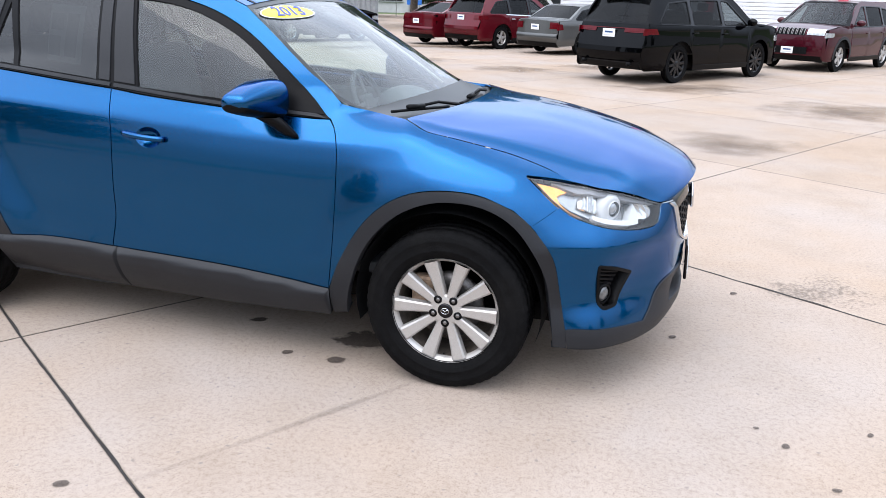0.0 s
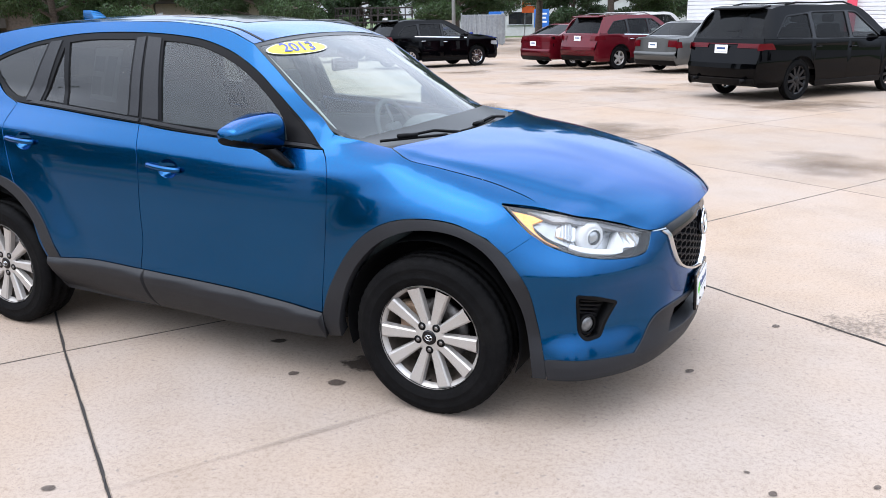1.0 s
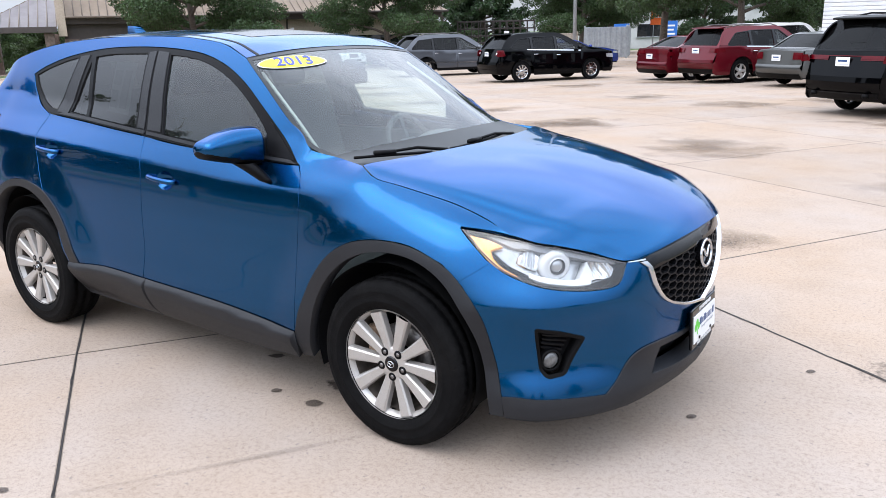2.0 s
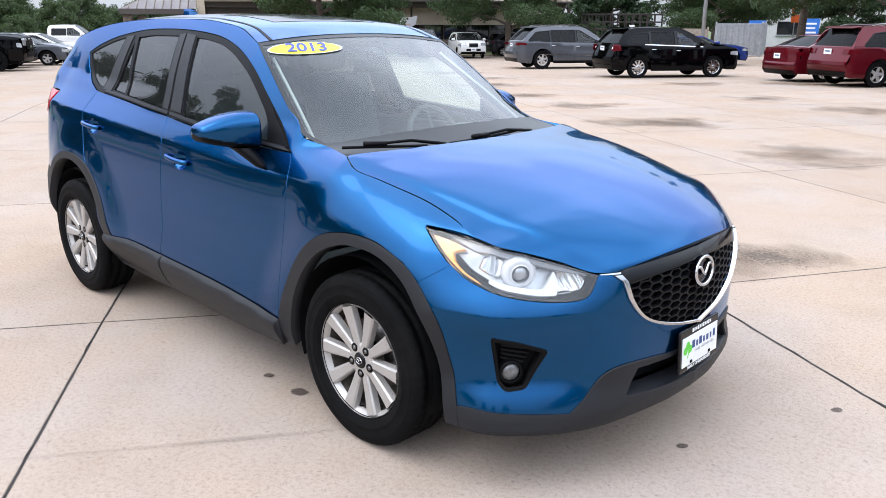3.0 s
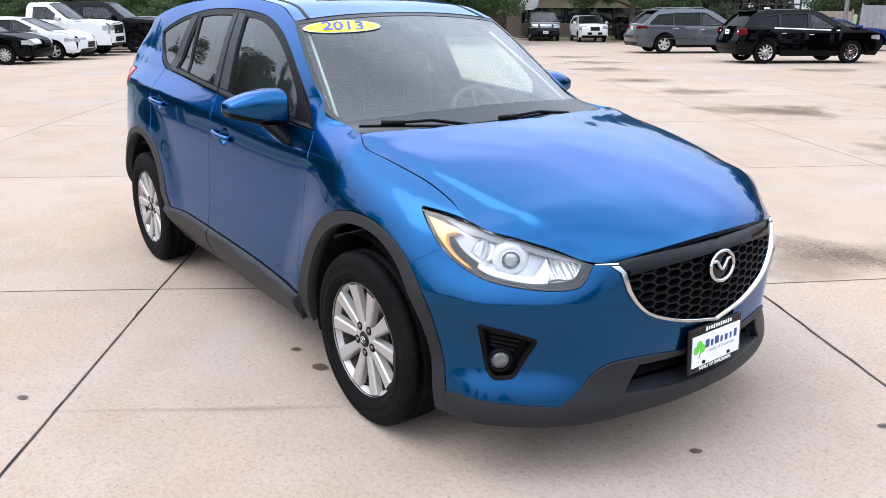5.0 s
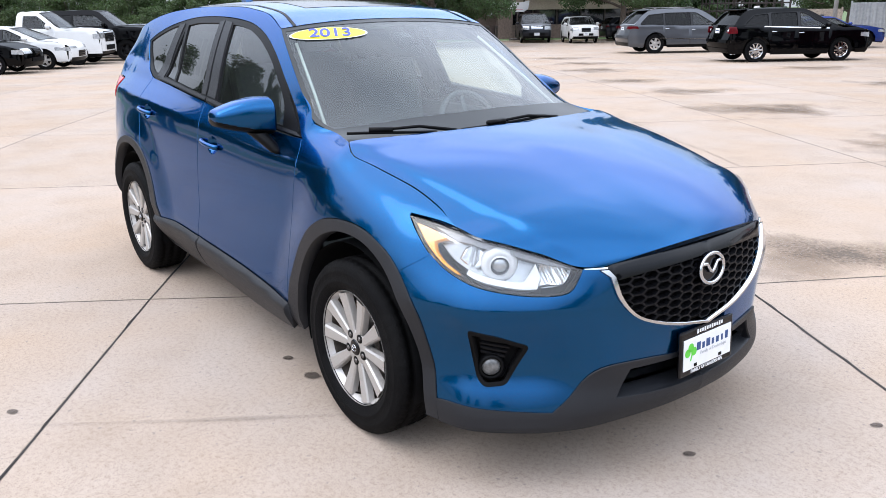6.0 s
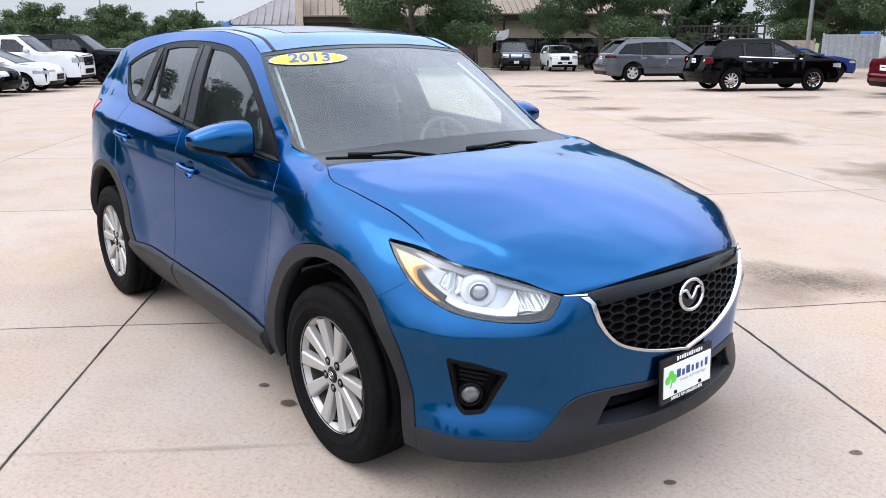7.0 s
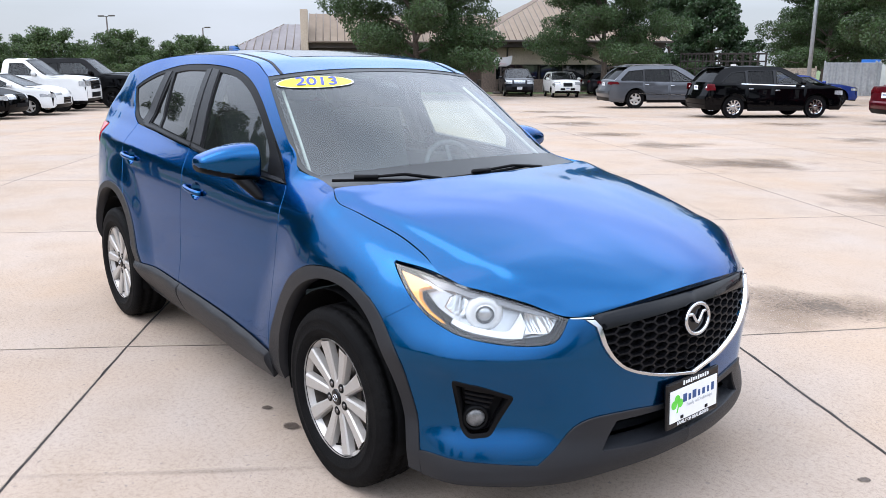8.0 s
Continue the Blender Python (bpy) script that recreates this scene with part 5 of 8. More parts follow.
# ---- the parked vehicles ----
M_CARGLASS = glass("parked_car_glass", (0.06, 0.065, 0.07), 0.26, 0.0, 0.006)
M_CLEARCAR = glass("parked_car_clear_glass", (0.42, 0.46, 0.46), 0.5, 0.0, 0.02)
M_CABIN = material("dark_cabin", (0.03, 0.03, 0.032), 0.85, grain=0.3, grain_scale=30)
M_BLACKRIM = material("black_alloy", (0.005, 0.005, 0.006), 0.35, spec=0.15, coat=0.2, grain=0.1, grain_scale=60)
PAINTS = {"black": paint("black_paint", (0.0008, 0.0008, 0.0012), coat=0.30, spec=0.0), "burgundy": paint("burgundy_paint", (0.045, 0.004, 0.009), 0.4, 0.35), "red": paint("dark_red_paint", (0.090, 0.004, 0.009), 0.4, 0.35),
          "gray": paint("grey_metallic_paint", (0.085, 0.085, 0.082), 0.6, 0.35), "steel": paint("steel_grey_paint", (0.082, 0.086, 0.096), 0.6, 0.35), "navy": paint("deep_blue_paint", (0.012, 0.03, 0.16), 0.4, 0.35),
          "white": paint("white_paint", (0.62, 0.62, 0.61)), "dark": paint("charcoal_paint", (0.012, 0.013, 0.017), 0.3, 0.35, 0.6), "silver": paint("silver_paint", (0.42, 0.42, 0.41), 0.7, 0.35)}
M_PARKLAMP = material("parked_car_headlamp", (0.40, 0.41, 0.42), 0.2, metal=0.5, coat=0.5, grain=0.35, grain_scale=14)
WHEEL_CACHE = {}


def sheet(fn, us, vs, out=0.0):
    return grid(fn, us, vs, out, True)


def wheel_meshes(count, fat):
    key = (count, fat)
    if key not in WHEEL_CACHE:
        t = bpy.data.meshes.new("tyre")
        b = tyre_mesh(1.0, fat, .62, 36, False)
        b.to_mesh(t)
        b.free()
        r = bpy.data.meshes.new("rim")
        b = lathe([(fat, -.27), (fat * .97, -.24), (fat * .92, -.20), (fat * .90, .1), (fat, .25)], 28)
        b.to_mesh(r)
        b.free()
        s = spoke_mesh(.10, fat * .95, .16 if count > 6 else .24, .13 if count > 6 else .20, -.04, -.07, .1)
        h = bpy.data.meshes.new("hub")
        b = lathe([(0, -.27), (.12, -.27), (.17, -.24), (.17, -.1)], 20)
        b.to_mesh(h)
        b.free()
        d = bpy.data.meshes.new("brake_disc")
        b = lathe([(0, -.02), (fat * .72, -.02), (fat * .72, .05), (0, .05)], 20)
        b.to_mesh(d)
        b.free()
        WHEEL_CACHE[key] = (t, r, s, h, d)
    return WHEEL_CACHE[key]


def vehicle(name, label, spot, heading, L, W, H, wb, R, fo, color, path, cuts, beltz, panes, tail=None, head=None, spokes=10, rim=M_ALLOY, fat=.62, clad=False,
            tint=None, plates="", grille=None, chrome_line=None, sill=.27, rails=False, category="car", ref="RR", group="parked cars", bed=None):
    """A parked vehicle; x ahead, standing at its middle. path: top line from the front lip to the rear lip as (x, z, bulge ahead, bulge up, part)."""
    th = radians(heading)
    hx, hy = math.cos(th), math.sin(th)
    ox, oy = {"RR": (-wb / 2, -W / 2 + .1), "FR": (wb / 2, -W / 2 + .1), "FL": (wb / 2, W / 2 - .1), "RL": (-wb / 2, W / 2 - .1), "F": (wb / 2 + fo, 0)}[ref]
    cx, cy = spot[0] - (ox * hx - oy * hy), spot[1] - (ox * hy + oy * hx)
    zf, zr = gz(cx + hx * wb / 2, cy + hy * wb / 2), gz(cx - hx * wb / 2, cy - hy * wb / 2)
    car = base(name, Matrix.Translation((cx, cy, (zf + zr) / 2)) @ Euler((0, 0, th)).to_matrix().to_4x4() @ pose(0, 0, 0, 0, -math.degrees(math.atan2(zf - zr, wb)), 0), label, category, group)
    body = PAINTS[color]
    tint = tint or M_CARGLASS
    nose = wb / 2 + fo
    rear = nose - L
    mid_x = (nose + rear) / 2
    bl = curve(*beltz)

    def hw(x, z):
        e = np.clip(np.abs(np.asarray(x, float) - mid_x) / (L / 2), 0, 1)
        r = np.asarray(z, float) - bl(x)
        lean = np.where(r > -.06, .40 * np.clip(r + .06, 0, 2) ** 1.05, .12 * np.clip(-.06 - r, 0, .35) ** 2 * -1 + .0)
        tuck = .35 * np.clip(.42 - np.asarray(z, float), 0, 1) ** 1.5 * 1.2
        return (W / 2) * (1 - .05 * e ** 3 - .10 * e ** 14) - np.maximum(lean, -.02) - tuck - .012

    def side(out=0.0):
        return lambda x, z: (x, -(hw(x, z) + out), z)

    def put2(nm, poly, mat, parent=car, out=0.0, step=.12, holes=(), flange=.02, gap=0.0, label=""):
        m = fill(poly, side(out), step, holes, flange, gap)
        return add(nm, m, mat, parent, label), add(nm, flip_y(m), mat, parent, label)

    # top line as one polyline with bulges, cut into its parts
    P = np.array([[p[0], p[1], p[2], p[3]] for p in path], float)
    parts = {}
    for i in range(len(path) - 1):
        parts.setdefault(path[i][4], []).append(i)

    def sheet_fn(i0, i1):
        pts = np.array(arc([tuple(p) for p in P[i0:i1 + 2]], .06)) if i1 > i0 else P[i0:i0 + 2]
        tt = np.r_[0, np.cumsum(np.linalg.norm(np.diff(pts[:, :2], axis=0), axis=1))]
        tt /= tt[-1]

        def fn(a, b):
            q = [np.interp(a, tt, pts[:, k]) for k in range(4)]
            w = 1 - np.abs(b) ** 2.3
            return q[0] + q[2] * w, b * hw(q[0], q[1]), q[1] + q[3] * w
        return fn
    fns, made = {}, {}
    for part_name, idx in parts.items():
        fn = sheet_fn(idx[0], idx[-1])
        fns[part_name] = fn
        glassy = part_name in ("windshield", "rear_window")
        mat = tint if part_name == "rear_window" else M_CLEARCAR if glassy else (M_CLAD if clad and part_name == "rear_bumper" else M_BLACKTRIM if part_name == "front_lip" else M_CABIN if part_name in ("bed_floor", "bed_front") else body)
        made[part_name] = add(part_name, sheet(fn, lin(0, 1, 9 if len(idx) > 1 else 6), lin(-1, 1, 13)), mat, car)
        if glassy:
            rim_ = joined(sheet(fn, lin(0, 1, 6), lin(-1, -.90, 3), .006), sheet(fn, lin(0, 1, 6), lin(.90, 1, 3), .006), sheet(fn, lin(0, .05, 2), lin(-.9, .9, 9), .006), sheet(fn, lin(.94, 1, 2), lin(-.9, .9, 9), .006))
            add("glass_frame", rim_, M_BLACKTRIM if part_name == "windshield" else body, made[part_name])
    top = np.array(arc([tuple(p[:2]) for p in P], .05))
    order = np.argsort(top[:, 0])

    def roofline(x):
        return float(np.interp(x, top[order, 0], top[order, 1]))
    upper = {}
    for x, z in top:
        k = round(float(x), 2)
        upper[k] = max(upper.get(k, 0), float(z))
    ux = np.array(sorted(upper))
    uz = np.array([upper[k] for k in ux])
    Ra = R + .07

    def low(x):
        z = sill
        for xw in (wb / 2, -wb / 2):
            if abs(x - xw) < Ra:
                z = max(z, R + math.sqrt(Ra ** 2 - (x - xw) ** 2))
        for end in (nose, rear):
            if abs(x - end) < .12:
                z = max(z, .36 - abs(x - end))
        return z

    def panel_poly(xa, xb):
        n = max(6, int((xb - xa) / .05))
        xs = list(lin(xa, xb, n))
        for xw in (wb / 2, -wb / 2):
            xs += [xw + Ra * math.cos(t) for t in lin(0.02, math.pi - .02, 19) if xa < xw + Ra * math.cos(t) < xb]
        xs = sorted(set(round(float(v), 4) for v in xs))
        lo_ = [(x, low(x)) for x in xs]
        hi_ = [(x, min(float(bl(x)), float(np.interp(x, ux, uz)))) for x in xs]
        keep = [i for i in range(len(xs)) if hi_[i][1] > lo_[i][1] + .01]
        return [lo_[i] for i in keep] + [hi_[i] for i in reversed(keep)]
    xs_ = [rear + .004, *cuts, nose - .004]
    names = ["rear_quarter", "rear_door", "front_door", "front_fender"] if len(cuts) == 3 else ["bed_side", "front_door", "front_fender"] if len(cuts) == 2 else ["rear_quarter", "rear_door", "front_door", "front_fender"]
    doors = {}
    for nm, xa, xb in zip(names, xs_, xs_[1:]):
        doors[nm] = put2(nm, panel_poly(xa, xb), body, gap=.004)
    # roof frame above the belt with window holes
    fx = [x for x in ux if uz[list(ux).index(x)] > float(bl(x)) + .02 and (bed is None or x > bed)]
    fr = [(x, float(bl(x)) + .002) for x in fx[::3]] + [(x, float(uz[list(ux).index(x)]) - .0) for x in reversed(fx[::2])]
    holes = [rounded(p, .03, 2) for p in panes]
    frame_parts = put2("roof_frame", fr, body if not clad else body, holes=holes, flange=.03, step=.15)
    for h in holes:
        for k, fp in enumerate(frame_parts):
            m = fill(h, side(-.012), .2, (), 0)
            add("side_window", flip_y(m) if k else m, tint if h is not holes[-1] else M_CLEARCAR, fp)
            m = fill(shrink(h, -.018), side(.004), .2, [h], .012)
            add("window_seal", flip_y(m) if k else m, M_BLACKTRIM, fp)
    if bed is None:
        lows, tops = [], []
        for p in panes:
            q = sorted(p, key=lambda c: c[1])
            lows += q[:2]
            tops += q[2:]
        band = shrink(rounded(sorted(lows) + sorted(tops)[::-1], .05, 3), -.030)
        put2("window_band", band, M_GLOSSBLACK, out=.003, holes=holes, flange=.004, step=.2)
    # lamps
    tail_of = "tailgate" if "tailgate" in fns else "rear_bumper"
    if tail:
        a0, a1, b0, b1, sl, z0, z1, shape = tail
        for sg in (-1, 1):
            lamp = add("tail_lamp", sheet(fns[tail_of], lin(a0, a1, 4), lin(sg * b0, sg * b1, 6) if sg > 0 else lin(sg * b1, sg * b0, 6), .014), M_REDLENS, car)
            m = fill(rounded([(rear + .01, z0), (rear + sl, z0 + .02), (rear + sl * .8, z1), (rear + .03, z1)], .02, 2), side(.012), .1)
            add("lamp_side", m if sg > 0 else flip_y(m), M_REDLENS, lamp)
            add("reverse_lens", sheet(fns[tail_of], lin(a0 + (a1 - a0) * .45, a0 + (a1 - a0) * .75, 3), lin(b0 + .02, b1 * .93, 4) if sg > 0 else lin(-b1 * .93, -b0 - .02, 4), .020), M_WHITEPLASTIC if shape == "clear" else M_REDLENS, lamp)
    if "rear_bumper" in fns:
        add("bumper_step", sheet(fns["rear_bumper"], lin(.02, .20, 3), lin(-.985, .985, 11), .022), body, car)
        add("lower_valance", sheet(fns["rear_bumper"], lin(.58, .97, 4), lin(-.96, .96, 11), .012), M_BLACKTRIM, car)
    if bed is None and "trunk_lid" not in fns and "rear_window" in parts:
        sx, sz = P[parts["rear_window"][0]][:2]
        add("rear_spoiler", box(.34, 1.72 * float(hw(sx, sz)), .04, (sx - .07, 0, sz + .035), .018, 2, turn=pose(0, 0, 0, 0, -7, 0)), body, car)
    face = "front_face"
    if face in fns and (grille is None or grille[0] > .3):
        add("lower_grille", sheet(fns[face], lin(.06, .30, 3), lin(-.58, .58, 9), .012), M_DARK, car)
    if head and face in fns:
        a0, a1, b0, b1, sl, z0, z1 = head
        for sg in (-1, 1):
            lamp = add("headlamp", sheet(fns[face], lin(a0, a1, 4), lin(b0, b1, 6) if sg > 0 else lin(-b1, -b0, 6), .014), M_PARKLAMP, car)
            m = fill(rounded([(nose - sl, z0 + .03), (nose - .015, z0), (nose - .04, z1), (nose - sl, z1)], .02, 2), side(.012), .1)
            add("lamp_side", m if sg > 0 else flip_y(m), M_PARKLAMP, lamp)
    if grille and face in fns:
        a0, a1, b1, bars, bar_mat = grille
        g = add("grille", sheet(fns[face], lin(a0, a1, 4), lin(-b1, b1, 9), .010), M_DARK, car)
        if bars > 0:
            for k in range(bars):
                b = -b1 + 2 * b1 * (k + .5) / bars
                q = 2 * b1 / bars
                for bb in ((b - q * .42, b - q * .26), (b + q * .26, b + q * .42)):
                    add("grille_slot", sheet(fns[face], lin(a0 + (a1 - a0) * .06, a1 - (a1 - a0) * .06, 4), lin(*bb, 2), .022), bar_mat, g)
        else:
            for k in range(-bars):
                a = a0 + (a1 - a0) * (k + .5) / -bars
                add("grille_bar", sheet(fns[face], lin(a - .03, a + .03, 2), lin(-b1, b1, 9), .024), bar_mat, g)
    for where in plates.split():
        seg, zz = (rear - .06, .98 if H > 1.6 else .80) if where == "rear" else (nose + .12, .52)
        f = fns[tail_of] if where == "rear" else fns.get(face)
        aa = lin(0, 1, 21)
        zsamp = np.array([float(f(np.array([a]), np.array([0.0]))[2][0]) for a in aa])
        a = float(np.interp(zz, zsamp if zsamp[0] < zsamp[-1] else zsamp[::-1], aa if zsamp[0] < zsamp[-1] else aa[::-1]))
        x, y, z = (float(c[0]) for c in f(np.array([a]), np.array([0.0])))
        pl = add("licence_plate", box(.01, .31, .16, (0, 0, 0), .003), M_WHITE, car)
        pl.location = (x + (.022 if where == "front" else -.022), 0, z)
        add("plate_bar", box(.012, .20, .035, (0, 0, .015), 0), M_NAVYINK, pl)
        add("plate_bar", box(.0125, .26, .012, (0, 0, -.045), 0), M_GREYINK, pl)
    # wheels, floor, mirrors, seats
    t_, r_, s_, h_, d_ = wheel_meshes(spokes, fat)
    for wx in (wb / 2, -wb / 2):
        for sg in (-1, 1):
            w = add("wheel", t_, M_RUBBER, car)
            w.matrix_local = Matrix.Translation((wx, sg * (W / 2 - .135), R)) @ (Matrix() if sg < 0 else pose(0, 0, 0, 0, 0, 180)) @ Matrix.Diagonal((R, R * .60, R, 1))
            add("rim", r_, rim, w)
            add("hub", h_, rim, w)
            add("brake_disc", d_, M_DARK, w)
            for k in range(spokes):
                sp = add("spoke", s_, rim, w)
                sp.matrix_local = pose(0, -.20, 0, 0, 360 / spokes * k + 11, 0)
    add("underbody", box(L - .5, W - .5, .16, (mid_x, 0, .36), .03), M_DARK, car)
    add("wheel_bay", box(2 * Ra + .1, W - .55, .55, (wb / 2, 0, .60), .03), M_DARK, car)
    add("wheel_bay", box(2 * Ra + .1, W - .55, .50, (-wb / 2, 0, .58), .03), M_DARK, car)
    cabin = cuts[-1]
    mz = float(bl(cabin - .1)) + .03
    for sg in (-1, 1):
        mb = bmesh.new()
        bmesh.ops.create_uvsphere(mb, u_segments=14, v_segments=8, radius=1.0, matrix=Matrix.Translation((cabin - .16, sg * (float(hw(cabin - .1, mz)) + .13), mz + .09)) @ Matrix.Diagonal((.075, .115, .08 if H < 1.85 else .12, 1)))
        box(.06, .12, .03, (cabin - .14, sg * (float(hw(cabin - .1, mz)) + .04), mz + .03), .01, bm=mb)
        for f in mb.faces:
            f.smooth = True
        add("side_mirror", mb, body if color not in ("silver",) else M_BLACKTRIM, car)
    for nm, dx in (("front_door", .13), ("rear_door", .13)):
        if nm in doors:
            xa = xs_[names.index(nm)] + dx
            for k, d in enumerate(doors[nm]):
                zz = float(bl(xa)) - .14
                yy = float(hw(xa, zz)) + .015
                add("door_handle", rod([(xa - .09, (yy - .012) * (-1 if k == 0 else 1), zz), (xa - .06, (yy + .01) * (-1 if k == 0 else 1), zz), (xa + .06, (yy + .01) * (-1 if k == 0 else 1), zz), (xa + .09, (yy - .012) * (-1 if k == 0 else 1), zz)], .013, 6), M_CHROME if chrome_line else body, d)
    for sx, sy in ((cabin - 1.0, -.37), (cabin - 1.0, .37)):
        s = add("front_seat", box(.16, .46, .72, (sx, sy, float(bl(sx)) - .06), .05, 2, turn=pose(0, 0, 0, 0, -12, 0)), M_CABIN, car)
        add("head_rest", box(.1, .24, .16, (sx - .10, sy, float(bl(sx)) + .40), .04), M_CABIN, s)
    if bed is None or bed < cabin - 1.6:
        add("rear_seat", box(.16, W - .6, .66, (cabin - 1.95, 0, float(bl(cabin - 1.5)) - .10), .05, 2, turn=pose(0, 0, 0, 0, -14, 0)), M_CABIN, car)
    add("cabin_tub", box(2.5 if bed is None else 1.6, W - .36, .3, (cabin - 1.2 if bed is None else cabin - .8, 0, .70), .05), M_CABIN, car)
    if chrome_line:
        z0 = chrome_line
        m = fill([(cuts[0] - .2, float(bl(cuts[0] - .2)) - .004 + z0), (cabin - .05, float(bl(cabin)) - .004 + z0), (cabin - .05, float(bl(cabin)) + .024 + z0), (cuts[0] - .2, float(bl(cuts[0] - .2)) + .024 + z0)], side(.008), .1)
        add("chrome_strip", m, M_CHROME, car)
        add("chrome_strip", flip_y(m), M_CHROME, car)
    if clad:
        for xw in (wb / 2, -wb / 2):
            outer = [(xw + (Ra + .06) * math.cos(t), R + (Ra + .06) * math.sin(t)) for t in lin(-.12, math.pi + .12, 24)]
            inner = [(xw + (Ra - .012) * math.cos(t), R + (Ra - .012) * math.sin(t)) for t in lin(math.pi + .12, -.12, 24)]
            put2("arch_trim", outer + inner, M_CLAD if color != "black" else M_BLACKTRIM, out=.010, step=.08)
    m = fill([(-wb / 2 + Ra + .02, sill - .02), (wb / 2 - Ra - .02, sill - .02), (wb / 2 - Ra - .02, sill + .09), (-wb / 2 + Ra + .02, sill + .09)], side(.012), .15)
    for k in (0, 1):
        add("sill_trim", flip_y(m) if k else m, M_BLACKTRIM, car)
    if rails:
        for sg in (-1, 1):
            pts = [(x, sg * (float(hw(x, roofline(x))) - .06), float(np.interp(x, ux, uz)) + (.05 if 0 < i < 7 else .01)) for i, x in enumerate(lin(cuts[0] - .55, cabin - .75, 8))]
            add("roof_rail", rod(pts, .018, 6), M_STEEL if color != "black" else M_BLACKTRIM, car)
    return car, fns, side


def suv_path(n, r, H, cowl, rf, rr, hood0, hood1, tb, tz):
    return [(n - .10, .26, .08, 0, "front_lip"), (n - .01, .40, .10, 0, "front_face"), (n, .62, .11, 0, "front_face"), (n - .05, hood0 - .06, .11, .01, "front_face"), (n - .14, hood0, .10, .02, "hood"),
            ((n + cowl) / 2, (hood0 + hood1) / 2 + .03, .06, .05, "hood"), (cowl, hood1, .13, .015, "windshield"), (rf, H - .075, .07, .03, "roof"), ((rf + rr) / 2 + .1, H - .035, 0, .035, "roof"), (rr, H - .09, -.05, .03, "rear_window"),
            (tb, tz, -.08, .0, "tailgate"), (r + .01, .72, -.09, 0, "rear_bumper"), (r, .55, -.09, 0, "rear_bumper"), (r + .09, .33, -.06, 0, "rear_bumper"), (r + .14, .30, -.04, 0, "rear_bumper")]


def sedan_path(n, r, H, cowl, rf, rr, hood0, hood1, tb, tz, deck):
    return [(n - .10, .22, .08, 0, "front_lip"), (n - .01, .36, .12, 0, "front_face"), (n, .52, .13, 0, "front_face"), (n - .06, hood0 - .05, .13, .01, "front_face"), (n - .16, hood0, .10, .02, "hood"),
            ((n + cowl) / 2, (hood0 + hood1) / 2 + .03, .06, .05, "hood"), (cowl, hood1, .14, .015, "windshield"), (rf, H - .06, .07, .03, "roof"), ((rf + rr) / 2, H - .03, 0, .03, "roof"), (rr, H - .08, -.06, .03, "rear_window"),
            (tb, tz, -.10, .02, "trunk_lid"), (r + .07, deck, -.10, .015, "tailgate"), (r + .03, .62, -.10, 0, "rear_bumper"), (r, .50, -.10, 0, "rear_bumper"), (r + .10, .25, -.05, 0, "rear_bumper"), (r + .14, .24, -.04, 0, "rear_bumper")]


def truck_path(n, r, H, cowl, rf, rr, hood0, hood1, bedz):
    return [(n - .12, .38, .05, 0, "front_lip"), (n, .50, .06, 0, "front_face"), (n + .01, .75, .07, 0, "front_face"), (n - .02, hood0 - .08, .07, .01, "front_face"), (n - .08, hood0, .06, .03, "hood"),
            ((n + cowl) / 2, (hood0 + hood1) / 2 + .02, .04, .05, "hood"), (cowl, hood1, .12, .015, "windshield"), (rf, H - .07, .06, .03, "roof"), ((rf + rr) / 2, H - .03, 0, .03, "roof"), (rr, H - .08, -.03, .02, "rear_window"),
            (rr - .10, bedz + .04, -.03, 0, "bed_front"), (rr - .14, bedz - .02, 0, 0, "bed_floor"), (r + .10, bedz - .02, 0, 0, "tailgate"), (r + .02, .62, -.02, 0, "rear_bumper"), (r, .55, -.03, 0, "rear_bumper"), (r + .10, .42, -.03, 0, "rear_bumper")]


def suv_panes(cab, b, c, d, zb, zt, slope):
    """Front, rear and quarter windows between the belt zb and the roof zt; the front one last."""
    return [[(d + .10, zb + .07), (c - .10, zb + .05), (c - .10, zt - .03), (d + .46, zt - .08)], [(c + .02, zb + .04), (b - .06, zb + .03), (b - .06, zt), (c + .02, zt - .01)], [(b + .06, zb + .03), (cab - .06, zb + .02), (cab - slope, zt - .02), (b + .06, zt)]]


A = 57.5
# black three-row SUV
dark_car, dark_fns, _ = vehicle("black_suv", "glossy black three-row SUV with black wheels, its tail towards the aisle", (2.29, 13.2), 55, 5.11, 1.925, 1.80, 3.04, .385, .93, "black",
        suv_path(2.45, -2.66, 1.80, 1.28, .42, -2.18, 1.08, 1.16, -2.52, 1.16), (-1.18, -.08, 1.05), [(-2.7, 1.17), (-1, 1.14), (1.1, 1.10), (1.3, 1.16), (2.6, 1.0)],
        suv_panes(1.0, -.02, -1.12, -2.3, 1.13, 1.64, .72), tail=(.17, .36, .42, .995, .40, .96, 1.09, "red"), head=(.5, .8, .6, .99, .3, .78, .92), spokes=10, rim=M_BLACKRIM, fat=.70, plates="rear", rails=True)
add("light_bar", sheet(dark_fns["tailgate"], lin(.175, .205, 2), lin(-.43, .43, 9), .017), M_REDLENS, dark_car)
add("bumper_strip", sheet(dark_fns["rear_bumper"], lin(.60, .62, 2), lin(-.72, .72, 9), .026), M_CLAD, dark_car)
for sg in (-1, 1):
    add("exhaust_tip", rod([(-2.55, sg * .58, .40), (-2.74, sg * .58, .40)], .040, 12), M_BLACKTRIM, dark_car)
add("rear_wiper", rod([(-2.50, .02, 1.30), (-2.49, -.16, 1.31), (-2.485, -.30, 1.31)], .014, 6), M_BLACKTRIM, dark_car)
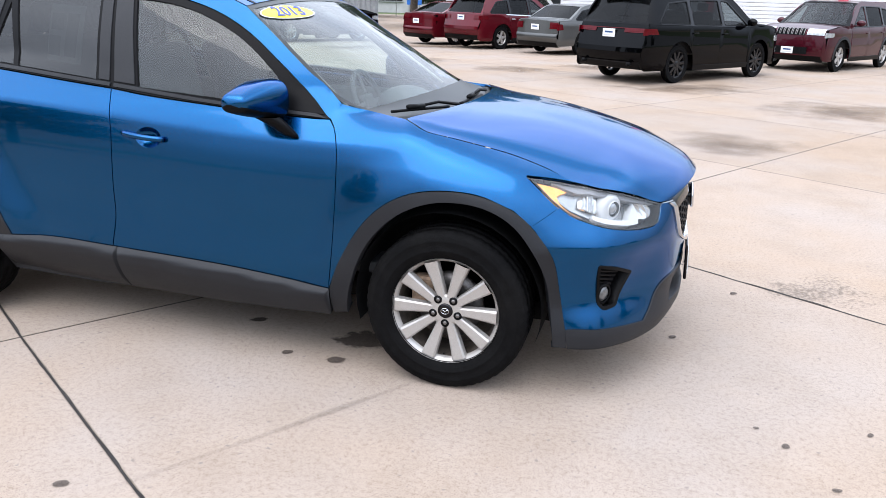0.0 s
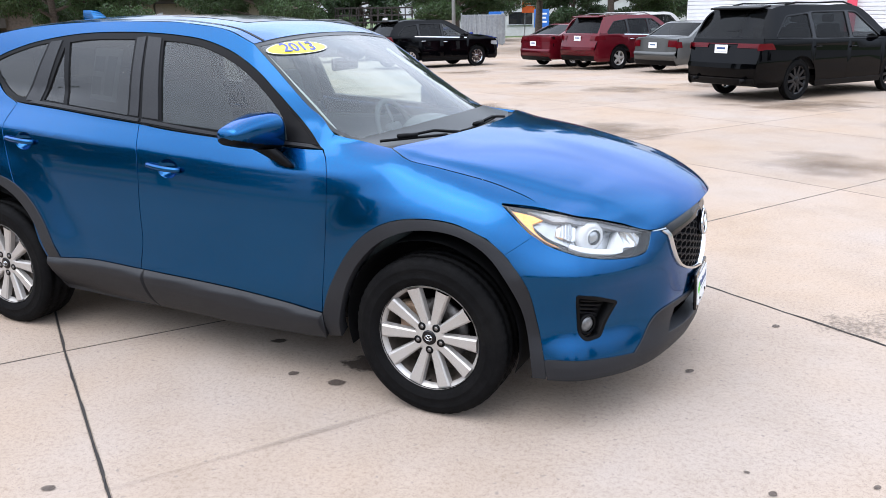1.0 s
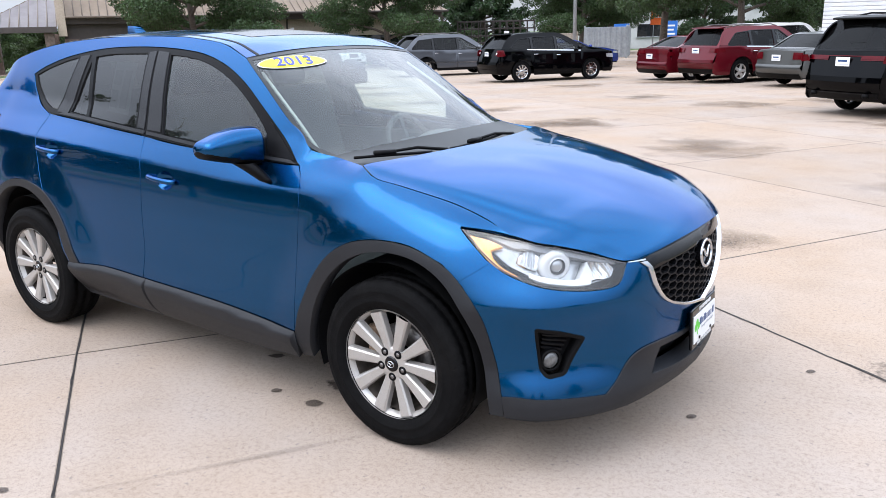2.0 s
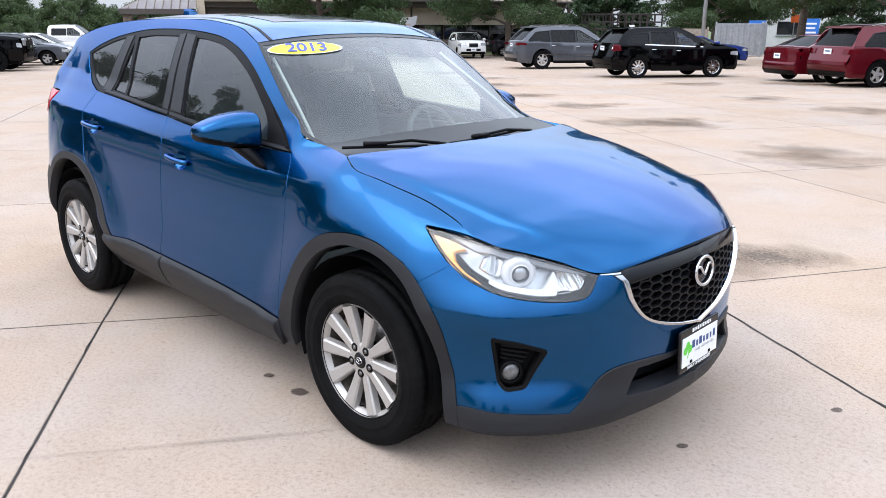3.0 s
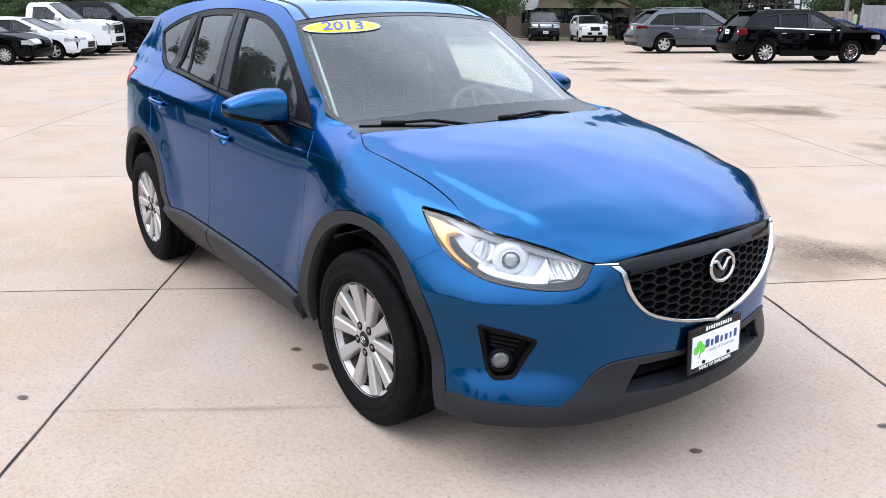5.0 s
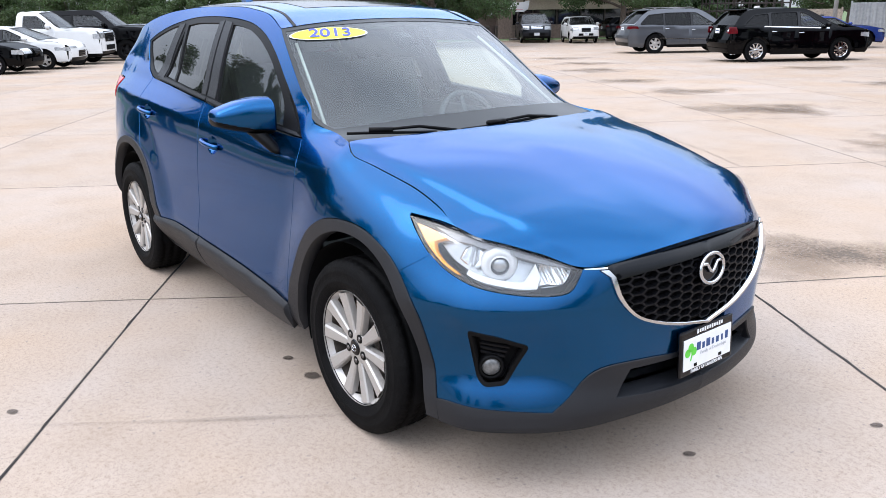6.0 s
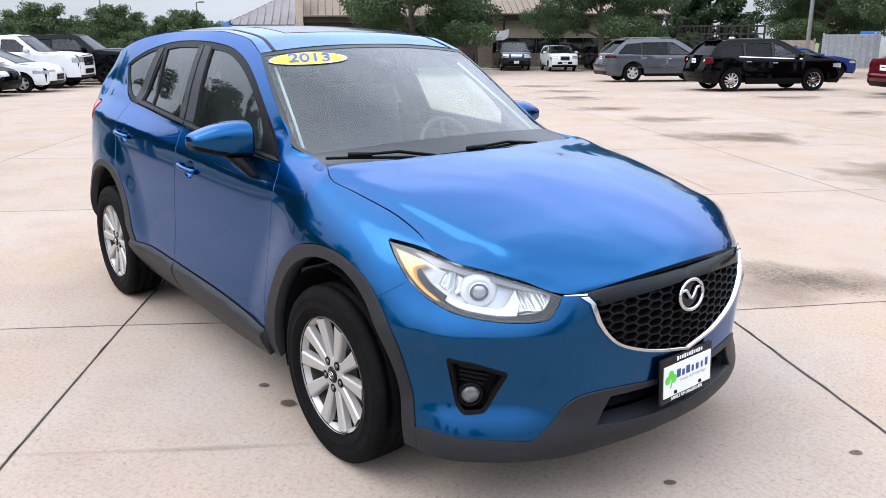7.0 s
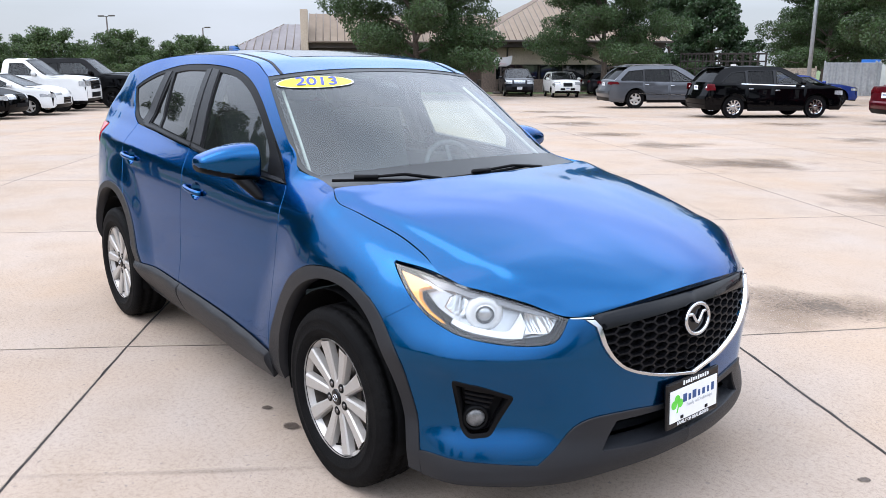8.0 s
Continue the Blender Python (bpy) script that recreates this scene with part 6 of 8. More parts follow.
# burgundy SUV
vehicle("burgundy_suv", "burgundy SUV with a seven-slot chrome grille, facing the aisle", (6.29, 18.53), A + 180, 4.82, 1.94, 1.76, 2.915, .375, .90, "burgundy",
        suv_path(2.36, -2.46, 1.76, 1.20, .38, -1.95, 1.04, 1.13, -2.33, 1.12), (-1.05, -.05, 1.0), [(-2.6, 1.14), (-1, 1.11), (1.1, 1.08), (1.3, 1.13), (2.6, .98)],
        suv_panes(.95, 0, -1.0, -2.1, 1.10, 1.60, .70), tail=(.2, .45, .6, .99, .3, .95, 1.08, "red"), head=(.72, .97, .50, .985, .34, .84, .96), spokes=5, fat=.64, ref="FL", plates="front", grille=(.70, .95, .44, 7, M_STEEL), clad=True)
# dark red SUV
vehicle("red_suv", "dark red SUV with silver wheels parked tail out", (-3.21, 21.91), A, 4.67, 1.885, 1.71, 2.70, .365, .95, "red",
        suv_path(2.30, -2.37, 1.71, 1.15, .32, -1.85, .98, 1.10, -2.22, 1.10), (-1.0, -.10, .95), [(-2.5, 1.16), (-1, 1.10), (1.0, 1.04), (1.2, 1.10), (2.5, .95)],
        suv_panes(.9, -.04, -.95, -2.0, 1.08, 1.55, .70), tail=(.10, .46, .66, .995, .40, .92, 1.06, "red"), head=(.7, .95, .55, .99, .4, .75, .88), spokes=5, plates="rear", rails=True, chrome_line=-.02, clad=False)
# dark red sedan
vehicle("red_sedan", "dark red sedan parked tail out beside a red SUV", (-6.51, 24.22), A, 4.87, 1.85, 1.47, 2.85, .335, .97, "red",
        sedan_path(2.40, -2.47, 1.47, 1.05, .12, -1.25, .78, .98, -2.05, 1.06, 1.03), (-1.12, -.12, .90), [(-2.6, 1.03), (-1, .98), (1.0, .93), (1.2, .98), (2.6, .75)],
        suv_panes(.80, -.06, -1.0, -1.85, .97, 1.33, .82), tail=(.10, .42, .35, .99, .30, .80, .94, "red"), head=(.6, .95, .6, .99, .4, .62, .74), spokes=10, plates="rear", ref="RL")
# grey sedan
vehicle("grey_sedan", "grey four-door sedan with round-edged red tail lamps", (-1.86, 21.52), A, 4.90, 1.86, 1.48, 2.80, .33, .98, "gray",
        sedan_path(2.38, -2.52, 1.48, 1.0, .10, -1.30, .80, .99, -1.98, 1.02, .98), (-1.10, -.10, .88), [(-2.6, .98), (-1, .97), (1.0, .93), (1.2, .99), (2.6, .75)],
        suv_panes(.78, -.04, -.98, -1.85, .96, 1.34, .82), tail=(.12, .62, .66, .99, .22, .72, .90, "red"), head=(.6, .95, .6, .99, .4, .62, .74), spokes=10, plates="rear", ref="RL")
# black crossover
vehicle("black_crossover", "black crossover with chrome wheels and a chrome window line", (-10.45, 21.3), A - 1, 4.72, 1.925, 1.70, 2.824, .372, .95, "black",
        suv_path(2.36, -2.36, 1.70, 1.25, .22, -1.72, .98, 1.10, -2.18, 1.16), (-1.02, -.12, .98), [(-2.5, 1.16), (-1, 1.10), (1.0, 1.03), (1.3, 1.10), (2.6, .95)],
        suv_panes(.92, -.06, -.98, -1.98, 1.08, 1.53, .78), tail=(.12, .52, .74, .99, .30, .90, 1.12, "clear"), head=(.7, .95, .55, .99, .35, .75, .9), spokes=10, rim=M_CHROME, fat=.64, plates="rear", chrome_line=.002)
# grey large crossover
vehicle("grey_crossover", "large metallic grey crossover with chrome strips and five-spoke wheels", (-16.93, 24.55), A, 5.19, 2.0, 1.775, 3.07, .39, 1.0, "steel",
        suv_path(2.53, -2.66, 1.775, 1.35, .36, -1.80, 1.0, 1.12, -2.44, 1.14), (-1.20, -.10, 1.05), [(-2.8, 1.18), (-1, 1.12), (1.1, 1.06), (1.4, 1.12), (2.7, .95)],
        suv_panes(1.0, -.04, -1.15, -2.28, 1.10, 1.59, .82), tail=(.14, .36, .45, .99, .42, .98, 1.10, "red"), head=(.7, .95, .55, .99, .4, .78, .9), spokes=6, fat=.62, plates="rear", rails=True, chrome_line=-.52)
# deep blue coupe
vehicle("blue_coupe", "low deep blue coupe with dark wheels", (-12.81, 33.8), A, 4.78, 1.91, 1.38, 2.72, .345, .90, "navy",
        sedan_path(2.26, -2.52, 1.38, .70, -.12, -1.20, .82, .97, -2.05, 1.02, 1.0), (-1.15, -1.0, .62), [(-2.6, 1.0), (-1, .98), (.8, .93), (1.0, .97), (2.6, .78)],
        [[(-1.75, 1.04), (-1.10, 1.01), (-1.06, 1.22), (-1.35, 1.18)], [(-1.0, 1.0), (-.9, 1.0), (-.9, 1.2), (-1.0, 1.2)], [(-.82, 1.0), (.48, .97), (-.12, 1.26), (-.80, 1.27)]], tail=(.2, .6, .5, .99, .15, .75, .92, "red"), head=(.6, .95, .6, .99, .4, .66, .78), spokes=10, rim=M_BLACKRIM, fat=.68, ref="FR")
# dark minivan
vehicle("dark_minivan", "charcoal minivan with chrome grille bars parked nose out by the building", (-31.39, 31.92), -38, 5.15, 1.95, 1.75, 3.08, .34, .95, "dark",
        suv_path(2.49, -2.66, 1.75, 1.70, .62, -2.30, .98, 1.12, -2.54, 1.10), (-1.15, -.05, 1.30), [(-2.8, 1.10), (-1, 1.08), (1.4, 1.04), (1.7, 1.12), (2.7, .93)],
        suv_panes(1.25, 0, -1.1, -2.3, 1.06, 1.60, .85), tail=(.2, .6, .8, .99, .2, .9, 1.1, "red"), head=(.60, .95, .55, .985, .3, .74, .90), spokes=5, ref="F", plates="front", grille=(.62, .95, .40, -3, M_CHROME))
# white hatchback
vehicle("white_hatchback", "small white hatchback parked nose out by the building", (-28.15, 32.71), -36, 4.04, 1.735, 1.52, 2.525, .31, .80, "white",
        suv_path(2.06, -1.98, 1.52, 1.12, .28, -1.50, .90, 1.03, -1.82, 1.02), (-.82, .0, .88), [(-2.1, 1.06), (-.8, 1.02), (1.0, .97), (1.1, 1.03), (2.1, .85)],
        suv_panes(.84, .05, -.76, -1.6, 1.0, 1.38, .62), tail=(.2, .6, .75, .99, .2, .85, 1.0, "red"), head=(.62, .95, .58, .985, .35, .68, .84), spokes=5, ref="F", plates="front", grille=(.45, .85, .36, -2, M_GLOSSBLACK))
# dark hatchback behind
vehicle("dark_hatchback", "dark hatchback half hidden behind the grey crossover", (-29.6, 37.2), A, 4.2, 1.76, 1.50, 2.6, .32, .85, "dark",
        suv_path(2.15, -2.05, 1.50, 1.10, .22, -1.55, .88, 1.0, -1.9, 1.0), (-.9, -.05, .88), [(-2.2, 1.03), (-.8, 1.0), (1.0, .95), (1.1, 1.0), (2.2, .83)],
        suv_panes(.84, 0, -.84, -1.65, .98, 1.36, .66), tail=(.2, .6, .75, .99, .2, .85, 1.0, "red"), head=(.62, .95, .6, .985, .35, .68, .80), spokes=5, ref="RR", plates="rear")
# white SUV beyond the sedan
vehicle("white_suv", "boxy white SUV parked behind the grey sedan", (-4.6, 32.0), A, 4.9, 1.95, 1.86, 2.95, .38, .9, "white",
        suv_path(2.37, -2.53, 1.86, 1.25, .55, -2.28, 1.08, 1.18, -2.45, 1.16), (-1.1, -.05, 1.05), [(-2.7, 1.18), (1.1, 1.16), (1.3, 1.18), (2.6, 1.02)],
        suv_panes(1.0, 0, -1.05, -2.35, 1.15, 1.70, .60), tail=(.2, .6, .8, .99, .2, .9, 1.15, "red"), head=(.65, .95, .6, .985, .3, .82, .95), spokes=6, plates="rear")
# left row: sedan, hatchback, pickups and on
vehicle("black_sedan", "black compact sedan at the end of a parked row", (-24.6, 1.76), A, 4.55, 1.76, 1.47, 2.60, .315, .92, "black",
        sedan_path(2.22, -2.33, 1.47, .95, .10, -1.15, .78, .98, -1.85, 1.04, 1.0), (-1.02, -.10, .82), [(-2.5, 1.0), (-1, .97), (1.0, .93), (1.2, .98), (2.5, .76)],
        suv_panes(.74, -.04, -.92, -1.7, .96, 1.33, .74), tail=(.15, .5, .6, .99, .25, .75, .92, "red"), head=(.55, .95, .5, .985, .35, .60, .76), spokes=10, ref="FR", grille=(.60, .92, .28, -3, M_MESHBLACK))
vehicle("white_hatch", "white compact hatchback with alloy wheels in a parked row", (-26.4, 3.57), A, 4.36, 1.82, 1.47, 2.65, .325, .89, "white",
        suv_path(2.21, -2.15, 1.47, 1.22, .25, -1.55, .84, 1.0, -1.95, 1.02), (-1.0, -.05, .95), [(-2.3, 1.04), (-1, 1.0), (1.0, .93), (1.2, .99), (2.4, .80)],
        suv_panes(.9, 0, -.94, -1.7, .98, 1.34, .74), tail=(.2, .6, .7, .99, .25, .85, 1.0, "red"), head=(.62, .95, .50, .985, .5, .62, .76), spokes=5, ref="FR", plates="", grille=(.05, .45, .42, -3, M_GLOSSBLACK))
vehicle("white_pickup", "white pickup truck with a chrome-barred grille in a parked row", (-28.83, 5.14), A, 5.85, 2.03, 2.0, 3.65, .41, .98, "white",
        truck_path(2.80, -3.05, 2.0, 1.42, .62, -.12, 1.24, 1.34, 1.32), (-.17, 1.15), [(-3.2, 1.36), (-.9, 1.36), (1.2, 1.32), (1.5, 1.35), (2.9, 1.19)],
        [[(.06, 1.40), (1.08, 1.37), (.55, 1.80), (.08, 1.81)]], head=(.62, .96, .64, .99, .26, .94, 1.15), spokes=6, fat=.58, ref="FR", grille=(.45, .95, .60, -3, M_CHROME), category="pickup truck", bed=-.21, group="parked pickups", sill=.42)
vehicle("black_pickup", "black pickup truck in a parked row beside a white one", (-30.75, 7.6), A, 5.9, 2.03, 2.07, 3.57, .43, 1.02, "black",
        truck_path(2.80, -3.10, 2.07, 1.45, .70, -1.35, 1.30, 1.40, 1.36), (-1.40, 1.18), [(-3.2, 1.40), (-1.5, 1.40), (1.2, 1.36), (1.5, 1.40), (2.9, 1.24)],
        [[(-1.2, 1.44), (-.32, 1.44), (-.32, 1.85), (-1.15, 1.84)], [(-.24, 1.44), (1.10, 1.41), (.60, 1.85), (-.24, 1.86)]], head=(.60, .92, .62, .99, .20, .92, 1.10), spokes=5, fat=.58, ref="FR", grille=(.42, .95, .58, 2, M_CHROME), category="pickup truck", bed=-1.44, group="parked pickups", sill=.42, rim=M_BLACKRIM)
vehicle("dark_suv", "dark grey SUV in a parked row behind a black pickup", (-33.6, 8.8), A, 4.75, 1.9, 1.73, 2.75, .365, .92, "dark",
        suv_path(2.30, -2.45, 1.73, 1.15, .32, -1.9, 1.0, 1.10, -2.3, 1.10), (-1.0, -.08, .95), [(-2.5, 1.14), (-1, 1.10), (1.0, 1.05), (1.2, 1.10), (2.5, .95)],
        suv_panes(.9, -.02, -.95, -2.05, 1.08, 1.57, .70), head=(.66, .95, .52, .985, .4, .78, .9), spokes=5, ref="FR", grille=(.55, .9, .4, -3, M_CHROME), rails=True)
vehicle("charcoal_sedan", "charcoal sedan in a parked row", (-35.4, 11.2), A, 4.85, 1.85, 1.48, 2.76, .33, .97, "steel",
        sedan_path(2.35, -2.50, 1.48, 1.0, .10, -1.30, .82, .99, -2.0, 1.04, 1.0), (-1.1, -.10, .88), [(-2.6, 1.0), (-1, .98), (1.0, .94), (1.2, .99), (2.6, .79)],
        suv_panes(.78, -.04, -.98, -1.85, .97, 1.34, .82), head=(.55, .95, .5, .985, .3, .60, .76), spokes=5, ref="FR", grille=(.5, .9, .36, -3, M_CHROME))
vehicle("white_sedan", "white sedan in a parked row", (-38.4, 13.2), A, 4.7, 1.83, 1.47, 2.7, .33, .95, "white",
        sedan_path(2.30, -2.40, 1.47, 1.0, .10, -1.25, .82, .98, -1.95, 1.04, 1.0), (-1.05, -.10, .86), [(-2.5, 1.0), (-1, .97), (1.0, .93), (1.2, .98), (2.5, .79)],
        suv_panes(.76, -.04, -.94, -1.8, .96, 1.33, .80), head=(.55, .95, .5, .985, .3, .60, .76), spokes=10, ref="FR", grille=(.5, .9, .36, -3, M_CHROME))
vehicle("white_work_pickup", "white single-cab work pickup at the far end of the row", (-43.5, 17.0), A, 5.9, 2.05, 1.93, 3.6, .41, 1.0, "white",
        truck_path(2.80, -3.10, 1.93, 1.40, .62, -.75, 1.2, 1.28, 1.26), (-.80, 1.15), [(-3.2, 1.30), (-.9, 1.30), (1.2, 1.26), (1.5, 1.29), (2.9, 1.14)],
        [[(-.62, 1.34), (.16, 1.34), (.16, 1.70), (-.60, 1.70)], [(.22, 1.34), (1.08, 1.31), (.55, 1.71), (.22, 1.72)]], head=(.60, .92, .62, .99, .20, .92, 1.10), spokes=6, fat=.58, ref="FR", grille=(.42, .95, .58, -3, M_CHROME), category="pickup truck", bed=-.84, group="parked pickups", sill=.42)


# ---- office building beyond the lot ----
M_BRICK = material("brown_brick", (0.16, 0.115, 0.095), 0.9, grain=0.3, grain_scale=9, stain=0.4, stain_scale=0.7, stain_color=(0.10, 0.075, 0.065), bump=0.4, bump_scale=20)
M_TANROOF = material("tan_metal_roof", (0.36, 0.275, 0.20), 0.45, metal=0.15, grain=0.06, grain_scale=3, stain=0.25, stain_scale=0.5)
M_GREYROOF = material("grey_metal_roof", (0.30, 0.27, 0.27), 0.45, metal=0.2, grain=0.06, grain_scale=3, stain=0.25, stain_scale=0.5)
M_SEAM = material("roof_seam_metal", (0.17, 0.13, 0.10), 0.5, metal=0.2, grain=0.1, grain_scale=5)
M_FASCIA = material("brown_fascia", (0.055, 0.042, 0.036), 0.6, grain=0.15, grain_scale=4)
M_STUCCO = material("tan_stucco", (0.44, 0.36, 0.28), 0.9, grain=0.1, grain_scale=12, stain=0.3, stain_scale=0.6, bump=0.3, bump_scale=60)
M_OFFICEGLASS = material("dark_office_glass", (0.012, 0.014, 0.016), 0.06, coat=1.0, grain=0.2, grain_scale=2)
M_GALV = material("galvanised_steel", (0.36, 0.38, 0.40), 0.45, metal=0.55, grain=0.12, grain_scale=6, stain=0.3, stain_scale=1.2)
M_WHITESIDING = material("white_siding", (0.60, 0.61, 0.63), 0.45, grain=0.05, grain_scale=4, stain=0.15, stain_scale=0.8)
M_RED = material("red_post_paint", (0.55, 0.05, 0.09), 0.45, grain=0.1, grain_scale=10)
M_RUSTBLACK = material("black_weathered_steel", (0.03, 0.024, 0.022), 0.7, metal=0.3, grain=0.4, grain_scale=14)
M_SIGNBLUE = material("blue_sign", (0.02, 0.13, 0.45), 0.4, grain=0.05, grain_scale=6)
M_ORANGE = material("orange_sign", (0.85, 0.16, 0.03), 0.4, grain=0.05, grain_scale=6)
M_WOOD = material("grey_timber", (0.26, 0.22, 0.18), 0.85, grain=0.3, grain_scale=10)


def flat(points, mat, name, parent, thick=0.0):
    """A flat face through points, or a slab of that thickness below it."""
    bm = bmesh.new()
    vs = [bm.verts.new(p) for p in points]
    f = bm.faces.new(vs)
    if thick:
        bmesh.ops.solidify(bm, geom=[f], thickness=thick)
    return add(name, bm, mat, parent)


B0 = -0.48
office = base("office_building", Matrix.Translation((*uv(0, 0), 0)) @ Euler((0, 0, TH)).to_matrix().to_4x4(), "low brown brick office with a tan standing-seam metal roof", "building")
# local frame: x along the joints, y away across the lot


def wall_block(x0, x1, y0, y1, z0, z1, mat, name, holes=()):
    return add(name, box(x1 - x0, y1 - y0, z1 - z0, ((x0 + x1) / 2, (y0 + y1) / 2, (z0 + z1) / 2), 0.01, 1), mat, office)


wall_block(2.8, 10.2, 51.0, 66, B0 - .4, 2.6, M_BRICK, "brick_wall")
wall_block(-2.4, 2.79, 50.62, 51.0, 1.35, 2.59, M_FASCIA, "canopy_beam")
wall_block(-2.4, 2.79, 65.6, 66.0, 1.0, 2.2, M_FASCIA, "canopy_beam")
wall_block(-2.4, 2.79, 51.42, 66, 2.21, 2.55, M_FASCIA, "canopy_ceiling")
for x_, y_ in ((-2.4, 50.3), (-2.4, 64.8)):
    wall_block(x_, x_ + .85, y_, y_ + 1.0, B0 - .4, 1.74, M_BRICK, "brick_post")
wall_block(10.2, 22.0, 50.2, 66, B0 - .4, .55, M_BRICK, "brick_wall")
wall_block(10.2, 22.0, 50.22, 66, 1.55, 2.7, M_STUCCO, "stucco_band")
wall_block(10.2, 22.0, 50.6, 66, .55, 1.55, M_OFFICEGLASS, "window_band")
for k in range(7):
    add("mullion", box(.08, .12, 1.0, (10.4 + 1.7 * k, 50.52, 1.05), .01), M_FASCIA, office)
wall_block(9.6, 10.6, 50.0, 51.2, B0 - .4, 2.65, M_BRICK, "brick_pier")
wall_block(-2.4, 10.6, 50.2, 51.4, 2.6, 3.08, M_FASCIA, "fascia")
wall_block(9.4, 22.5, 49.4, 50.6, 2.7, 3.2, M_FASCIA, "fascia")
wall_block(-2.68, -2.2, 49.9, 51.4, 1.9, 5.1, M_STUCCO, "end_pier")


def seamed(corners, n, name, mat):
    """A roof slope between eave and ridge lines, with raised seams. corners: eave a, eave b, top b, top a."""
    a, b, c, d = (np.array(p, float) for p in corners)
    r = flat([tuple(a), tuple(b), tuple(c), tuple(d)], mat, name, office, -.06)
    nrm = np.cross(b - a, d - a)
    nrm /= np.linalg.norm(nrm)
    for k in range(n + 1):
        t = k / n
        p = a + (b - a) * t
        # the seam climbs straight up the slope until it meets the top line
        up_way = np.cross(nrm, (b - a) / np.linalg.norm(b - a))
        up_way = up_way if up_way[2] > 0 else -up_way
        best = 0.0
        for q0, q1 in ((b, c), (c, d), (d, a)):
            A2 = np.array([up_way, -(q1 - q0), nrm]).T
            try:
                s, u, _ = np.linalg.solve(A2, q0 - p)
            except np.linalg.LinAlgError:
                continue
            if s > .05 and -1e-6 <= u <= 1 + 1e-6:
                best = max(best, s)
        if best > .1:
            q = p + up_way * best
            add("roof_seam", rod([tuple(p + nrm * .03), tuple(q + nrm * .03)], .032, 4), M_SEAM, r)
    return r


seamed([(-2.19, 49.9, 2.95), (10.4, 49.9, 2.95), (10.4, 53.2, 5.0), (-2.19, 53.2, 5.0)], 26, "roof_slope", M_TANROOF)
wall_block(-2.19, 10.4, 53.2, 66, 2.0, 4.98, M_TANROOF, "roof_top")
seamed([(9.0, 49.0, 3.15), (22.9, 49.0, 3.15), (17.2, 57.5, 7.3), (16.8, 57.5, 7.3)], 30, "roof_slope", M_TANROOF)
seamed([(9.0, 66.0, 3.15), (9.0, 49.0, 3.15), (16.8, 57.5, 7.3), (16.8, 57.6, 7.3)], 30, "roof_slope", M_TANROOF)
seamed([(22.9, 49.0, 3.15), (22.9, 66.0, 3.15), (17.2, 57.6, 7.3), (17.2, 57.5, 7.3)], 30, "roof_slope", M_TANROOF)
add("gutter", box(13.9, .14, .14, (15.95, 48.95, 3.1), .03), M_FASCIA, office)
add("gutter", box(12.6, .14, .12, (4.1, 49.85, 3.02), .03), M_SEAM, office)
add("downpipe", rod([(11.4, 49.3, 3.0), (11.4, 50.1, 2.6), (11.4, 50.1, B0)], .06, 8), M_FASCIA, office)
for k, x in enumerate((8.6, 9.9)):
    ac = add("cooling_unit", box(.95, .6, 1.0, (x, 50.5, B0 + .5), .03), M_FASCIA, office)
    for j in range(6):
        add("louvre", box(.8, .02, .05, (x, 50.19, B0 + .2 + .13 * j), .005), M_RUSTBLACK, ac)
dish = add("satellite_dish", lathe([(0, .10), (.18, .085), (.34, .03), (.42, -.02)], 28), M_GALV, office)
dish.matrix_local = Matrix.Translation((9.0, 50.2, 1.55)) @ pose(0, 0, 0, -20, 0, 15)
add("dish_arm", rod([(9.0, 50.9, 1.25), (9.0, 50.3, 1.45)], .03, 6), M_GALV, office)

canopy = base("canopy_wing", office.matrix_world.copy(), "open canopy with a grey standing-seam hip roof on brick posts", "building")
office_keep = office
office = canopy
seamed([(-7.3, 49.5, 2.45), (-2.72, 49.5, 2.45), (-2.72, 54.0, 4.3), (-4.0, 54.0, 4.3)], 9, "roof_slope", M_GREYROOF)
seamed([(-7.3, 58.5, 2.45), (-7.3, 49.5, 2.45), (-4.0, 54.0, 4.3), (-4.0, 54.1, 4.3)], 16, "roof_slope", M_GREYROOF)
add("fascia", box(4.58, .12, .35, (-5.01, 49.5, 2.3), .02), M_FASCIA, canopy)
add("fascia", box(.12, 9.0, .35, (-7.3, 54.0, 2.3), .02), M_FASCIA, canopy)
for x in (-6.9, -3.2):
    for y in (50.0, 58.0):
        add("post", box(.55, .55, 2.7, (x, y, .75), .02), M_BRICK, canopy)
office = office_keep


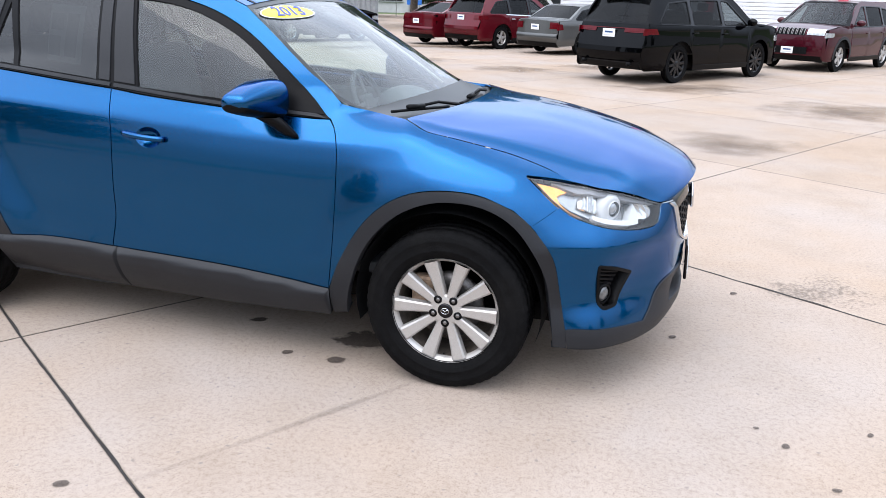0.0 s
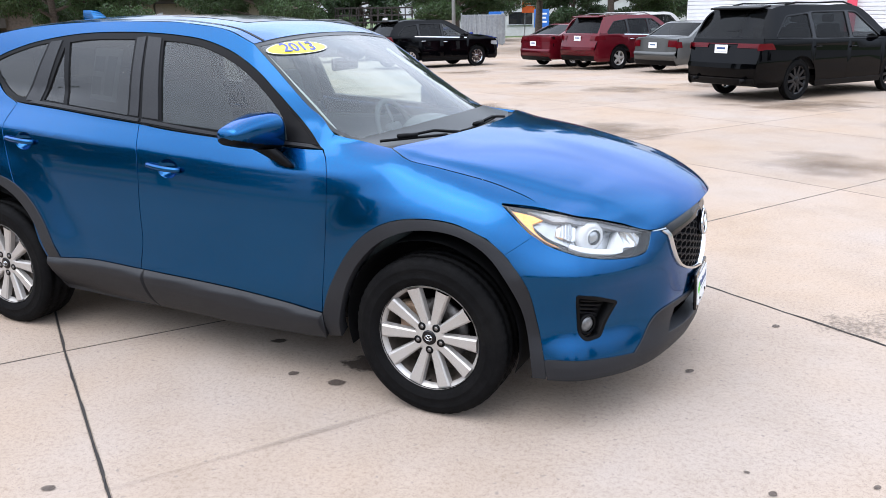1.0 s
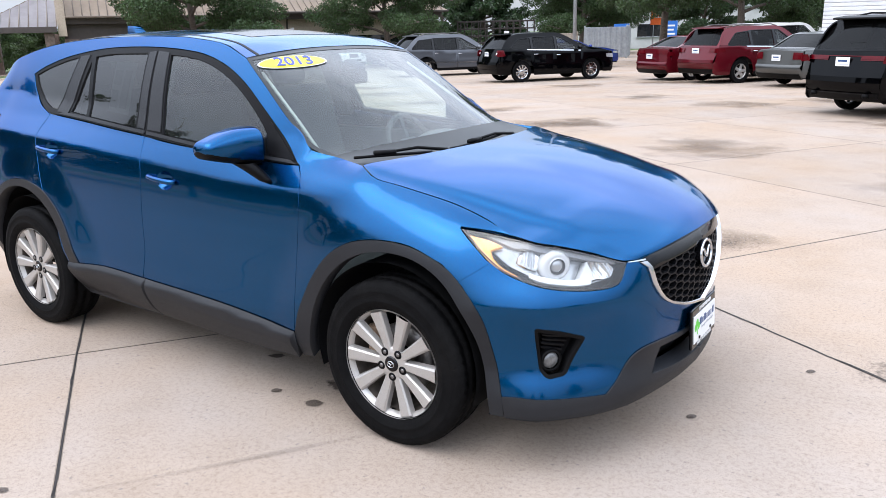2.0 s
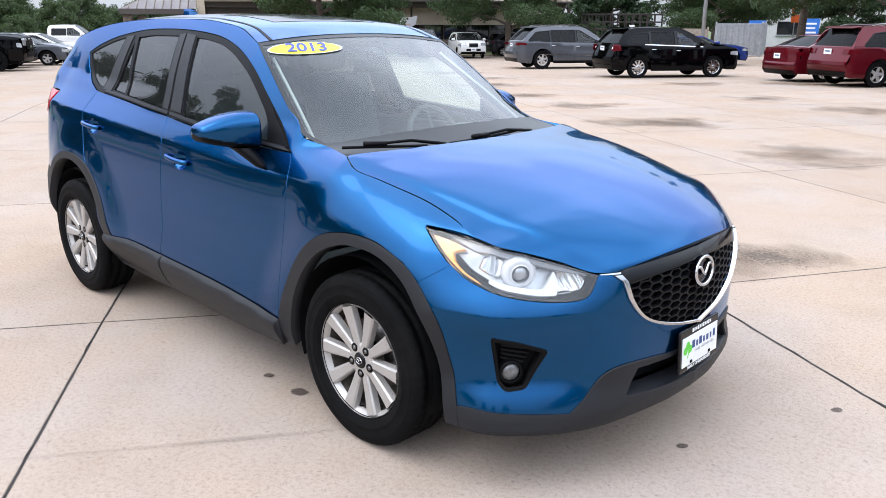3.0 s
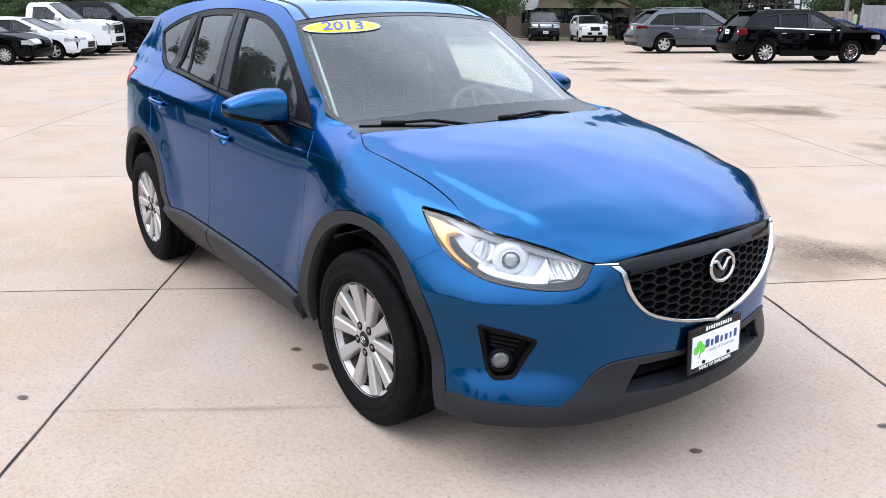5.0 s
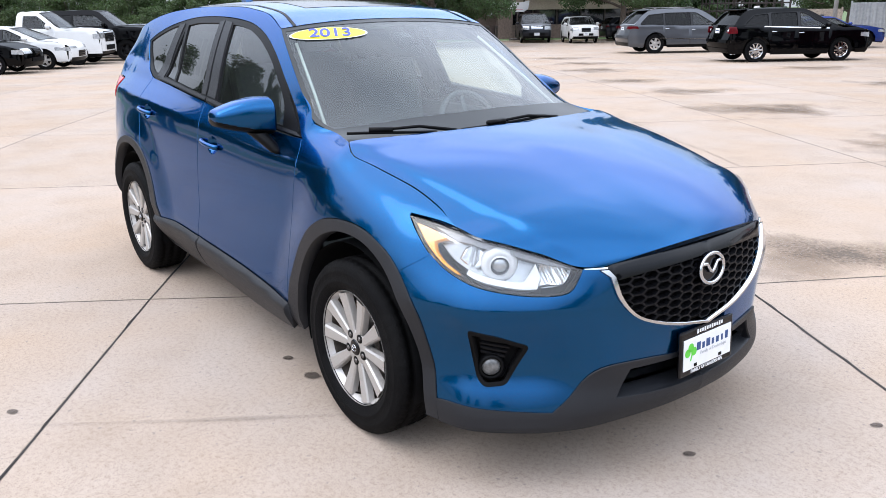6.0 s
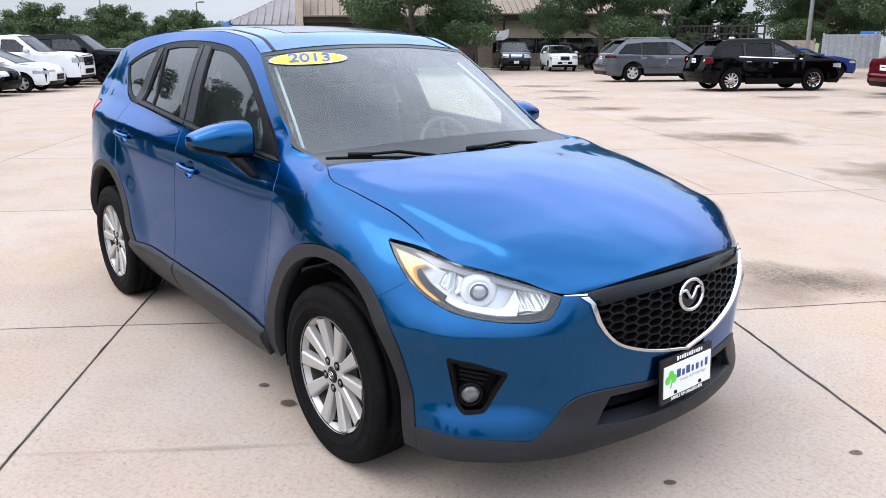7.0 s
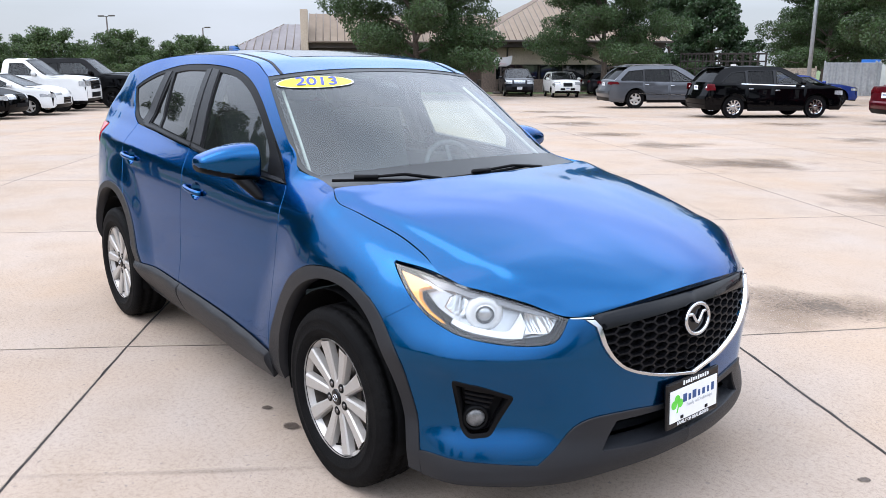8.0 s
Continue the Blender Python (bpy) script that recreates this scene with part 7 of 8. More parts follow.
# ---- trees ----
def leaf_material(name, color):
    m = bpy.data.materials.new(name)
    m.use_nodes = True
    nt = m.node_tree
    b = nt.nodes["Principled BSDF"]
    b.inputs["Roughness"].default_value = 0.55
    geo = nt.nodes.new("ShaderNodeNewGeometry")
    hs = nt.nodes.new("ShaderNodeHueSaturation")
    hs.inputs["Color"].default_value = (*color, 1)
    for src, lo_, hi_ in (("Value", .55, 1.5), ("Hue", .475, .52)):
        r = nt.nodes.new("ShaderNodeMapRange")
        r.inputs["To Min"].default_value, r.inputs["To Max"].default_value = lo_, hi_
        nt.links.new(geo.outputs["Random Per Island"], r.inputs["Value"])
        nt.links.new(r.outputs["Result"], hs.inputs[src])
    nt.links.new(hs.outputs["Color"], b.inputs["Base Color"])
    tr = nt.nodes.new("ShaderNodeBsdfTranslucent")
    nt.links.new(hs.outputs["Color"], tr.inputs["Color"])
    mx = nt.nodes.new("ShaderNodeMixShader")
    mx.inputs["Fac"].default_value = 0.4
    nt.links.new(b.outputs[0], mx.inputs[1])
    nt.links.new(tr.outputs[0], mx.inputs[2])
    nt.links.new(mx.outputs[0], nt.nodes["Material Output"].inputs["Surface"])
    return m


M_LEAF = leaf_material("locust_leaves", (0.041, 0.072, 0.023))
M_DARKLEAF = leaf_material("dark_leaves", (0.030, 0.057, 0.021))
M_HEDGELEAF = leaf_material("hedge_leaves", (0.050, 0.081, 0.025))
M_BARK = material("grey_brown_bark", (0.085, 0.068, 0.055), 0.95, grain=0.4, grain_scale=14, bump=0.8, bump_scale=18)


def leaves_mesh(centres, radii, per, size, rng, squash=0.7):
    """Leaf sprays scattered through clumps: each leaf a bent pair of faces."""
    V, F = [], []
    for c, r in zip(centres, radii):
        n = int(per * r * r)
        d = rng.normal(size=(n, 3))
        d /= np.linalg.norm(d, axis=1)[:, None]
        p = c + d * (r * rng.uniform(.35, 1.0, n) ** .6)[:, None] * [1, 1, squash]
        t = rng.normal(size=(n, 3)) + [0, 0, -.25]
        t /= np.linalg.norm(t, axis=1)[:, None]
        s = np.cross(t, rng.normal(size=(n, 3)))
        s /= np.linalg.norm(s, axis=1)[:, None]
        ln = size * rng.uniform(.6, 1.5, n)[:, None]
        wd = ln * .30
        droop = np.array([0, 0, -1.0]) * ln * .18
        o = len(V)
        quad = np.stack([p, p + t * ln * .5 + s * wd, p + t * ln + droop, p + t * ln * .5 - s * wd], 1).reshape(-1, 3)
        V += quad.tolist()
        F += [(o + 4 * i, o + 4 * i + 1, o + 4 * i + 2, o + 4 * i + 3) for i in range(n)]
    me = bpy.data.meshes.new("leaves")
    me.from_pydata(V, [], F)
    return me


def tree_parts(height, spread, first, seed, leaf, per=260, kind="broad"):
    """Bark and leaf meshes of a tree: tapered trunk, forking limbs, clumps along them."""
    rng = np.random.default_rng(seed)
    rods, centres, radii = [], [], []
    lean = rng.normal(size=2) * .03
    trunk = [np.array([lean[0] * z + .05 * math.sin(z), lean[1] * z, z]) for z in lin(0, height * .82, 9)]
    rods.append((trunk, .028 * height, .006 * height))
    n = 20 if kind == "broad" else 30
    for k in range(n):
        f = (k + .5) / n
        z0 = first + (height * .80 - first) * f ** .9
        i = min(len(trunk) - 2, int(z0 / (height * .82) * 8))
        p0 = trunk[i] + (trunk[i + 1] - trunk[i]) * ((z0 / (height * .82) * 8) - i)
        a = 2.4 * k + rng.uniform(-.4, .4)
        reach = spread * ((1 - f ** 1.7) * .72 + .28) * rng.uniform(.75, 1.08) if kind == "broad" else spread * (1 - f) ** .8 + .3
        rise = (height * .30 * (.4 + f) if kind == "broad" else reach * .15) * rng.uniform(.7, 1.1)
        way = np.array([math.cos(a), math.sin(a), 0])
        limb = [p0 + way * reach * t + np.array([0, 0, rise * (t ** .75) - .12 * reach * t ** 3]) for t in lin(0, 1, 6)]
        rods.append((limb, .011 * height * (1 - .5 * f), .003 * height))
        for t in (.42, .62, .82, 1.0):
            q = p0 + way * reach * t + np.array([0, 0, rise * t ** .75 - .12 * reach * t ** 3])
            side_ = np.array([-way[1], way[0], 0])
            for m_ in range(2 if t < .9 else 1):
                off = side_ * rng.uniform(-.3, .3) * reach * t + np.array([0, 0, rng.uniform(-.2, .45)])
                centres.append(q + off)
                radii.append(rng.uniform(.11, .18) * spread * (1.15 if kind == "broad" else .95))
                if m_ == 0:
                    rods.append(([q, q + off * .9], .003 * height, .0015 * height))
    V, F = [], []
    bm = bmesh.new()
    for pts, r0, r1 in rods:
        me = rod(pts, r0, 7, r1)
        bm.from_mesh(me)
        bpy.data.meshes.remove(me)
    bark = bpy.data.meshes.new("trunk")
    bm.to_mesh(bark)
    bm.free()
    return bark, leaves_mesh(centres, radii, per, leaf, rng)


TREES = {}


def tree(spot, kind, label, size=1.0, turn=0.0, name="tree", mat=None):
    if kind not in TREES:
        TREES[kind] = {"locust": lambda: tree_parts(8.8, 5.4, 1.4, 3, .118, 1150), "locust_b": lambda: tree_parts(8.4, 5.0, 1.6, 11, .118, 1150), "street": lambda: tree_parts(9.2, 4.8, 2.5, 31, .118, 900), "near_a": lambda: tree_parts(8.8, 5.2, 1.5, 17, .22, 240), "near_b": lambda: tree_parts(8.2, 4.6, 1.4, 23, .22, 240), "round": lambda: tree_parts(7.6, 3.5, 1.2, 5, .18, 700),
                       "cone": lambda: tree_parts(8.2, 3.1, .8, 8, .18, 1000, "cone"), "bush": lambda: tree_parts(4.4, 3.1, .3, 21, .14, 520)}[kind]()
    x, y = spot
    t = base(name, Matrix.Translation((x, y, max(gz(x, y), -.62) - .05)) @ pose(0, 0, 0, 0, 0, turn) @ Matrix.Scale(size, 4), label, "tree", "trees round the lot")
    bark, leaf = TREES[kind]
    add("trunk", bark, M_BARK, t)
    c = add("crown", leaf, None, t)
    if not leaf.materials:
        leaf.materials.append(mat or (M_DARKLEAF if kind in ("cone", "round") else M_HEDGELEAF if kind == "bush" else M_LEAF))
    return t


tree(uv(4.3, 41.5), "locust", "honey locust with a wide open dark green crown before the office")
tree(uv(15.8, 42.5), "locust_b", "honey locust with a flat spreading crown before the office", .95, 60)
tree(uv(27.9, 53), "cone", "dense dark green conical tree beside the office", 1.18, 20)
tree(uv(35.6, 51), "locust", "broad green tree behind the metal enclosure", 1.0, 140)
tree(uv(42, 56), "locust_b", "broad green tree behind the metal enclosure", 1.1, 200)
tree((-12.2, 40.5), "street", "street-side tree with a thick trunk and high crown", 1.0, 260)
tree((-7.6, 38.5), "street", "street-side tree with a thick trunk and high crown", .92, 30)
tree((-5.9, 41.5), "bush", "light green shrub beside the white shed", .62, 40, "shrub")
tree((-16.0, 60.0), "round", "rounded green tree across the street", .9, 150)
tree((-9.5, 58.0), "round", "rounded green tree across the street", 1.0, 200)
tree((-3.5, 52), "round", "rounded green tree across the street", 1.0, 70)
tree((4, 60), "locust_b", "green tree across the street", 1.0, 110)
tree(uv(30, 66), "round", "rounded green tree beyond the office", 1.1, 10)
tree(uv(22, 44.5), "bush", "low green shrub in the planting strip", .42, 10, "shrub")
tree(uv(20.2, 47.0), "bush", "low green shrub in the planting strip", .36, 80, "shrub")
tree(uv(-12.6, 47.5), "bush", "loose green shrub beside the canopy", .5, 120, "shrub")
for k in range(19):
    a = radians(173.5 - 1.25 * k)
    d = 68 + 5 * math.sin(k * 2.1)
    tree((3.8 + d * math.cos(a), -2.3 + d * math.sin(a)), "bush", "dense green tree in a hedge row past the parked cars", .86 + .12 * math.sin(k * 1.7) - .008 * k, 47 * k)
# trees on the near side of the lot, seen mirrored in the car's windows
for k, (x, y, s) in enumerate(((-14, -52, .95), (2, -56, 1.05), (16, -54, .9), (32, -50, 1.0), (48, -40, 1.0), (-36, -30, 1.0), (-31, -13, 1.0), (-43, -17, 1.1), (52, -12, 1.0), (55, 9, .95), (-26, -16, 1.0), (-35, -14, 1.05), (-44, -9, 1.0), (-22, -24, 1.1))):
    tree((x, y), ("near_a", "near_b")[k % 2], "green tree on the near side of the lot", s, 71 * k)


# ---- poles, fence, signs, shed ----
def light_pole(spot, h, heads, r=.09, mat=None):
    x, y = spot
    z = max(gz(x, y), -.62)
    p = base("light_pole", Matrix.Translation((x, y, z)), "tall grey steel lot light pole" if mat is None else "dark brown steel light pole past the hedge", "light pole", "light poles")
    add("pole", rod([(0, 0, 0), (0, 0, h / 2), (0, 0, h)], r, 10, r * .75), mat or M_GALV, p)
    add("base_plate", box(.4, .4, .06, (0, 0, .03), .01), mat or M_GALV, p)
    add("footing", rod([(0, 0, -.1), (0, 0, .55)], .26, 14), M_STUCCO, p)
    for k in range(heads):
        sg = 1 if k == 0 else -1
        arm = add("arm", rod([(0, 0, h - .05), (sg * .35, sg * .2, h + .02)], .04, 6), mat or M_GALV, p)
        add("lamp_head", box(.62, .34, .14, (sg * .62, sg * .35, h + .03), .03, turn=pose(0, 0, 0, 0, 0, 30)), M_FASCIA, arm)
    return p


light_pole((-16.6, 38.4), 9.5, 2, .11)
for ang, d, h, n in ((163.9, 92, 7.0, 2), (157.9, 100, 6.3, 1), (162.0, 130, 5.8, 2), (159.2, 150, 4.7, 2)):
    light_pole((3.8 + d * math.cos(radians(ang)), -2.3 + d * math.sin(radians(ang))), h, n, .10, M_FASCIA)


def corrugated(name, p0, p1, h, mat, label, pitch=.16, depth=.03, gate=True):
    """Ribbed steel sheet wall with posts and a top rail between two places."""
    a, b = np.array(p0, float), np.array(p1, float)
    L = float(np.linalg.norm(b - a))
    th = math.atan2(*(b - a)[::-1])
    z = gz(*a)
    f = base(name, Matrix.Translation((a[0], a[1], z)) @ Euler((0, 0, th)).to_matrix().to_4x4(), label, "fence")
    n = int(L / pitch) * 4
    xs = lin(0, L, n + 1)
    wave = [(-depth if (i // 2) % 2 else 0.0) for i in range(n + 1)]
    V = [(x, w, zz) for zz in (.08, h) for x, w in zip(xs, wave)]
    me = bpy.data.meshes.new("ribbed_sheet")
    me.from_pydata(V, [], [(i, i + 1, n + 2 + i, n + 1 + i) for i in range(n)])
    add("ribbed_sheet", me, mat, f)
    for x in lin(0, L, max(2, int(L / 2.2) + 1)):
        add("post", box(.10, .10, h + .12, (float(x), .06, h / 2 + .06), .01), mat, f)
    for zz in (.2, h - .02):
        add("rail", box(L, .06, .08, (L / 2, .04, zz), .01), mat, f)
    return f


corrugated("metal_enclosure", (-20.0, 47.1), (-17.5, 48.45), 2.05, M_GALV, "grey ribbed steel enclosure gates", .34, .07)
corrugated("metal_enclosure", (-17.5, 48.5), (-18.9, 52.4), 2.05, M_GALV, "grey ribbed steel enclosure side", .34, .07)
corrugated("timber_fence", (-25.2, 45.4), (-20.5, 47.0), 1.75, M_WOOD, "low tan board fence", .3, .02)


def stake_trailer():
    m = Matrix.Translation((-24.6, 43.2, gz(-24.6, 43.2))) @ Euler((0, 0, radians(28))).to_matrix().to_4x4()
    t = base("stake_trailer", m, "black steel stake-sided trailer behind the parked crossovers", "trailer")
    add("deck", box(5.2, 2.1, .18, (0, 0, .95), .02), M_RUSTBLACK, t)
    for x in lin(-2.5, 2.5, 12):
        for y in (-1.0, 1.0):
            add("stake", box(.07, .07, 1.65, (float(x), y, 1.85), .01), M_RUSTBLACK, t)
    for zz in (1.25, 1.7, 2.15, 2.62):
        for y in (-1.0, 1.0):
            add("side_rail", box(5.1, .05, .09, (0, y, zz), .01), M_RUSTBLACK, t)
    for x in (-2.5, 2.5):
        add("end_rail", box(.05, 2.0, .09, (x, 0, 2.62), .01), M_RUSTBLACK, t)
    for x in (-.6, .5):
        for y in (-.95, .95):
            w = add("wheel", wheel_meshes(5, .58)[0], M_RUBBER, t)
            w.matrix_local = Matrix.Translation((x, y, .40)) @ Matrix.Diagonal((.40, .25, .40, 1))
    add("drawbar", box(1.4, .12, .12, (3.2, 0, .80), .01), M_RUSTBLACK, t)
    add("jack_stand", rod([(3.6, 0, -.02), (3.6, 0, .85)], .05, 8), M_RUSTBLACK, t)


stake_trailer()


def hoop():
    x, y = (-34.0, 32.8)
    h = base("basketball_hoop", Matrix.Translation((x, y, gz(x, y))) @ pose(0, 0, 0, 0, 0, 58), "portable hoop with a white fan-shaped backboard", "basketball hoop")
    add("post", rod([(0, .25, -.05), (0, .25, 1.4), (0, .05, 2.35)], .05, 8), M_FASCIA, h)
    fan = [(.55, 0), (.62, .42), (.30, .34), (0, .31), (-.30, .34), (-.62, .42), (-.55, 0), (-.3, -.12), (.3, -.12)]
    bm = bmesh.new()
    f = bm.faces.new([bm.verts.new((a * 1.15, 0, 2.0 + b * 1.3)) for a, b in rounded(fan, .06, 2)])
    bmesh.ops.solidify(bm, geom=[f], thickness=.04)
    add("backboard", bm, M_WHITE, h)
    add("rim", rod([(.22 * math.cos(t), -.30 + .22 * math.sin(t), 2.0) for t in lin(0, 2 * math.pi, 21)], .012, 6, caps=False), M_RED, h)
    add("foot", box(.9, .8, .25, (0, .3, .10), .05), M_FASCIA, h)


hoop()


def sign(spot, w, h, z0, mat, label, turn, face=None):
    x, y = spot
    s = base("sign", Matrix.Translation((x, y, gz(x, y))) @ pose(0, 0, 0, 0, 0, turn), label, "sign", "signs by the street")
    for sx in ((-w * .35, w * .35) if w > .8 else (0,)):
        add("post", rod([(sx, .04, 0), (sx, .04, z0 + h * .9)], .04, 6), M_GALV, s)
    b = add("panel", box(w, .06, h, (0, 0, z0 + h / 2), .01), mat, s)
    if face:
        for k in range(face):
            add("writing_bar", box(w * (.7 - .12 * (k % 2)), .01, h * .09, (0, -.036, z0 + h * (.75 - .22 * k)), 0), M_WHITE, b)


sign((-19.6, 52.5), 1.1, 1.3, 1.0, M_SIGNBLUE, "blue panel sign on two posts by the street", 20, 3)
sign((-16.4, 53.5), 1.1, 1.3, 1.1, M_SIGNBLUE, "blue panel sign on two posts by the street", 16, 3)
sign((-21.5, 66.0), 1.8, 1.2, 2.3, M_ORANGE, "orange and white roadside sign", 20, 2)
sign((-22.9, 41.6), .32, .45, 1.5, M_WHITE, "small white parking sign on a post", 30)


def white_shed():
    s = base("white_shed", Matrix.Translation((-1.5, 30.5, -.1)) @ pose(0, 0, 0, 0, 0, 4), "white shed with horizontal ribbed siding and a red post", "shed")
    add("wall", box(19, .2, 4.6, (8.5, .25, 2.3), .02), M_WHITESIDING, s)
    for k in range(30):
        add("siding_board", box(19, .035, .13, (8.5, .14, .12 + .152 * k), .012, 1), M_WHITESIDING, s)
    for x in (5.0, 10.0):
        add("corner_post", box(.34, .30, 4.6, (x, .08, 2.3), .02), M_RED, s)
    add("roof", box(19.4, 7, .2, (8.5, 3.5, 4.7), .03), M_GALV, s)
    add("wall", box(.2, 6.6, 4.6, (-.9, 3.6, 2.3), .02), M_WHITESIDING, s)
    add("wall", box(.2, 6.6, 4.6, (17.9, 3.6, 2.3), .02), M_WHITESIDING, s)


white_shed()


def low_building():
    """Long pale single-storey building across the street."""
    b = base("low_building", Matrix.Translation((-14, 84, -.6)) @ pose(0, 0, 0, 0, 0, 14), "long pale grey single-storey building across the street", "building")
    add("wall", box(44, 10, 4.0, (0, 5, 2.0), .03), M_SHEDGREY, b)
    add("roof", box(44.6, 10.6, .4, (0, 5, 4.2), .05), M_GALV, b)
    for k in range(9):
        w = add("window", box(2.6, .10, 1.3, (-19 + 4.7 * k, -.04, 1.9), .01), M_OFFICEGLASS, b)
        add("window_sill", box(2.8, .16, .10, (-19 + 4.7 * k, -.08, 1.2), .01), M_GALV, w)


M_SHEDGREY = material("pale_grey_panel", (0.42, 0.42, 0.42), 0.8, grain=0.08, grain_scale=2, stain=0.25, stain_scale=0.4)
low_building()

# kerb and planting strip before the office, street beyond
kerb = base("kerb", Matrix.Translation((0, 0, 0)) @ Euler((0, 0, TH)).to_matrix().to_4x4(), "pale concrete kerb along the planting strip", "kerb", kind="structure")
for x0, x1 in ((-20, 3), (3, 26)):
    add("kerb_stone", box(x1 - x0 - .01, .16, .22, ((x0 + x1) / 2, 45.6, -.40), .02), M_STUCCO, kerb)
add("lawn_strip", box(46, 4.4, .16, (3, 47.9, -.42), .03), M_GRASS, kerb)


# ---- hairline cracks in the slabs ----
def crack(points, wide, seed, mat=None, label="thin jagged crack in the concrete"):
    """A thin jagged crack line lying on the slabs."""
    rng = np.random.default_rng(seed)
    line = []
    for a, b in zip(points, points[1:]):
        a, b = np.array(a), np.array(b)
        n = max(2, int(np.linalg.norm(b - a) / .12))
        line += [a + (b - a) * k / n + rng.normal(size=2) * (.018 if mat is None else .004) for k in range(n)]
    line.append(np.array(points[-1]))
    V, F = [], []
    for i, p in enumerate(line):
        d = line[min(i + 1, len(line) - 1)] - line[max(i - 1, 0)]
        s = np.array([-d[1], d[0]]) / (np.linalg.norm(d) + 1e-9) * wide * rng.uniform(.3, 1.0)
        for q in (p + s, p - s):
            V.append((q[0], q[1], gz(*q) + .0022))
    F = [(2 * i, 2 * i + 1, 2 * i + 3, 2 * i + 2) for i in range(len(line) - 1)]
    me = bpy.data.meshes.new("crack")
    me.from_pydata(V, [], F)
    tagged(add("crack", me, mat or M_EDGE), label, "crack", "cracks in the lot", "structure")


crack([(-4.44, 7.49), (-2.54, 6.28), (-1.9, 5.86), (-1.6, 5.70), (-.86, 5.20), (-.59, 5.12)], .007, 4)
crack([(.78, 3.07), (1.03, 2.81), (1.48, 2.55)], .004, 9)
crack([uv(*node(1, 1)), uv(*node(1, 0)), uv(*node(1, -1))], .0100, 15, M_JOINT, "ragged dark spalled joint between two slabs")
crack([uv(*node(0, -1)), uv(*node(0, 0)), uv(*node(0, 1))], .0040, 16, M_JOINT, "ragged dark spalled joint between two slabs")


# ---- damp patches and oil spots on the slabs ----
def stain_material(name, color, soft, strength, rough):
    m = bpy.data.materials.new(name)
    m.use_nodes = True
    nt = m.node_tree
    b = nt.nodes["Principled BSDF"]
    b.inputs["Base Color"].default_value = (*color, 1)
    b.inputs["Roughness"].default_value = rough
    b.inputs["Specular IOR Level"].default_value = 0.08
    tc = nt.nodes.new("ShaderNodeTexCoord")
    geo = nt.nodes.new("ShaderNodeNewGeometry")
    ln = nt.nodes.new("ShaderNodeVectorMath")
    ln.operation = "LENGTH"
    nt.links.new(tc.outputs["Object"], ln.inputs[0])
    n = nt.nodes.new("ShaderNodeTexNoise")
    n.inputs["Scale"].default_value, n.inputs["Detail"].default_value = (1.7 if soft > .2 else 20.0), 6.0
    nt.links.new(geo.outputs["Position"], n.inputs["Vector"])
    ad = nt.nodes.new("ShaderNodeMath")
    ad.operation = "MULTIPLY_ADD"
    ad.inputs[1].default_value = 1.5 if soft > .2 else 0.9
    nt.links.new(n.outputs["Fac"], ad.inputs[0])
    nt.links.new(ln.outputs["Value"], ad.inputs[2])
    r = nt.nodes.new("ShaderNodeMapRange")
    edge = 1.46 if soft > .2 else 1.22
    r.inputs["From Min"].default_value, r.inputs["From Max"].default_value = edge - soft, edge
    r.inputs["To Min"].default_value, r.inputs["To Max"].default_value = strength, 0.0
    nt.links.new(ad.outputs[0], r.inputs["Value"])
    nt.links.new(r.outputs["Result"], b.inputs["Alpha"])
    return m


M_DAMP = stain_material("damp_stain", (0.150, 0.108, 0.078), 0.7, 0.62, 0.6)
M_OIL = stain_material("oil_stain", (0.075, 0.06, 0.052), 0.16, 0.72, 0.6)


def stain(name, x, y, rx, ry, turn, mat, label):
    me = bpy.data.meshes.new(name)
    n = 28
    me.from_pydata([(1.0 * math.cos(2 * math.pi * k / n), 1.0 * math.sin(2 * math.pi * k / n), 0) for k in range(n)], [], [tuple(range(n))])
    dv = -x * UY + y * UX
    ob = add(name, me, mat)
    e = .5
    tilt_x = (gz(x, y + e) - gz(x, y - e)) / (2 * e)
    tilt_y = (gz(x + e, y) - gz(x - e, y)) / (2 * e)
    ob.matrix_world = Matrix.Translation((x, y, gz(x, y) + (.0045 if rx < .2 else .006))) @ Matrix(((1, 0, 0, 0), (0, 1, 0, 0), (tilt_y, tilt_x, 1, 0), (0, 0, 0, 1))) @ pose(0, 0, 0, 0, 0, turn) @ Matrix.Diagonal((rx, ry, 1, 1))
    return tagged(ob, label, "stain", "stains on the lot", "structure")


for x, y, rx, ry, a in ((-3.25, 9.7, 1.5, 1.0, 53), (-11.7, 15.2, 1.3, 1.1, 53), (-8.5, 12.7, 1.1, .8, 52), (-6.0, 11.5, 1.1, .8, 52), (.0, 7.9, 1.1, 1.2, 40), (-14.3, 17.5, 1.4, 1.0, 53), (-17.2, 19.4, 1.5, 1.1, 53), (2.95, 6.0, .95, .9, 24),
                        (5.0, 10.0, 1.5, 1.3, 27), (2.4, 12.2, 1.9, 1.0, 30), (.4, 16.2, 1.1, 1.0, 33), (-2.9, 10.1, .7, .6, 19), (-1.3, 14.5, 1.1, .9, 16), (-7.7, 19.8, 1.3, 1.0, 53), (-4.0, 15.9, 1.0, .9, 52), (-5.5, 22.0, 1.6, 1.2, 50), (1.4, 2.8, .7, .6, 52)):
    stain("damp_patch", x, y, rx * 1.25, ry * 1.25, a, M_DAMP, "soft-edged damp patch on the concrete")
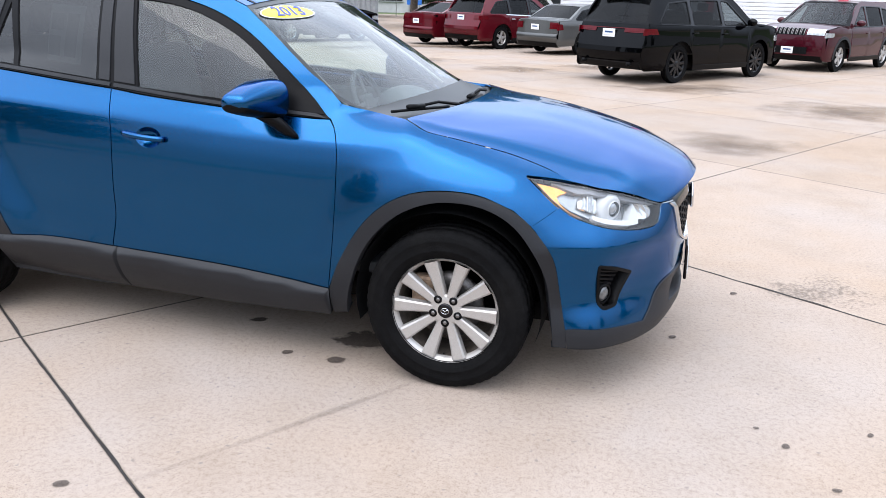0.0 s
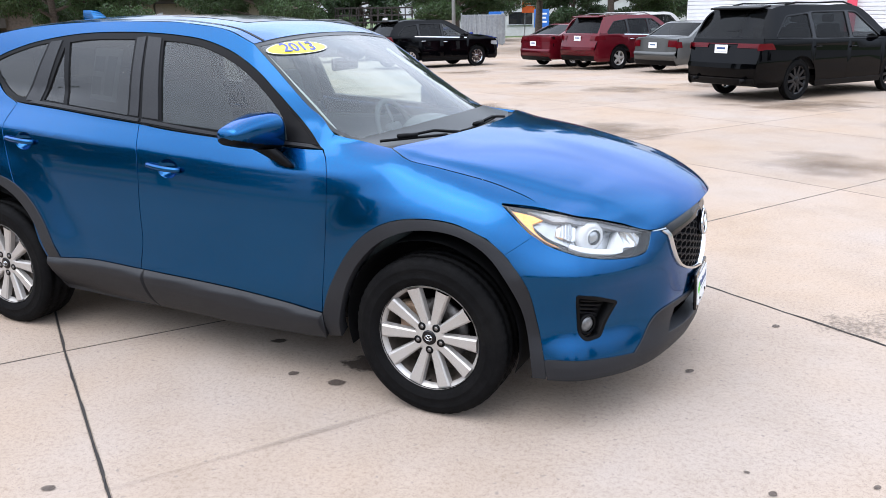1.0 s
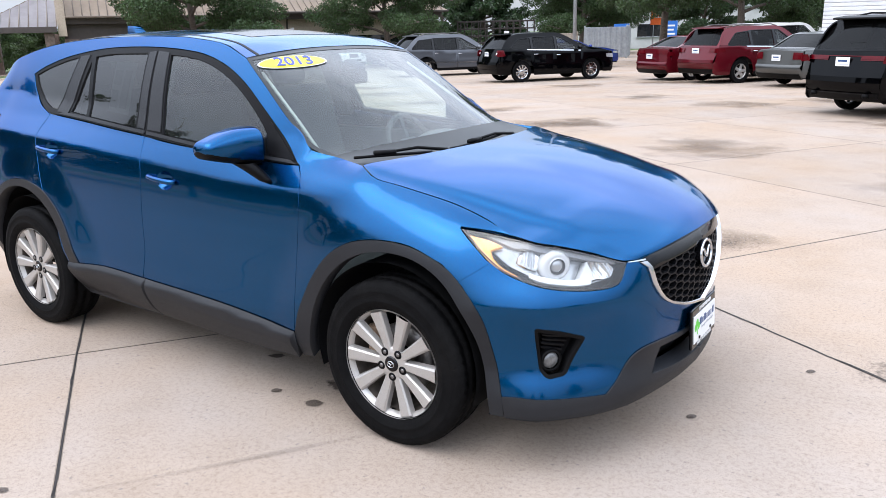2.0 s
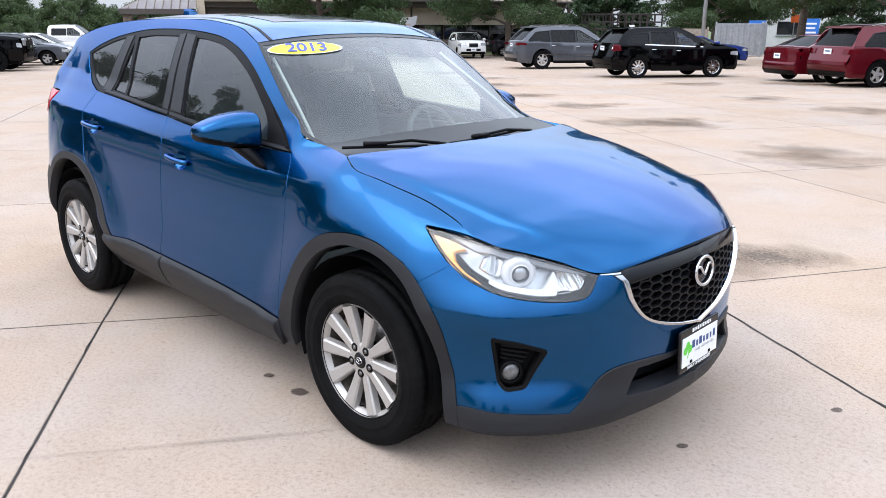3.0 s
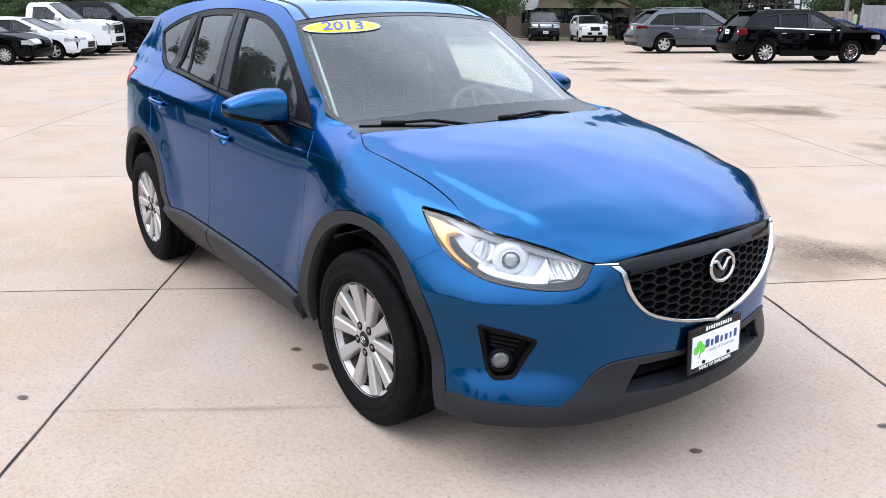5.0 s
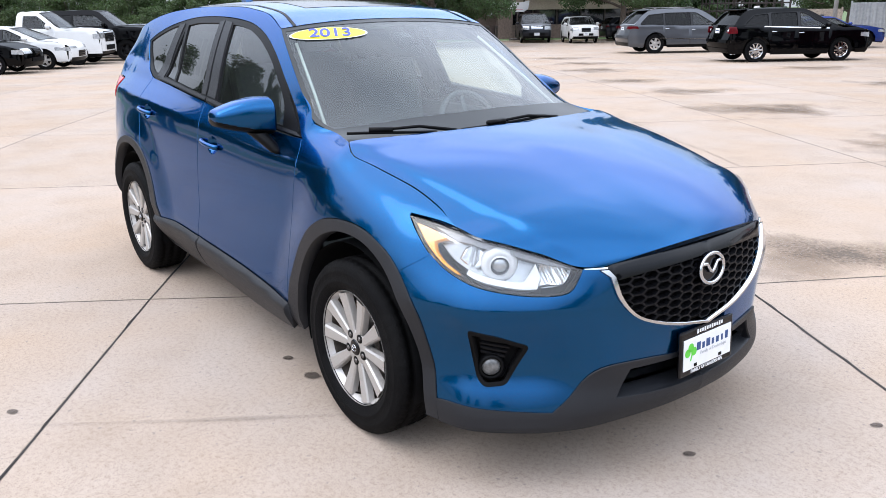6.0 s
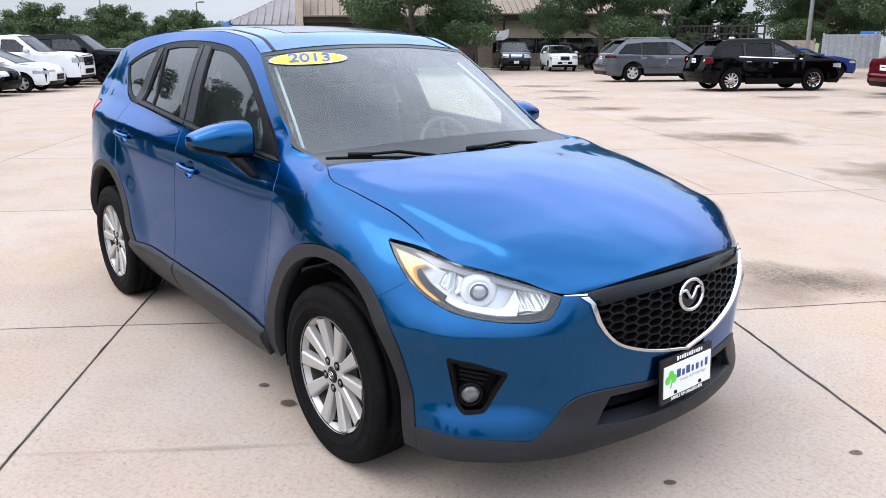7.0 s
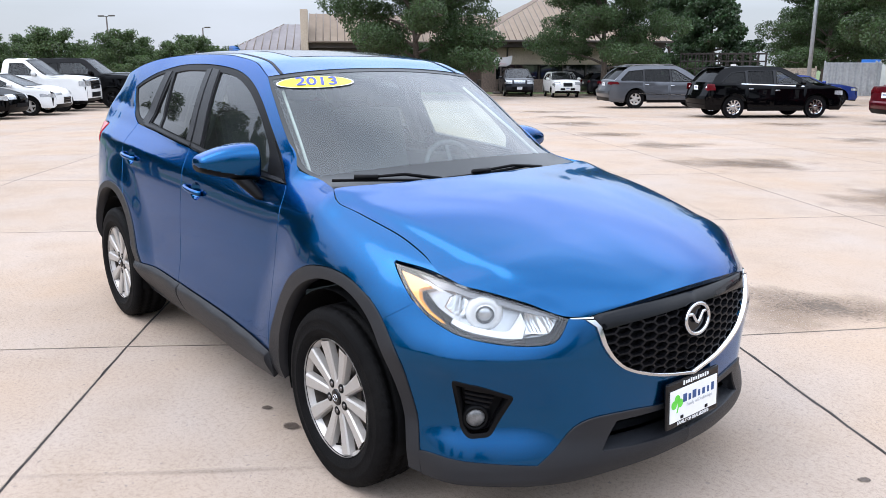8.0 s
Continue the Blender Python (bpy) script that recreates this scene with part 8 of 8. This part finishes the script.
for x, y, rx, ry, a in ((.25, -.53, .05, .03, 25), (.56, -.83, .03, .022, 28), (.86, -.58, .15, .10, 19), (.81, -.83, .05, .035, 20), (.30, -2.01, .03, .02, 17), (2.32, -.03, .024, .017, 52), (2.665, .737, .028, .02, 53), (2.65, -.84, .012, .009, 0), (2.89, -1.2, .022, .012, 20), (3.09, -.75, .02, .012, 60), (1.9, -2.2, .018, .014, 0), (.9, -2.4, .015, .012, 30), (2.75, -.95, .02, .016, 70)):
    stain("oil_spot", x, y, rx * 1.3, ry * 1.3, a, M_OIL, "small dark oil spot on the concrete")

def pitted():
    """Scaled concrete: small dark pits, thinning out towards the patch's edge."""
    m = bpy.data.materials.new("pitted_concrete")
    m.use_nodes = True
    nt = m.node_tree
    b = nt.nodes["Principled BSDF"]
    b.inputs["Base Color"].default_value = (0.085, 0.068, 0.055, 1)
    b.inputs["Roughness"].default_value = 0.9
    tc, geo = nt.nodes.new("ShaderNodeTexCoord"), nt.nodes.new("ShaderNodeNewGeometry")
    ln = nt.nodes.new("ShaderNodeVectorMath")
    ln.operation = "LENGTH"
    nt.links.new(tc.outputs["Object"], ln.inputs[0])
    total = ln.outputs["Value"]
    for scale, weight in ((44.0, 1.9), (3.2, 1.3)):
        n = nt.nodes.new("ShaderNodeTexNoise")
        n.inputs["Scale"].default_value, n.inputs["Detail"].default_value = scale, 5.0
        nt.links.new(geo.outputs["Position"], n.inputs["Vector"])
        k = nt.nodes.new("ShaderNodeMath")
        k.operation = "MULTIPLY_ADD"
        k.inputs[1].default_value = weight
        nt.links.new(n.outputs["Fac"], k.inputs[0])
        nt.links.new(total, k.inputs[2])
        total = k.outputs[0]
    q = nt.nodes.new("ShaderNodeMapRange")
    q.inputs["From Min"].default_value, q.inputs["From Max"].default_value = 1.55, 1.95
    q.inputs["To Min"].default_value, q.inputs["To Max"].default_value = 0.42, 0.0
    nt.links.new(total, q.inputs["Value"])
    nt.links.new(q.outputs["Result"], b.inputs["Alpha"])
    return m


M_PIT = pitted()
for x, y, rx, ry, a in ((1.45, 2.9, 1.1, .60, 20), (3.2, .98, .70, .45, 20)):
    stain("pitted_patch", x, y, rx, ry, a, M_PIT, "scaled concrete patch with small dark pits")

M_TYREMARK = stain_material("tyre_mark", (0.20, 0.165, 0.135), 0.6, 0.30, 0.8)
stain("tyre_mark", .90, -1.38, 1.0, .035, 55, M_TYREMARK, "faint dark tyre mark across the concrete")


build_slabs()
